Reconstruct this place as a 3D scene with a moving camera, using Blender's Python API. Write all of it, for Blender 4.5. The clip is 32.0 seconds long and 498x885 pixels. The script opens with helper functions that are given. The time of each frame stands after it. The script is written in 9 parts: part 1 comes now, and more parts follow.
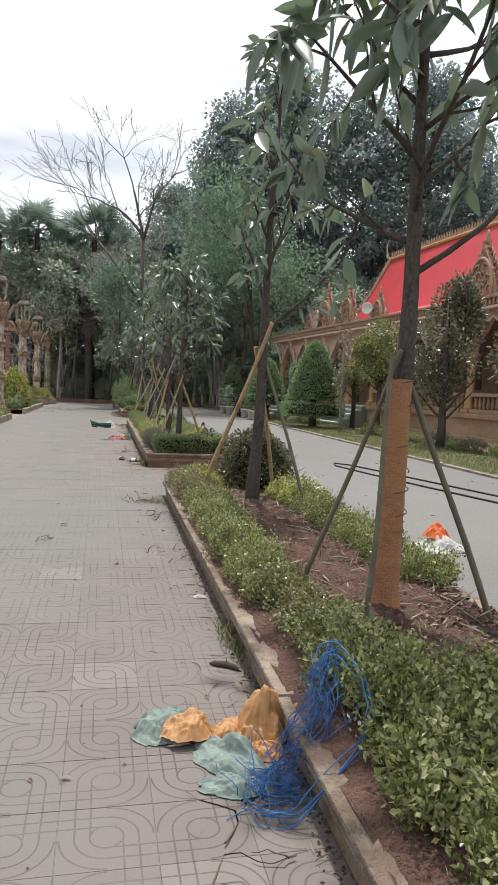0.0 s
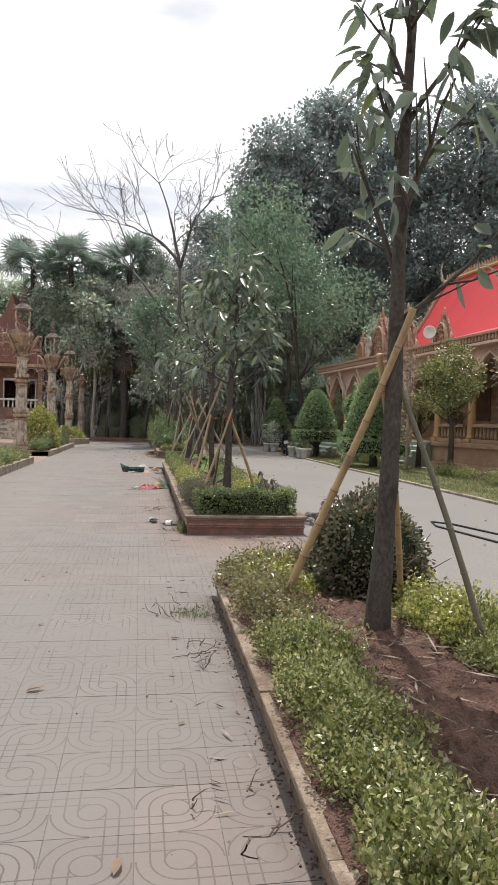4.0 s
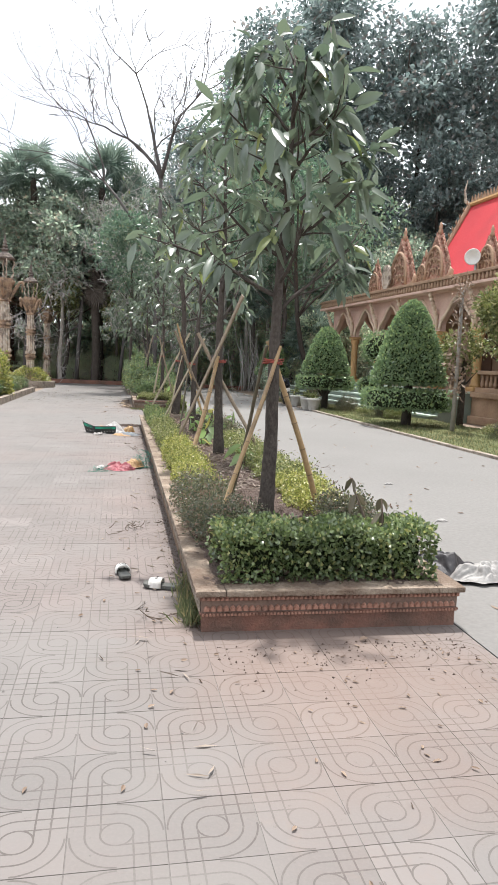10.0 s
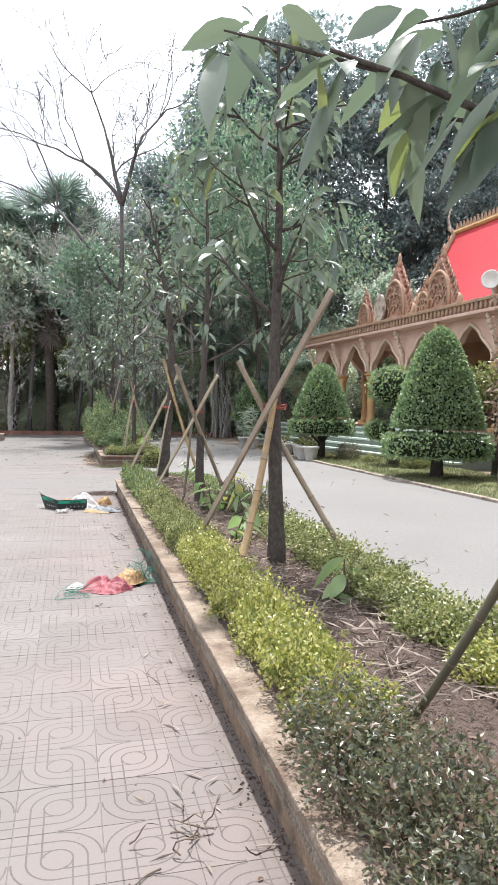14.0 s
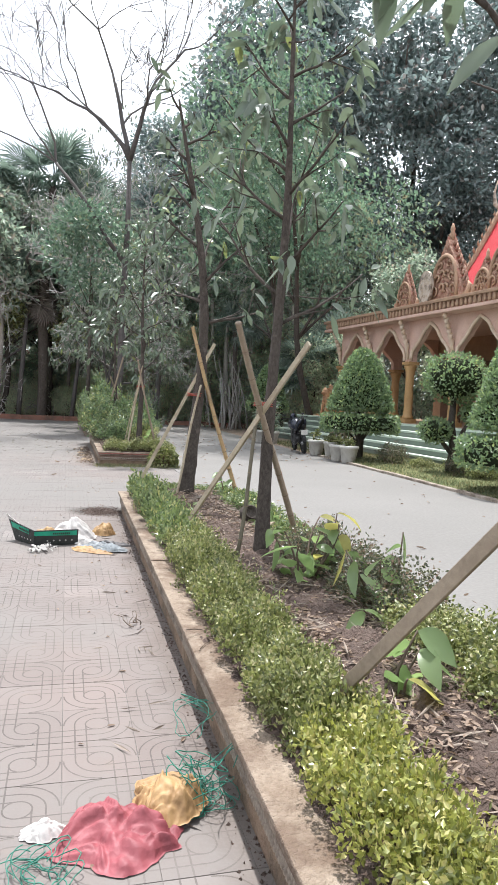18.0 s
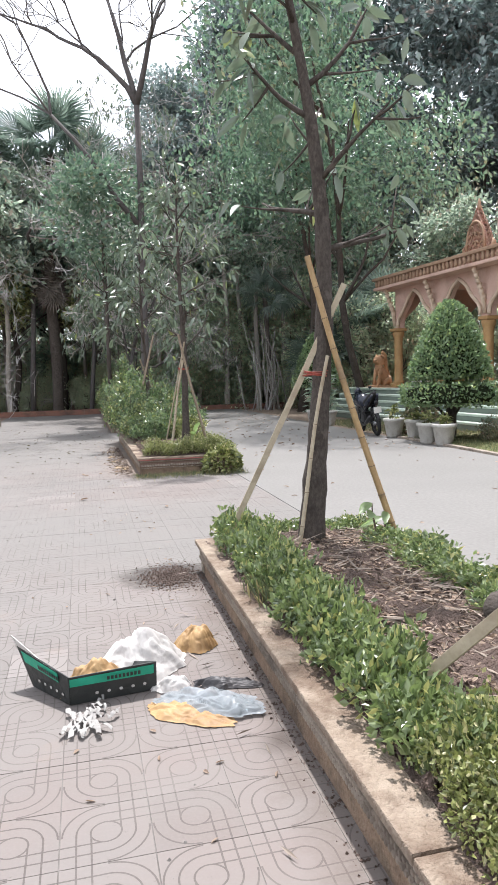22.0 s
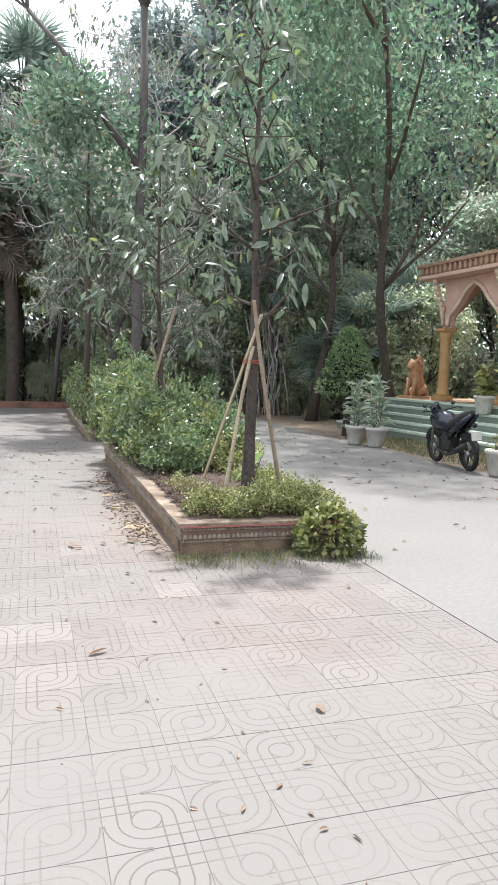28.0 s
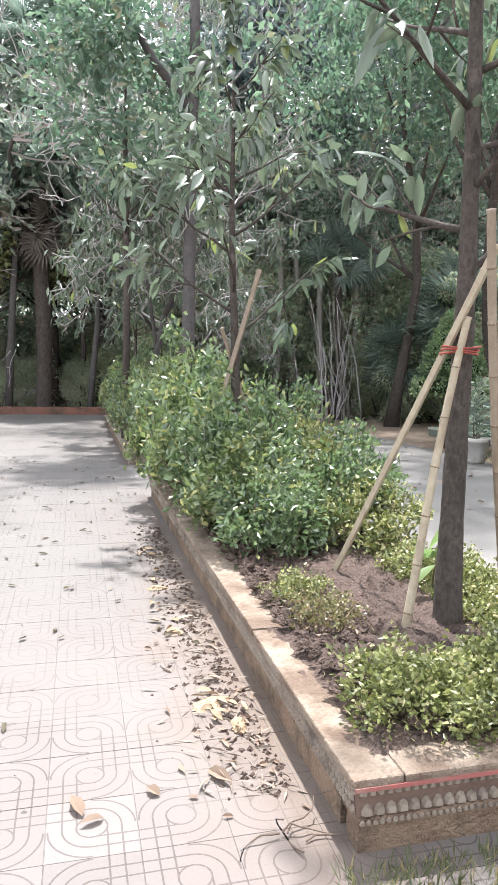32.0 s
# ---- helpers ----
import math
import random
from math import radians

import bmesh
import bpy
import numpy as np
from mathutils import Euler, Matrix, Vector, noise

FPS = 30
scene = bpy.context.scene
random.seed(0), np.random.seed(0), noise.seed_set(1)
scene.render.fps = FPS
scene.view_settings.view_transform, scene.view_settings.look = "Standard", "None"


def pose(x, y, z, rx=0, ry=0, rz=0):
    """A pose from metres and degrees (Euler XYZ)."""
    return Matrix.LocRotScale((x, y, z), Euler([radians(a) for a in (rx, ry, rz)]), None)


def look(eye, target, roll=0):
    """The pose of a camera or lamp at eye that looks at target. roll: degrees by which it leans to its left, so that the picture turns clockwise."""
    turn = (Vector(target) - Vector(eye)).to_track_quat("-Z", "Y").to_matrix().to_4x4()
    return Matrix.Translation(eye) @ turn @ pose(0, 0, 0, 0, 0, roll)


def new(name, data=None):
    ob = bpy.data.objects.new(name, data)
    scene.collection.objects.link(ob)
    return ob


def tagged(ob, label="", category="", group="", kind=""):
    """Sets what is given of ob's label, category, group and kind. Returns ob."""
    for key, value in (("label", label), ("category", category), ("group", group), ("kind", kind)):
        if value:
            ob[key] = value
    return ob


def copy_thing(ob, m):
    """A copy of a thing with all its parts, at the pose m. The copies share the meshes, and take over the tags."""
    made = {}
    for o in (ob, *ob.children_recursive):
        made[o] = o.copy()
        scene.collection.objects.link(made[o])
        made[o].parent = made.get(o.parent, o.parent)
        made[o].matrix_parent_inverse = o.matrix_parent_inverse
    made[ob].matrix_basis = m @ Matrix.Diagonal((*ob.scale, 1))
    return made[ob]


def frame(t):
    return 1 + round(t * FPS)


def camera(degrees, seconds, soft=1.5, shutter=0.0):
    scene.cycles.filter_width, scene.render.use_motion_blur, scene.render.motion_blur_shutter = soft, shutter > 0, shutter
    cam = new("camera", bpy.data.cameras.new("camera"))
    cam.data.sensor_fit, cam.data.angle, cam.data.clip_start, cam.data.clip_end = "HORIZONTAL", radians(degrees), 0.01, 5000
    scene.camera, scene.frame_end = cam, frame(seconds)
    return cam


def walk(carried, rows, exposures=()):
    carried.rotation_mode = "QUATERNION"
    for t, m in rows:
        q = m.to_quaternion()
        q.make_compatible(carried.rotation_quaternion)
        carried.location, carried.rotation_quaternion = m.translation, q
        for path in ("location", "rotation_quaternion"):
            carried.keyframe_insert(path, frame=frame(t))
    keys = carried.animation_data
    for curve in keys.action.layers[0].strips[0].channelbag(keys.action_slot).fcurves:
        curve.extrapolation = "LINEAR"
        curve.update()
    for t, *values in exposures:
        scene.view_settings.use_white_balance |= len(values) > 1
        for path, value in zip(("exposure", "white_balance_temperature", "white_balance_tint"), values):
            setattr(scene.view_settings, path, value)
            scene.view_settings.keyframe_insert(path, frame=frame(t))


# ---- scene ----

cam = camera(39.93, 32.0, soft=1.3)
# seconds, then the eye in metres and the camera's turn in degrees
ROWS = [
    (0, 0.055, 0.027, 1.389, 85.61, -2.64, -12.09),
    (0.5, 0.122, 0.417, 1.393, 86.76, 0.10, -8.29),
    (1, 0.204, 0.824, 1.401, 85.19, -2.28, -4.70),
    (1.5, 0.228, 1.221, 1.400, 86.62, -2.07, -9.64),
    (2, 0.278, 1.633, 1.387, 87.20, -1.07, -5.54),
    (2.5, 0.266, 2.026, 1.391, 87.60, -2.91, -5.54),
    (4.5, 0.246, 3.572, 1.423, 89.25, -1.51, -10.00),
    (5, 0.289, 3.949, 1.441, 90.20, -2.38, -11.19),
    (5.5, 0.256, 4.366, 1.462, 89.62, -0.98, -14.79),
    (6, 0.323, 4.786, 1.454, 88.77, -0.57, -12.26),
    (6.5, 0.302, 5.200, 1.434, 88.76, -1.82, -13.27),
    (7, 0.320, 5.629, 1.441, 87.18, 0.23, -13.36),
    (7.5, 0.322, 6.060, 1.450, 86.38, -2.63, -10.45),
    (8, 0.279, 6.526, 1.457, 87.09, -2.37, -12.79),
    (8.5, 0.298, 6.971, 1.452, 87.60, -1.41, -11.45),
    (9, 0.316, 7.342, 1.436, 86.75, -2.49, -11.88),
    (9.5, 0.322, 7.737, 1.441, 83.33, -0.66, -13.57),
    (10, 0.379, 8.165, 1.458, 83.62, -2.51, -10.82),
    (10.5, 0.328, 8.646, 1.471, 84.71, -3.00, -14.49),
    (11, 0.344, 9.074, 1.465, 87.09, -2.36, -13.80),
    (11.5, 0.274, 9.510, 1.461, 86.25, -4.23, -13.46),
    (12, 0.230, 9.967, 1.467, 85.22, -1.89, -15.26),
    (12.5, 0.221, 10.458, 1.472, 83.16, -2.92, -11.97),
    (13, 0.143, 10.928, 1.487, 86.03, -1.64, -16.08),
    (13.5, 0.134, 11.376, 1.481, 87.88, -0.64, -13.93),
    (15.5, 0.222, 13.161, 1.441, 84.40, -2.69, -18.24),
    (16, 0.236, 13.580, 1.463, 86.57, -1.19, -12.16),
    (16.5, 0.254, 13.976, 1.434, 88.53, -1.67, -14.89),
    (17, 0.255, 14.399, 1.446, 85.31, 0.59, -13.98),
    (17.5, 0.281, 14.829, 1.459, 85.19, -3.71, -10.79),
    (18, 0.231, 15.238, 1.477, 86.39, -2.81, -14.90),
    (18.5, 0.280, 15.664, 1.451, 86.40, 0.14, -14.46),
    (19, 0.208, 16.071, 1.449, 84.27, -2.41, -11.92),
    (19.5, 0.168, 16.504, 1.479, 84.76, -0.59, -12.91),
    (20, 0.152, 16.954, 1.494, 84.86, -2.85, -9.42),
    (20.5, 0.093, 17.435, 1.483, 83.20, -0.86, -12.18),
    (21, 0.121, 17.878, 1.487, 85.82, 0.27, -12.66),
    (21.5, 0.091, 18.324, 1.480, 85.64, -1.77, -11.45),
    (22, 0.102, 18.761, 1.498, 84.42, 1.59, -13.74),
    (22.5, 0.117, 19.222, 1.508, 83.93, -1.58, -10.79),
    (23, 0.060, 19.681, 1.527, 84.26, -1.39, -12.35),
    (23.5, 0.056, 20.117, 1.525, 86.27, 0.85, -9.93),
    (24, -0.002, 20.576, 1.500, 85.82, -0.31, -8.05),
    (24.5, -0.068, 21.047, 1.521, 85.36, 0.71, -9.06),
    (25, -0.127, 21.496, 1.543, 85.83, -0.85, -8.52),
    (25.5, -0.266, 21.873, 1.553, 86.52, 0.28, -14.40),
    (27.5, -0.263, 23.405, 1.530, 84.65, -2.74, -14.52),
    (28, -0.274, 23.884, 1.531, 84.19, -2.10, -17.57),
    (28.5, -0.194, 24.323, 1.544, 85.10, -0.81, -13.80),
    (29, -0.215, 24.775, 1.530, 86.17, -1.81, -14.13),
    (29.5, -0.151, 25.211, 1.515, 84.84, -0.63, -14.45),
    (30, -0.091, 25.676, 1.519, 82.95, -2.09, -9.00),
    (30.5, -0.079, 26.142, 1.522, 83.46, -2.16, -13.76),
    (31, -0.012, 26.586, 1.531, 83.46, -2.26, -13.48),
    (31.5, 0.011, 27.017, 1.509, 84.59, -3.34, -12.51),
    (32, 0.065, 27.470, 1.536, 83.86, -1.21, -14.13),
]
EXPOSURES = [(0.0, -0.12, 6420, 9), (1.0, -0.24, 6500, 9), (2.0, -0.17, 6780, 12), (6.0, -0.04, 6600, 11), (9.0, 0.16, 6500, 10), (11.0, 0.72, 6250, 12), (13.0, 0.70, 6200, 12), (17.0, 0.74, 6280, 12), (18.0, 0.62, 6200, 11), (20.0, 0.58, 6200, 13), (22.0, 0.64, 6200, 13), (25.0, 0.44, 6380, 10), (28.0, 0.88, 6220, 10), (30.0, 0.94, 6180, 12), (32.0, 1.22, 6200, 13)]
walk(cam, [(t, pose(x, y, z, rx, ry, rz)) for t, x, y, z, rx, ry, rz in ROWS], EXPOSURES)

# ---- world and sun ----
SUN_ELEV, SUN_AZ = 71.0, 8.0      # degrees above the horizon; degrees from ahead (+y) towards the right (+x)
world = bpy.data.worlds.new("sky")
scene.world = world
world.use_nodes = True
wn, wl = world.node_tree.nodes, world.node_tree.links
wn.clear()
w_out = wn.new("ShaderNodeOutputWorld")
w_bg = wn.new("ShaderNodeBackground")
w_sky = wn.new("ShaderNodeTexSky")
w_sky.sky_type, w_sky.sun_disc = "NISHITA", False
w_sky.sun_elevation, w_sky.sun_rotation = radians(SUN_ELEV), radians(SUN_AZ)
w_sky.air_density, w_sky.dust_density = 1.0, 2.5
# hazy tropical cloud: white cover with a few bluish grey bands and gaps
w_co = wn.new("ShaderNodeTexCoord")
w_map = wn.new("ShaderNodeMapping")
w_map.inputs["Scale"].default_value = (1.0, 1.0, 4.5)
w_noise = wn.new("ShaderNodeTexNoise")
w_noise.inputs["Scale"].default_value, w_noise.inputs["Detail"].default_value = 1.7, 6.0
w_ramp = wn.new("ShaderNodeValToRGB")
w_ramp.color_ramp.elements[0].position, w_ramp.color_ramp.elements[1].position = 0.35, 0.47
w_ramp.color_ramp.elements[0].color = (0.36, 0.36, 0.36, 1.0)
w_mix = wn.new("ShaderNodeMix")
w_mix.data_type = "RGBA"
w_mix.inputs["B"].default_value = (10.9, 11.2, 11.7, 1.0)
wl.new(w_co.outputs["Generated"], w_map.inputs["Vector"])
wl.new(w_map.outputs["Vector"], w_noise.inputs["Vector"])
wl.new(w_noise.outputs["Fac"], w_ramp.inputs["Fac"])
wl.new(w_ramp.outputs["Color"], w_mix.inputs["Factor"])
wl.new(w_sky.outputs["Color"], w_mix.inputs["A"])
wl.new(w_mix.outputs["Result"], w_bg.inputs["Color"])
w_bg.inputs["Strength"].default_value = 0.105
wl.new(w_bg.outputs["Background"], w_out.inputs["Surface"])

sun = new("sun", bpy.data.lights.new("sun", "SUN"))
sun.data.energy, sun.data.angle, sun.data.color = 5.0, radians(1.8), (1.0, 0.96, 0.91)
_az, _el = radians(SUN_AZ), radians(SUN_ELEV)
sun_dir = Vector((math.sin(_az) * math.cos(_el), math.cos(_az) * math.cos(_el), math.sin(_el)))
sun.matrix_world = look(sun_dir * 60, (0, 0, 0))


# ---- building helpers ----
def empty(name, x, y, z=0.0, rz=0.0):
    ob = new(name)
    ob.empty_display_size = 0.1
    ob.matrix_basis = pose(x, y, z, 0, 0, rz)
    return ob


def mesh_of(bm, name, smooth=False):
    me = bpy.data.meshes.new(name)
    bm.normal_update()
    bm.to_mesh(me)
    bm.free()
    if smooth:
        me.polygons.foreach_set("use_smooth", [True] * len(me.polygons))
    return me


def part(name, bm, material, parent=None, label="", smooth=False):
    """One bmesh as one mesh object, under a thing or a part."""
    me = bm if isinstance(bm, bpy.types.Mesh) else mesh_of(bm, name, smooth)
    if material is not None and not me.materials:
        me.materials.append(material)
    ob = new(name, me)
    if parent is not None:
        ob.parent = parent
    if label:
        tagged(ob, label)
    return ob


def box(bm, x0, x1, y0, y1, z0, z1, bevel=0.0, m=None):
    r = bmesh.ops.create_cube(bm, size=1.0)
    vs = r["verts"]
    for v in vs:
        v.co = Vector((x0 + (v.co.x + 0.5) * (x1 - x0), y0 + (v.co.y + 0.5) * (y1 - y0), z0 + (v.co.z + 0.5) * (z1 - z0)))
    if bevel > 0:
        es = list({e for v in vs for e in v.link_edges})
        rb = bmesh.ops.bevel(bm, geom=es, offset=bevel, segments=2, affect="EDGES", profile=0.6)
        vs = list({v for f in rb["faces"] for v in f.verts} | {v for v in vs if v.is_valid})
    if m is not None:
        for v in vs:
            v.co = m @ v.co
    return bm


def one_box(x0, x1, y0, y1, z0, z1, bevel=0.0, m=None):
    return box(bmesh.new(), x0, x1, y0, y1, z0, z1, bevel, m)


def tube(bm, pts, radii, seg=8, cap=True):
    """A tapered tube along points."""
    pts = [Vector(p) for p in pts]
    rings = []
    side = None
    for i, p in enumerate(pts):
        d = (pts[min(i + 1, len(pts) - 1)] - pts[max(i - 1, 0)]).normalized()
        if side is None:
            side = d.orthogonal().normalized()
        side = (side - d * side.dot(d)).normalized()
        up = d.cross(side)
        r = radii[i] if hasattr(radii, "__len__") else radii
        rings.append([bm.verts.new(p + (side * math.cos(a) + up * math.sin(a)) * r) for a in [2 * math.pi * k / seg for k in range(seg)]])
    for a, b in zip(rings, rings[1:]):
        for k in range(seg):
            bm.faces.new((a[k], a[(k + 1) % seg], b[(k + 1) % seg], b[k]))
    if cap:
        bm.faces.new(rings[0][::-1])
        bm.faces.new(rings[-1])
    return bm


def lathe(bm, profile, seg=16, x=0.0, y=0.0):
    """A turned shape from (radius, z) pairs, from the bottom up."""
    rings = [[bm.verts.new((x + r * math.cos(2 * math.pi * k / seg), y + r * math.sin(2 * math.pi * k / seg), z)) for k in range(seg)] for r, z in profile]
    for a, b in zip(rings, rings[1:]):
        for k in range(seg):
            bm.faces.new((a[k], a[(k + 1) % seg], b[(k + 1) % seg], b[k]))
    bm.faces.new(rings[0][::-1])
    bm.faces.new(rings[-1])
    return bm


def extrude(bm, outline, d0, d1, axis="x"):
    """A flat outline of (u, v) pairs, v up, given a thickness along an axis."""
    def at(u, v, d):
        return (d, u, v) if axis == "x" else (u, d, v)
    a = [bm.verts.new(at(u, v, d0)) for u, v in outline]
    b = [bm.verts.new(at(u, v, d1)) for u, v in outline]
    n = len(outline)
    for k in range(n):
        bm.faces.new((a[k], a[(k + 1) % n], b[(k + 1) % n], b[k]))
    bm.faces.new(a[::-1])
    bm.faces.new(b)
    bmesh.ops.recalc_face_normals(bm, faces=bm.faces[:])
    return bm


def mesh_np(name, verts, faces, smooth=False):
    """A mesh from numpy arrays; all faces have the same number of corners."""
    me = bpy.data.meshes.new(name)
    n, k = faces.shape
    me.vertices.add(len(verts))
    me.vertices.foreach_set("co", verts.astype(np.float32).ravel())
    me.loops.add(n * k)
    me.loops.foreach_set("vertex_index", faces.astype(np.int32).ravel())
    me.polygons.add(n)
    me.polygons.foreach_set("loop_start", np.arange(0, n * k, k, dtype=np.int32))
    me.polygons.foreach_set("use_smooth", np.full(n, smooth, dtype=bool))
    me.update(calc_edges=True)
    me.validate()
    return me


def unit(v):
    return v / np.maximum(np.linalg.norm(v, axis=-1, keepdims=True), 1e-9)


def leaf_arrays(rng, at, axis, length, width, fold=0.25, droop=0.2, normal=None):
    """Folded leaves: at is where each stalk ends, axis the way it points. Returns verts and triangles."""
    n = len(at)
    length = np.broadcast_to(np.asarray(length, float), (n,)) * rng.uniform(0.7, 1.2, n)
    width = np.broadcast_to(np.asarray(width, float), (n,)) * rng.uniform(0.8, 1.15, n)
    a = unit(axis)
    ref = rng.normal(size=(n, 3)) if normal is None else normal + rng.normal(size=(n, 3)) * 0.35
    s = unit(np.cross(a, ref))
    up = np.cross(s, a)
    L, Wd = length[:, None], width[:, None]
    down = np.array([0, 0, -1.0])
    base = at
    mid = at + a * L * 0.45 + down * L * droop * 0.2
    tip = at + a * L + down * L * droop
    l1 = at + a * L * 0.22 + s * Wd * 0.42 + up * Wd * fold
    l2 = mid + a * L * 0.15 + s * Wd * 0.47 + up * Wd * fold
    r1 = at + a * L * 0.22 - s * Wd * 0.42 + up * Wd * fold
    r2 = mid + a * L * 0.15 - s * Wd * 0.47 + up * Wd * fold
    v = np.stack([base, l1, l2, tip, r2, r1, mid], 1).reshape(-1, 3)
    f = np.array([[0, 6, 1], [1, 6, 2], [2, 6, 3], [0, 5, 6], [5, 4, 6], [4, 3, 6]])
    return v, (f[None] + 7 * np.arange(n)[:, None, None]).reshape(-1, 3)


def broad_leaf_arrays(rng, at, axis, length, width, fold=0.2, droop=0.3):
    """Large elliptic leaves with a rounded outline, folded along the midrib and drooping at the tip."""
    n = len(at)
    L = (length * rng.uniform(0.65, 1.2, n))[:, None]
    Wd = (width * rng.uniform(0.8, 1.15, n))[:, None]
    a = unit(axis)
    s = unit(np.cross(a, rng.normal(size=(n, 3)) * 0.8 + np.array([0, 0, 1.0])))
    up = np.cross(s, a)
    curl = rng.uniform(0.2, 1.6, n)[:, None] * droop
    cols = [at]
    for q, wd in ((0.16, 0.55), (0.36, 0.93), (0.58, 1.0), (0.8, 0.62)):
        mid = at + a * L * q + np.array([0, 0, -1.0]) * L * curl * q * q
        cols += [mid + s * Wd * 0.5 * wd + up * Wd * fold * wd, mid, mid - s * Wd * 0.5 * wd + up * Wd * fold * wd]
    cols.append(at + a * L + np.array([0, 0, -1.0]) * L * curl)
    v = np.stack(cols, 1).reshape(-1, 3)
    f = [[0, 2, 1], [0, 3, 2]]
    for k in (1, 4, 7):
        f += [[k, k + 1, k + 4], [k, k + 4, k + 3], [k + 1, k + 2, k + 5], [k + 1, k + 5, k + 4]]
    f += [[10, 11, 13], [11, 12, 13]]
    return v, (np.array(f)[None] + 14 * np.arange(n)[:, None, None]).reshape(-1, 3)


def small_leaf_arrays(rng, at, axis, length, width):
    """Cheap two-triangle leaves for clipped shrubs and far crowns."""
    n = len(at)
    L = (length * rng.uniform(0.7, 1.3, n))[:, None]
    Wd = (width * rng.uniform(0.7, 1.3, n))[:, None]
    a = unit(axis)
    s = unit(np.cross(a, rng.normal(size=(n, 3))))
    up = np.cross(s, a)
    v = np.stack([at, at + a * L * 0.5 + s * Wd * 0.5 + up * Wd * 0.15, at + a * L, at + a * L * 0.5 - s * Wd * 0.5 + up * Wd * 0.15], 1).reshape(-1, 3)
    f = np.array([[0, 1, 2], [0, 2, 3]])
    return v, (f[None] + 4 * np.arange(n)[:, None, None]).reshape(-1, 3)


def sphere_points(rng, n):
    return unit(rng.normal(size=(n, 3)))


# ---- materials ----
class Nodes:
    """A short way to wire a node material."""

    def __init__(self, name):
        self.m = bpy.data.materials.new(name)
        self.m.use_nodes = True
        self.t = self.m.node_tree
        self.bsdf = self.t.nodes["Principled BSDF"]

    def add(self, kind, **values):
        n = self.t.nodes.new(kind)
        for k, v in values.items():
            n.inputs[k.replace("_", " ")].default_value = v
        return n

    def link(self, a, b):
        self.t.links.new(a, b)

    def math(self, op, a, b=None, c=None):
        n = self.t.nodes.new("ShaderNodeMath")
        n.operation = op
        for i, v in enumerate((a, b, c)):
            if v is None:
                continue
            if isinstance(v, (int, float)):
                n.inputs[i].default_value = v
            else:
                self.link(v, n.inputs[i])
        return n.outputs[0]

    def mix(self, fac, a, b):
        n = self.t.nodes.new("ShaderNodeMix")
        n.data_type = "RGBA"
        for key, v in (("Factor", fac), ("A", a), ("B", b)):
            if isinstance(v, tuple):
                n.inputs[key].default_value = (*v, 1.0)
            elif isinstance(v, (int, float)):
                n.inputs[key].default_value = v
            else:
                self.link(v, n.inputs[key])
        return n.outputs["Result"]

    def noise(self, scale, detail=4.0, rough=0.55, where=None):
        n = self.add("ShaderNodeTexNoise", Scale=scale, Detail=detail, Roughness=rough)
        if where is None:
            where = self.object_place()
        self.link(where, n.inputs["Vector"])
        return n.outputs["Fac"]

    def object_place(self):
        return self.t.nodes.new("ShaderNodeTexCoord").outputs["Object"]

    def world_place(self):
        return self.t.nodes.new("ShaderNodeNewGeometry").outputs["Position"]

    def ramp(self, fac, lo, hi):
        n = self.t.nodes.new("ShaderNodeMapRange")
        self.link(fac, n.inputs["Value"])
        n.inputs["From Min"].default_value, n.inputs["From Max"].default_value = lo, hi
        return n.outputs["Result"]

    def bump(self, height, strength, distance):
        n = self.add("ShaderNodeBump", Strength=strength, Distance=distance)
        self.link(height, n.inputs["Height"])
        self.link(n.outputs["Normal"], self.bsdf.inputs["Normal"])
        return n


def plain(name, a, b, rough=0.7, scale=6.0, fine=60.0, bump=0.3, dist=0.01, metal=0.0, spec=0.4, stain=None, stain_at=(0.55, 0.72), world_space=False, rand=0.0):
    """A surface of two near colours, mottled at two scales, with fine relief and, if asked, stains."""
    k = Nodes(name)
    place = k.world_place() if world_space else k.object_place()
    big, small = k.noise(scale, 5.0, 0.6, place), k.noise(fine, 3.0, 0.6, place)
    col = k.mix(k.ramp(big, 0.3, 0.7), a, b)
    col = k.mix(k.math("MULTIPLY", k.ramp(small, 0.35, 0.75), 0.35), col, tuple(c * 0.6 for c in b))
    if stain:
        col = k.mix(k.math("MULTIPLY", k.ramp(k.noise(scale * 0.45, 6.0, 0.65, place), *stain_at), 0.75), col, stain)
    if rand:
        info = k.t.nodes.new("ShaderNodeObjectInfo")
        hsv = k.add("ShaderNodeHueSaturation")
        k.link(k.math("ADD", k.math("MULTIPLY", info.outputs["Random"], rand), 1.0 - rand / 2), hsv.inputs["Value"])
        k.link(col, hsv.inputs["Color"])
        col = hsv.outputs["Color"]
    k.link(col, k.bsdf.inputs["Base Color"])
    k.link(k.math("ADD", k.math("MULTIPLY", small, 0.25), rough - 0.12), k.bsdf.inputs["Roughness"])
    k.bsdf.inputs["Metallic"].default_value = metal
    k.bsdf.inputs["Specular IOR Level"].default_value = spec
    k.bump(k.math("ADD", k.math("MULTIPLY", big, 0.5), small), bump, dist)
    return k.m


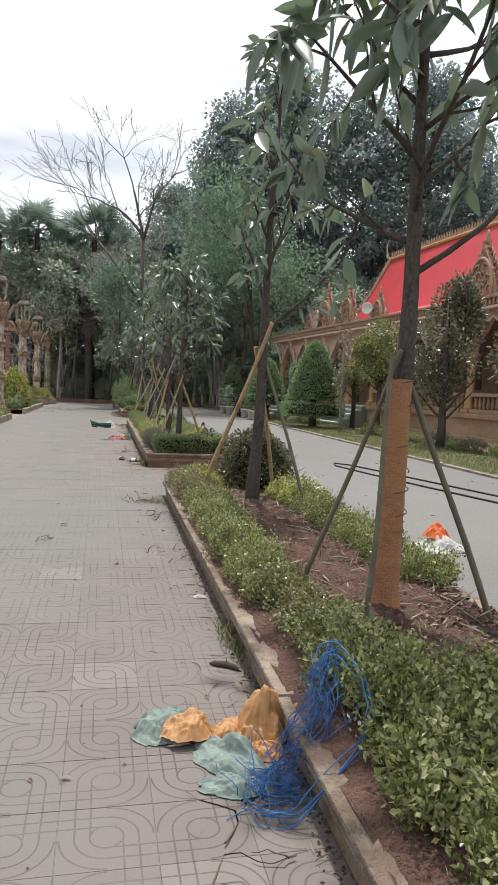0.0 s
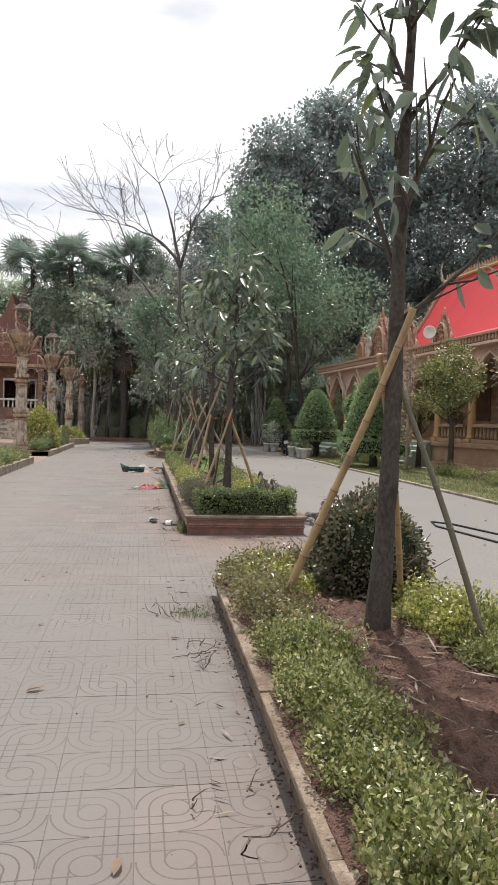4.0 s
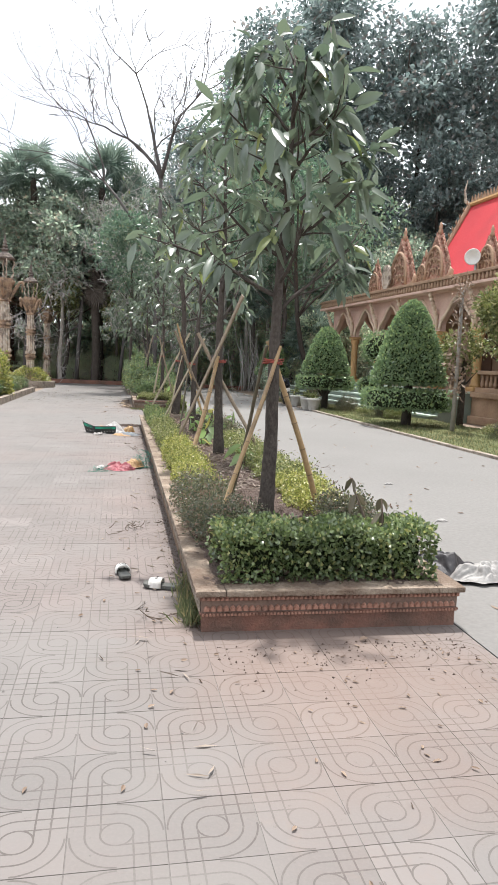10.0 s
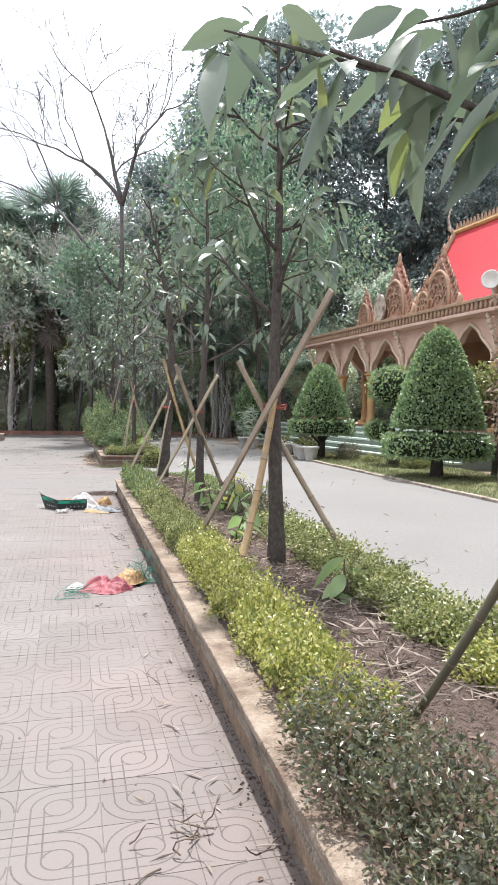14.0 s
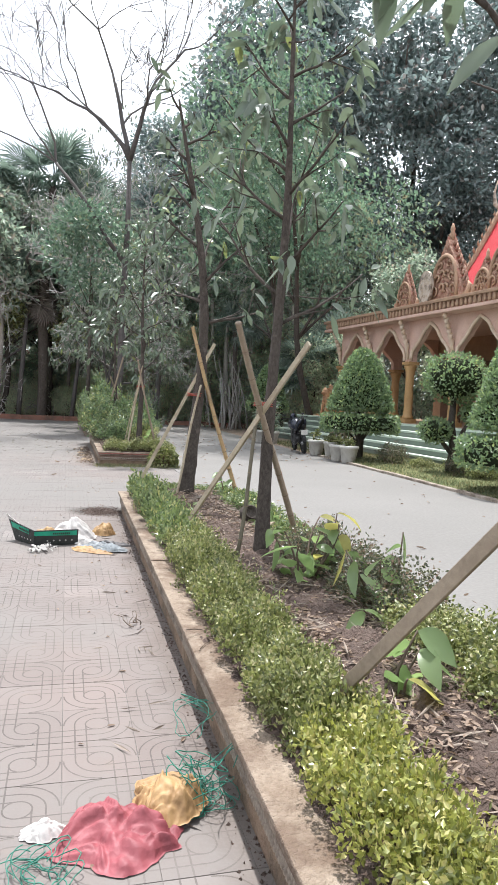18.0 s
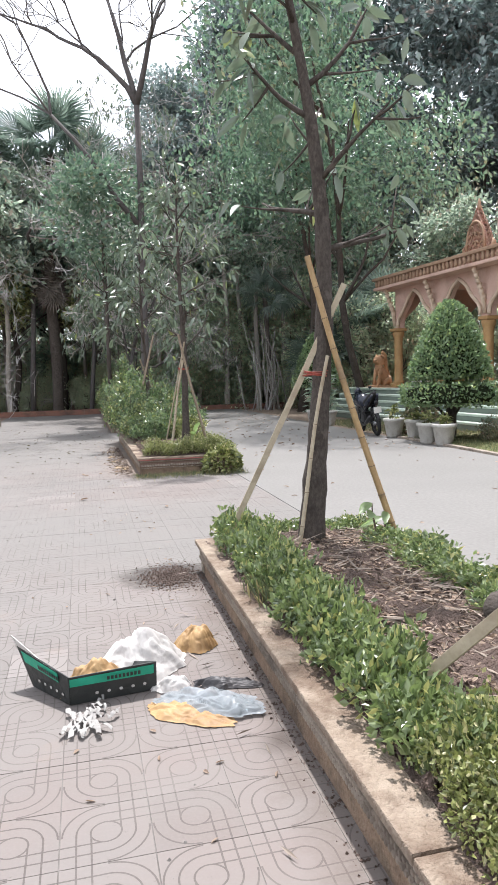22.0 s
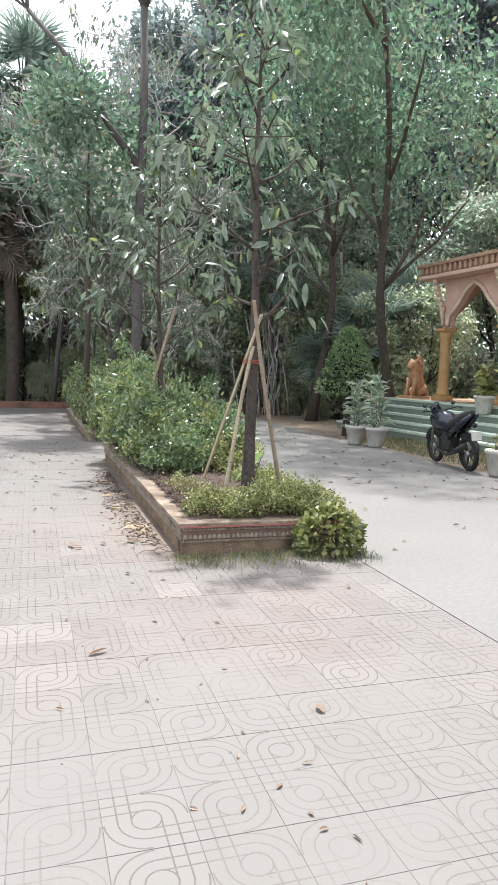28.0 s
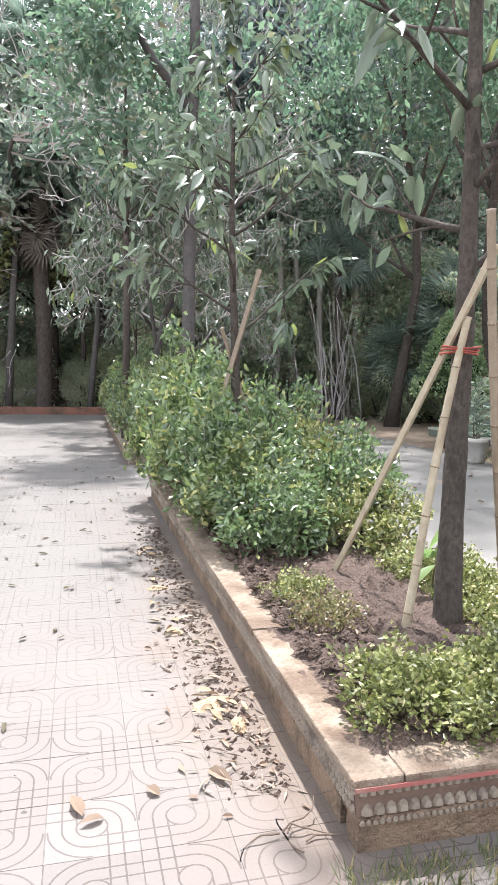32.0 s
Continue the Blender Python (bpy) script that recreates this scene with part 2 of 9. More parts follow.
def leafy(name, dark, light, dry=None, dry_share=0.0, rough=0.45, through_=0.25, spec=0.5, cool=1.32, glow=1.75):
    """Leaves: every leaf a shade of its own, glossy, some light coming through."""
    dark, light = tuple(c * g for c, g in zip(dark, (1.25, 1.25, cool))), tuple(c * g for c, g in zip(light, (1.25, 1.25, cool)))
    k = Nodes(name)
    geo = k.t.nodes.new("ShaderNodeNewGeometry")
    r = geo.outputs["Random Per Island"]
    col = k.mix(r, dark, light)
    col = k.mix(k.math("MULTIPLY", k.ramp(k.noise(1.2, 2.0), 0.4, 0.65), 0.4), col, tuple(c * 0.7 for c in dark))
    if dry:
        r2 = k.math("FRACT", k.math("MULTIPLY", r, 37.7))
        col = k.mix(k.math("LESS_THAN", r2, dry_share), col, dry)
    k.link(col, k.bsdf.inputs["Base Color"])
    k.bsdf.inputs["Roughness"].default_value = rough
    k.bsdf.inputs["Specular IOR Level"].default_value = spec
    k.bump(k.noise(45.0, 2.0), 0.15, 0.004)
    tr = k.add("ShaderNodeBsdfTranslucent")
    bright = k.add("ShaderNodeHueSaturation", Saturation=1.1, Value=glow)
    k.link(col, bright.inputs["Color"])
    k.link(bright.outputs["Color"], tr.inputs["Color"])
    mx = k.t.nodes.new("ShaderNodeMixShader")
    mx.inputs["Fac"].default_value = through_ + 0.08
    k.link(k.bsdf.outputs["BSDF"], mx.inputs[1])
    k.link(tr.outputs["BSDF"], mx.inputs[2])
    k.link(mx.outputs["Shader"], k.t.nodes["Material Output"].inputs["Surface"])
    return k.m


def bark_material(name, dark, light):
    """Rough bark: upright plates and cracks, paler lichen blots."""
    k = Nodes(name)
    mp = k.t.nodes.new("ShaderNodeMapping")
    mp.inputs["Scale"].default_value = (1.0, 1.0, 0.5)
    k.link(k.object_place(), mp.inputs["Vector"])
    crack = k.noise(60.0, 5.0, 0.65, mp.outputs["Vector"])
    plate = k.noise(14.0, 4.0, 0.6, mp.outputs["Vector"])
    col = k.mix(k.ramp(crack, 0.3, 0.72), dark, light)
    col = k.mix(k.math("MULTIPLY", k.ramp(plate, 0.5, 0.72), 0.6), col, tuple(c * 0.45 for c in dark))
    col = k.mix(k.math("MULTIPLY", k.ramp(k.noise(7.0, 5.0, 0.65), 0.58, 0.7), 0.5), col, tuple(c * 1.7 for c in light))
    k.link(col, k.bsdf.inputs["Base Color"])
    k.bsdf.inputs["Roughness"].default_value = 0.92
    k.bsdf.inputs["Specular IOR Level"].default_value = 0.25
    k.bump(k.math("ADD", crack, k.math("MULTIPLY", plate, 0.8)), 0.7, 0.010)
    return k.m


TILE = 0.30
TILE_X, TILE_Y = 0.26, 0.12      # a joint crossing of the paving grid


def paving_material(name, pattern=True):
    """Cast cement tiles: a pressed pattern of arcs and bars, faded pink and grey, dusty."""
    k = Nodes(name)
    place = k.world_place()
    sep = k.t.nodes.new("ShaderNodeSeparateXYZ")
    k.link(place, sep.inputs["Vector"])
    u = k.math("FRACT", k.math("ADD", k.math("DIVIDE", k.math("SUBTRACT", sep.outputs["X"], TILE_X), TILE), 200.0))
    v = k.math("FRACT", k.math("ADD", k.math("DIVIDE", k.math("SUBTRACT", sep.outputs["Y"], TILE_Y), TILE), 200.0))
    iu = k.math("FLOOR", k.math("ADD", k.math("DIVIDE", k.math("SUBTRACT", sep.outputs["X"], TILE_X), TILE), 200.0))
    iv = k.math("FLOOR", k.math("ADD", k.math("DIVIDE", k.math("SUBTRACT", sep.outputs["Y"], TILE_Y), TILE), 200.0))
    wn_ = k.t.nodes.new("ShaderNodeTexWhiteNoise")
    wn_.noise_dimensions = "2D"
    comb = k.t.nodes.new("ShaderNodeCombineXYZ")
    k.link(iu, comb.inputs["X"])
    k.link(iv, comb.inputs["Y"])
    k.link(comb.outputs["Vector"], wn_.inputs["Vector"])
    tile_rand = wn_.outputs["Value"]

    # pattern: a disc in every tile, arcs in two quarters and a small grid in the other two; neighbours are mirrored
    odd_u = k.math("MODULO", iu, 2.0)
    odd_v = k.math("MODULO", iv, 2.0)
    mu = k.math("SUBTRACT", k.math("ABSOLUTE", k.math("SUBTRACT", u, odd_u)), 0.5)
    mv = k.math("SUBTRACT", k.math("ABSOLUTE", k.math("SUBTRACT", v, odd_v)), 0.5)
    dist = k.math("SQRT", k.math("ADD", k.math("MULTIPLY", mu, mu), k.math("MULTIPLY", mv, mv)))
    au, av = k.math("ABSOLUTE", mu), k.math("ABSOLUTE", mv)
    grid_here = k.math("GREATER_THAN", k.math("MULTIPLY", mu, mv), 0.0)

    def near(val, at, w):
        return k.math("LESS_THAN", k.math("ABSOLUTE", k.math("SUBTRACT", val, at)), w)

    w = 0.0105
    arcs = k.math("ADD", near(dist, 0.325, w), near(dist, 0.478, w))
    bars = 0.0
    for at_ in (0.165, 0.325):
        bars = k.math("ADD", bars, k.math("ADD", near(au, at_, w), near(av, at_, w)))
    bars = k.math("MULTIPLY", bars, k.math("GREATER_THAN", dist, 0.17))
    disc = near(dist, 0.17, w)
    groove = k.math("ADD", k.math("MULTIPLY", bars, grid_here), k.math("MULTIPLY", arcs, k.math("SUBTRACT", 1.0, grid_here)))
    groove = k.math("MINIMUM", k.math("ADD", groove, disc), 1.0)
    edge = k.math("MINIMUM", k.math("ADD", k.math("ADD", k.math("LESS_THAN", u, 0.007), k.math("GREATER_THAN", u, 0.993)), k.math("ADD", k.math("LESS_THAN", v, 0.007), k.math("GREATER_THAN", v, 0.993))), 1.0)
    groove = k.math("MINIMUM", k.math("ADD", groove, k.math("MULTIPLY", edge, 0.75)), 1.0)

    beside = 1.0
    for a_, b_ in ((8.75, 11.7), (23.85, 29.2), (35.65, 38.2)):      # nothing stands beside the path here
        here = k.math("MULTIPLY", k.math("GREATER_THAN", sep.outputs["Y"], a_), k.math("LESS_THAN", sep.outputs["Y"], b_))
        beside = k.math("SUBTRACT", beside, here)
    grey, pink = (0.158, 0.147, 0.138), (0.173, 0.141, 0.128)
    near_planter = k.ramp(k.math("ABSOLUTE", k.math("SUBTRACT", sep.outputs["X"], 0.6)), 0.9, 0.1)
    pinkness = k.math("MULTIPLY", k.ramp(k.noise(0.5, 4.0, 0.6, place), 0.42, 0.62), 0.55)
    pinkness = k.math("MINIMUM", k.math("ADD", pinkness, k.math("MULTIPLY", k.math("MULTIPLY", near_planter, beside), 0.45)), 1.0)
    col = k.mix(pinkness, grey, pink)
    hsv = k.add("ShaderNodeHueSaturation")
    other = k.math("FRACT", k.math("MULTIPLY", tile_rand, 17.3))
    pale = k.math("GREATER_THAN", tile_rand, 0.94)              # a few tiles are worn clean and pale
    k.link(k.math("ADD", k.math("ADD", k.math("MULTIPLY", other, 0.13), 0.93), k.math("MULTIPLY", pale, 0.16)), hsv.inputs["Value"])
    k.link(col, hsv.inputs["Color"])
    # dust worn into broad patches that hides part of the relief
    dust = k.ramp(k.noise(0.8, 6.0, 0.65, place), 0.47, 0.7)
    plaza = k.math("MULTIPLY", k.ramp(sep.outputs["Y"], 23.7, 24.6), k.ramp(sep.outputs["Y"], 27.4, 26.2))
    for a_, b_ in ((5.0, 8.0), (30.2, 80.0)):          # other stretches lie under trodden dust as well
        plaza = k.math("ADD", plaza, k.math("MULTIPLY", k.ramp(sep.outputs["Y"], a_, a_ + 1.5), k.ramp(sep.outputs["Y"], b_ + 1.5, b_)))
    side_ = k.math("MULTIPLY", k.ramp(sep.outputs["X"], -0.3, -1.8), 0.75)
    dust = k.math("MINIMUM", k.math("ADD", dust, k.math("MULTIPLY", k.math("MAXIMUM", k.math("MULTIPLY", plaza, 0.6), side_), k.ramp(k.noise(0.5, 5.0, 0.6, place), 0.3, 0.55))), 1.0)
    col = k.mix(k.math("MULTIPLY", dust, 0.68), hsv.outputs["Color"], (0.176, 0.165, 0.153))
    col = k.mix(k.math("MULTIPLY", k.math("MINIMUM", plaza, 1.0), 0.6), col, (0.152, 0.146, 0.137))
    worn = k.math("ADD", 0.65, k.math("MULTIPLY", k.math("FRACT", k.math("MULTIPLY", tile_rand, 7.9)), 0.35))
    show = k.math("MAXIMUM", k.math("MULTIPLY", worn, k.math("SUBTRACT", 1.0, k.math("MULTIPLY", dust, 0.74))), k.math("MULTIPLY", pale, 0.8))
    col = k.mix(k.math("MULTIPLY", k.math("MULTIPLY", groove, show), 0.78), col, (0.062, 0.052, 0.046))
    # reddish soil washed out round a planter's front, brown dirt along the kerbs
    ex = k.math("DIVIDE", k.math("SUBTRACT", sep.outputs["X"], 1.5), 1.1)
    ey = k.math("DIVIDE", k.math("SUBTRACT", sep.outputs["Y"], 11.3), 1.3)
    wash = k.ramp(k.math("ADD", k.math("SQRT", k.math("ADD", k.math("MULTIPLY", ex, ex), k.math("MULTIPLY", ey, ey))), k.math("MULTIPLY", k.noise(2.5, 5.0, 0.6, place), 0.9)), 1.55, 0.75)
    col = k.mix(k.math("MULTIPLY", wash, 0.5), col, (0.18, 0.118, 0.09))
    edge_dirt = k.ramp(k.math("ADD", k.math("ABSOLUTE", k.math("SUBTRACT", sep.outputs["X"], 0.84)), k.math("MULTIPLY", k.noise(5.0, 5.0, 0.65, place), 0.35)), 0.32, 0.14)
    col = k.mix(k.math("MULTIPLY", k.math("MULTIPLY", edge_dirt, beside), 0.6), col, (0.10, 0.075, 0.06))
    # dark grit trodden into the tiles at a planter's far end
    gx = k.math("DIVIDE", k.math("SUBTRACT", sep.outputs["X"], 0.70), 0.44)
    gy = k.math("DIVIDE", k.math("SUBTRACT", sep.outputs["Y"], 23.86), 0.38)
    gritty = k.ramp(k.math("ADD", k.math("SQRT", k.math("ADD", k.math("MULTIPLY", gx, gx), k.math("MULTIPLY", gy, gy))), k.math("MULTIPLY", k.noise(9.0, 6.0, 0.7, place), 0.9)), 1.5, 1.05)
    col = k.mix(k.math("MULTIPLY", gritty, 0.92), col, (0.045, 0.038, 0.033))
    # brown soil washed out along the planter beyond the open paving
    sx = k.math("ADD", k.math("ABSOLUTE", k.math("SUBTRACT", sep.outputs["X"], 0.85)), k.math("MULTIPLY", k.noise(2.2, 6.0, 0.65, place), 0.9))
    sy = k.math("MULTIPLY", k.ramp(sep.outputs["Y"], 29.0, 29.8), k.ramp(sep.outputs["Y"], 34.5, 31.5))
    col = k.mix(k.math("MULTIPLY", k.math("MULTIPLY", k.ramp(sx, 0.95, 0.5), sy), 0.6), col, (0.155, 0.115, 0.085))
    fine = k.noise(90.0, 3.0, 0.6, place)
    col = k.mix(k.math("MULTIPLY", k.ramp(fine, 0.45, 0.8), 0.3), col, (0.2, 0.18, 0.165))
    specks = k.ramp(k.noise(26.0, 6.0, 0.75, place), 0.62, 0.72)          # crumbs of soil trodden in
    col = k.mix(k.math("MULTIPLY", specks, 0.45), col, (0.085, 0.068, 0.057))
    spots = k.ramp(k.noise(3.5, 6.0, 0.7, place), 0.6, 0.75)
    col = k.mix(k.math("MULTIPLY", spots, 0.5), col, (0.2, 0.16, 0.135))
    k.link(col, k.bsdf.inputs["Base Color"])
    k.bsdf.inputs["Roughness"].default_value = 0.72
    k.bsdf.inputs["Specular IOR Level"].default_value = 0.3
    h = k.math("SUBTRACT", k.math("MULTIPLY", fine, 0.25), k.math("MULTIPLY", groove, show))
    k.bump(h, 0.45, 0.004)
    return k.m


M = {}
M["tile"] = paving_material("cement_tile")
M["joint"] = plain("joint_dirt", (0.16, 0.148, 0.138), (0.20, 0.187, 0.175), 0.9, 3, 80, world_space=True)
M["concrete"] = plain("road_concrete", (0.158, 0.152, 0.142), (0.186, 0.179, 0.168), 0.8, 0.35, 25, 0.25, 0.01, stain=(0.18, 0.173, 0.165), world_space=True)
M["earth"] = plain("bare_earth", (0.20, 0.15, 0.11), (0.27, 0.21, 0.16), 0.95, 0.4, 12, 0.6, 0.05, world_space=True)
M["soil_red"] = plain("planter_soil_red", (0.095, 0.052, 0.038), (0.165, 0.092, 0.07), 0.95, 5, 45, 1.0, 0.06, stain=(0.09, 0.045, 0.033), world_space=True)
M["soil"] = plain("planter_soil", (0.085, 0.06, 0.048), (0.155, 0.11, 0.09), 0.95, 5, 45, 1.0, 0.06, stain=(0.07, 0.05, 0.042), world_space=True)
M["kerb"] = plain("kerb_concrete", (0.40, 0.355, 0.30), (0.255, 0.205, 0.16), 0.9, 9, 55, 1.0, 0.02, stain=(0.12, 0.092, 0.07), stain_at=(0.47, 0.62), world_space=True)
M["kerb_side"] = plain("kerb_side_stained", (0.31, 0.225, 0.155), (0.20, 0.135, 0.095), 0.92, 8, 55, 1.0, 0.02, stain=(0.075, 0.058, 0.04), stain_at=(0.47, 0.62), world_space=True)
M["kerb_earthy"] = plain("kerb_earthy", (0.36, 0.30, 0.235), (0.225, 0.17, 0.125), 0.92, 7, 55, 1.0, 0.02, stain=(0.115, 0.075, 0.052), stain_at=(0.44, 0.58), world_space=True)
M["terracotta"] = plain("kerb_red", (0.27, 0.115, 0.08), (0.20, 0.115, 0.085), 0.85, 5, 60, 0.8, 0.015, stain=(0.065, 0.05, 0.04), stain_at=(0.45, 0.65), world_space=True)
M["bark"] = bark_material("bark", (0.043, 0.035, 0.029), (0.10, 0.086, 0.075))
M["grit"] = plain("grit", (0.10, 0.088, 0.08), (0.15, 0.133, 0.122), 0.95, 9, 70, 1.0, 0.03, world_space=True)
M["palm"] = leafy("palm_leaf", (0.055, 0.085, 0.06), (0.135, 0.17, 0.125), (0.2, 0.19, 0.14), 0.1, 0.32, 0.3, 0.8, 1.4, 2.0)
M["bark_bare"] = plain("bark_bare", (0.065, 0.06, 0.058), (0.11, 0.10, 0.095), 0.9, 10, 60, 0.6, 0.02)
M["bush_blue"] = leafy("leaf_bush_dark", (0.035, 0.062, 0.028), (0.17, 0.235, 0.11), (0.24, 0.26, 0.1), 0.06, 0.3, 0.2, 0.95, 1.25, 1.7)
M["bush_mid"] = leafy("leaf_bush_mid", (0.045, 0.072, 0.03), (0.195, 0.245, 0.105), (0.34, 0.34, 0.14), 0.1, 0.3, 0.2, 0.9, 1.2, 1.7)
M["twig_grey"] = plain("twig_grey", (0.37, 0.35, 0.34), (0.47, 0.445, 0.43), 0.85, 12, 60, 0.4, 0.01)
M["leaf_sprout"] = leafy("leaf_sprout", (0.12, 0.175, 0.07), (0.21, 0.28, 0.115), (0.36, 0.34, 0.12), 0.12, 0.35, 0.35, 0.6)
M["leaf_under"] = leafy("leaf_undergrowth", (0.16, 0.20, 0.13), (0.34, 0.375, 0.24), (0.34, 0.3, 0.23), 0.16, 0.36, 0.45, 0.85, 1.4, glow=2.4)
M["twig_pale"] = plain("twig_pale", (0.22, 0.18, 0.145), (0.30, 0.25, 0.205), 0.9, 20, 80, 0.3, 0.004)
# brown of the belt between petals, darkened to paint in the recess shade
M["belt_shaded"] = plain("belt_shaded", (0.13, 0.085, 0.068), (0.19, 0.13, 0.10), 0.9, 12, 60, 0.6, 0.01)
M["bark_pale"] = plain("bark_pale", (0.22, 0.20, 0.175), (0.33, 0.305, 0.27), 0.9, 10, 60, 0.7, 0.02)
M["twig"] = plain("twig", (0.10, 0.075, 0.06), (0.16, 0.12, 0.09), 0.9, 20, 80, 0.4, 0.005)
M["wrap"] = plain("trunk_wrap", (0.38, 0.185, 0.085), (0.30, 0.14, 0.07), 0.75, 12, 80, 0.8, 0.02, stain=(0.16, 0.09, 0.06))
M["bamboo"] = plain("bamboo_yellow", (0.43, 0.30, 0.15), (0.31, 0.205, 0.10), 0.42, 7, 50, 0.2, 0.005, spec=0.5, stain=(0.17, 0.12, 0.075), stain_at=(0.52, 0.66))
M["bamboo_node"] = plain("bamboo_node", (0.15, 0.105, 0.065), (0.22, 0.16, 0.10), 0.7, 12, 70, 0.5, 0.006)
M["bamboo_grey"] = plain("bamboo_weathered", (0.33, 0.27, 0.20), (0.24, 0.19, 0.14), 0.75, 6, 50, 0.4, 0.008, stain=(0.13, 0.1, 0.075))
M["bamboo_cream"] = plain("bamboo_bleached", (0.44, 0.385, 0.28), (0.34, 0.285, 0.20), 0.6, 7, 50, 0.3, 0.006, stain=(0.2, 0.155, 0.1), stain_at=(0.52, 0.68))
M["bamboo_green"] = plain("bamboo_dark", (0.085, 0.08, 0.055), (0.14, 0.12, 0.08), 0.6, 6, 50, 0.3, 0.006)
M["tie"] = plain("red_tie", (0.34, 0.075, 0.05), (0.25, 0.055, 0.04), 0.6, 20, 80, 0.2, 0.003)
M["leaf_tree"] = leafy("leaf_broad", (0.068, 0.095, 0.06), (0.125, 0.16, 0.095), (0.2, 0.24, 0.09), 0.04, 0.34, 0.18, 0.8, 1.4, 1.7)
M["leaf_far"] = leafy("leaf_far", (0.085, 0.12, 0.085), (0.29, 0.335, 0.235), (0.22, 0.2, 0.16), 0.14, 0.3, 0.4, 0.95, 1.38, glow=2.3)
M["leaf_forest"] = leafy("leaf_forest", (0.055, 0.08, 0.064), (0.165, 0.20, 0.158), (0.15, 0.14, 0.13), 0.08, 0.3, 0.3, 0.95, 1.5, 2.4)
M["leaf_topiary"] = leafy("leaf_topiary", (0.075, 0.12, 0.058), (0.175, 0.24, 0.11), (0.27, 0.33, 0.14), 0.1, 0.34, 0.3, 0.8)
M["leaf_hedge"] = leafy("leaf_hedge", (0.05, 0.066, 0.02), (0.25, 0.27, 0.10), (0.38, 0.36, 0.19), 0.14, 0.36, 0.16, 0.7, 1.25, 1.6)
M["leaf_olive"] = leafy("leaf_olive_shrub", (0.055, 0.057, 0.026), (0.205, 0.20, 0.085), (0.27, 0.2, 0.12), 0.2, 0.32, 0.16, 0.8, 1.2, 1.6)
# near-black green for solid cores: the shade inside foliage, put into the colour
M["shade_core"] = plain("foliage_core_shaded", (0.018, 0.024, 0.013), (0.03, 0.038, 0.02), 0.95, 6, 40, 0.8, 0.05, spec=0.1)
M["leaf_yellow"] = leafy("leaf_golden", (0.09, 0.11, 0.03), (0.32, 0.33, 0.095), (0.46, 0.43, 0.17), 0.22, 0.32, 0.18, 0.8, 1.2, 1.6)
M["leaf_dark"] = leafy("leaf_dark_shrub", (0.035, 0.045, 0.025), (0.125, 0.128, 0.066), (0.2, 0.14, 0.10), 0.18, 0.34, 0.2, 0.8)
M["frond_dry"] = leafy("frond_dry", (0.07, 0.06, 0.05), (0.14, 0.12, 0.095), None, 0, 0.7, 0.1)
M["leaf_dry"] = leafy("leaf_dry", (0.13, 0.09, 0.06), (0.27, 0.205, 0.145), None, 0, 0.7, 0.1)
M["grass"] = leafy("grass_blade", (0.06, 0.075, 0.034), (0.13, 0.145, 0.07), (0.26, 0.225, 0.12), 0.22, 0.6, 0.25)
M["leaf_light"] = leafy("leaf_light", (0.042, 0.08, 0.052), (0.125, 0.18, 0.115), (0.15, 0.16, 0.10), 0.05, 0.33, 0.3, 0.9, 1.3, glow=2.0)
M["lawn"] = plain("lawn_soil", (0.09, 0.12, 0.045), (0.17, 0.17, 0.07), 0.95, 0.9, 40, 0.8, 0.04, stain=(0.2, 0.15, 0.1), world_space=True)
M["temple_stone"] = plain("temple_ochre", (0.43, 0.295, 0.195), (0.31, 0.20, 0.135), 0.8, 2.2, 30, 0.5, 0.02, stain=(0.20, 0.13, 0.085), stain_at=(0.5, 0.7))
M["temple_pink"] = plain("temple_pink_plaster", (0.64, 0.46, 0.385), (0.55, 0.37, 0.30), 0.8, 2.0, 30, 0.4, 0.015, stain=(0.38, 0.25, 0.19))
M["temple_pale"] = plain("temple_pale_moulding", (0.66, 0.55, 0.44), (0.56, 0.42, 0.31), 0.8, 4.0, 40, 0.5, 0.015, stain=(0.4, 0.28, 0.19))
M["lion_gold"] = plain("lion_gold_paint", (0.52, 0.32, 0.17), (0.40, 0.22, 0.12), 0.6, 14, 50, 0.7, 0.02, stain=(0.24, 0.11, 0.06))
M["shrine_wall"] = plain("shrine_weathered", (0.34, 0.19, 0.13), (0.24, 0.13, 0.095), 0.88, 2.5, 30, 0.7, 0.02, stain=(0.12, 0.085, 0.07), stain_at=(0.45, 0.62))
M["leaf_wilted"] = leafy("leaf_wilted", (0.06, 0.055, 0.035), (0.15, 0.13, 0.085), None, 0, 0.5, 0.2)
M["frond_pale"] = leafy("frond_pale", (0.30, 0.28, 0.25), (0.45, 0.43, 0.40), None, 0, 0.7, 0.15)
M["temple_red"] = plain("temple_carved_red", (0.33, 0.11, 0.07), (0.56, 0.40, 0.30), 0.8, 10, 40, 1.0, 0.05, stain=(0.15, 0.075, 0.05), stain_at=(0.5, 0.62))
M["temple_yellow"] = plain("temple_gold_paint", (0.47, 0.30, 0.13), (0.39, 0.23, 0.10), 0.6, 3, 40, 0.3, 0.01, stain=(0.3, 0.17, 0.06))
M["temple_dark"] = plain("temple_inside", (0.16, 0.09, 0.06), (0.11, 0.065, 0.045), 0.85, 2, 30, 0.2, 0.01)
M["roof_red"] = plain("roof_red", (0.50, 0.035, 0.045), (0.42, 0.03, 0.04), 0.55, 0.8, 40, 0.3, 0.02, stain=(0.33, 0.03, 0.035))
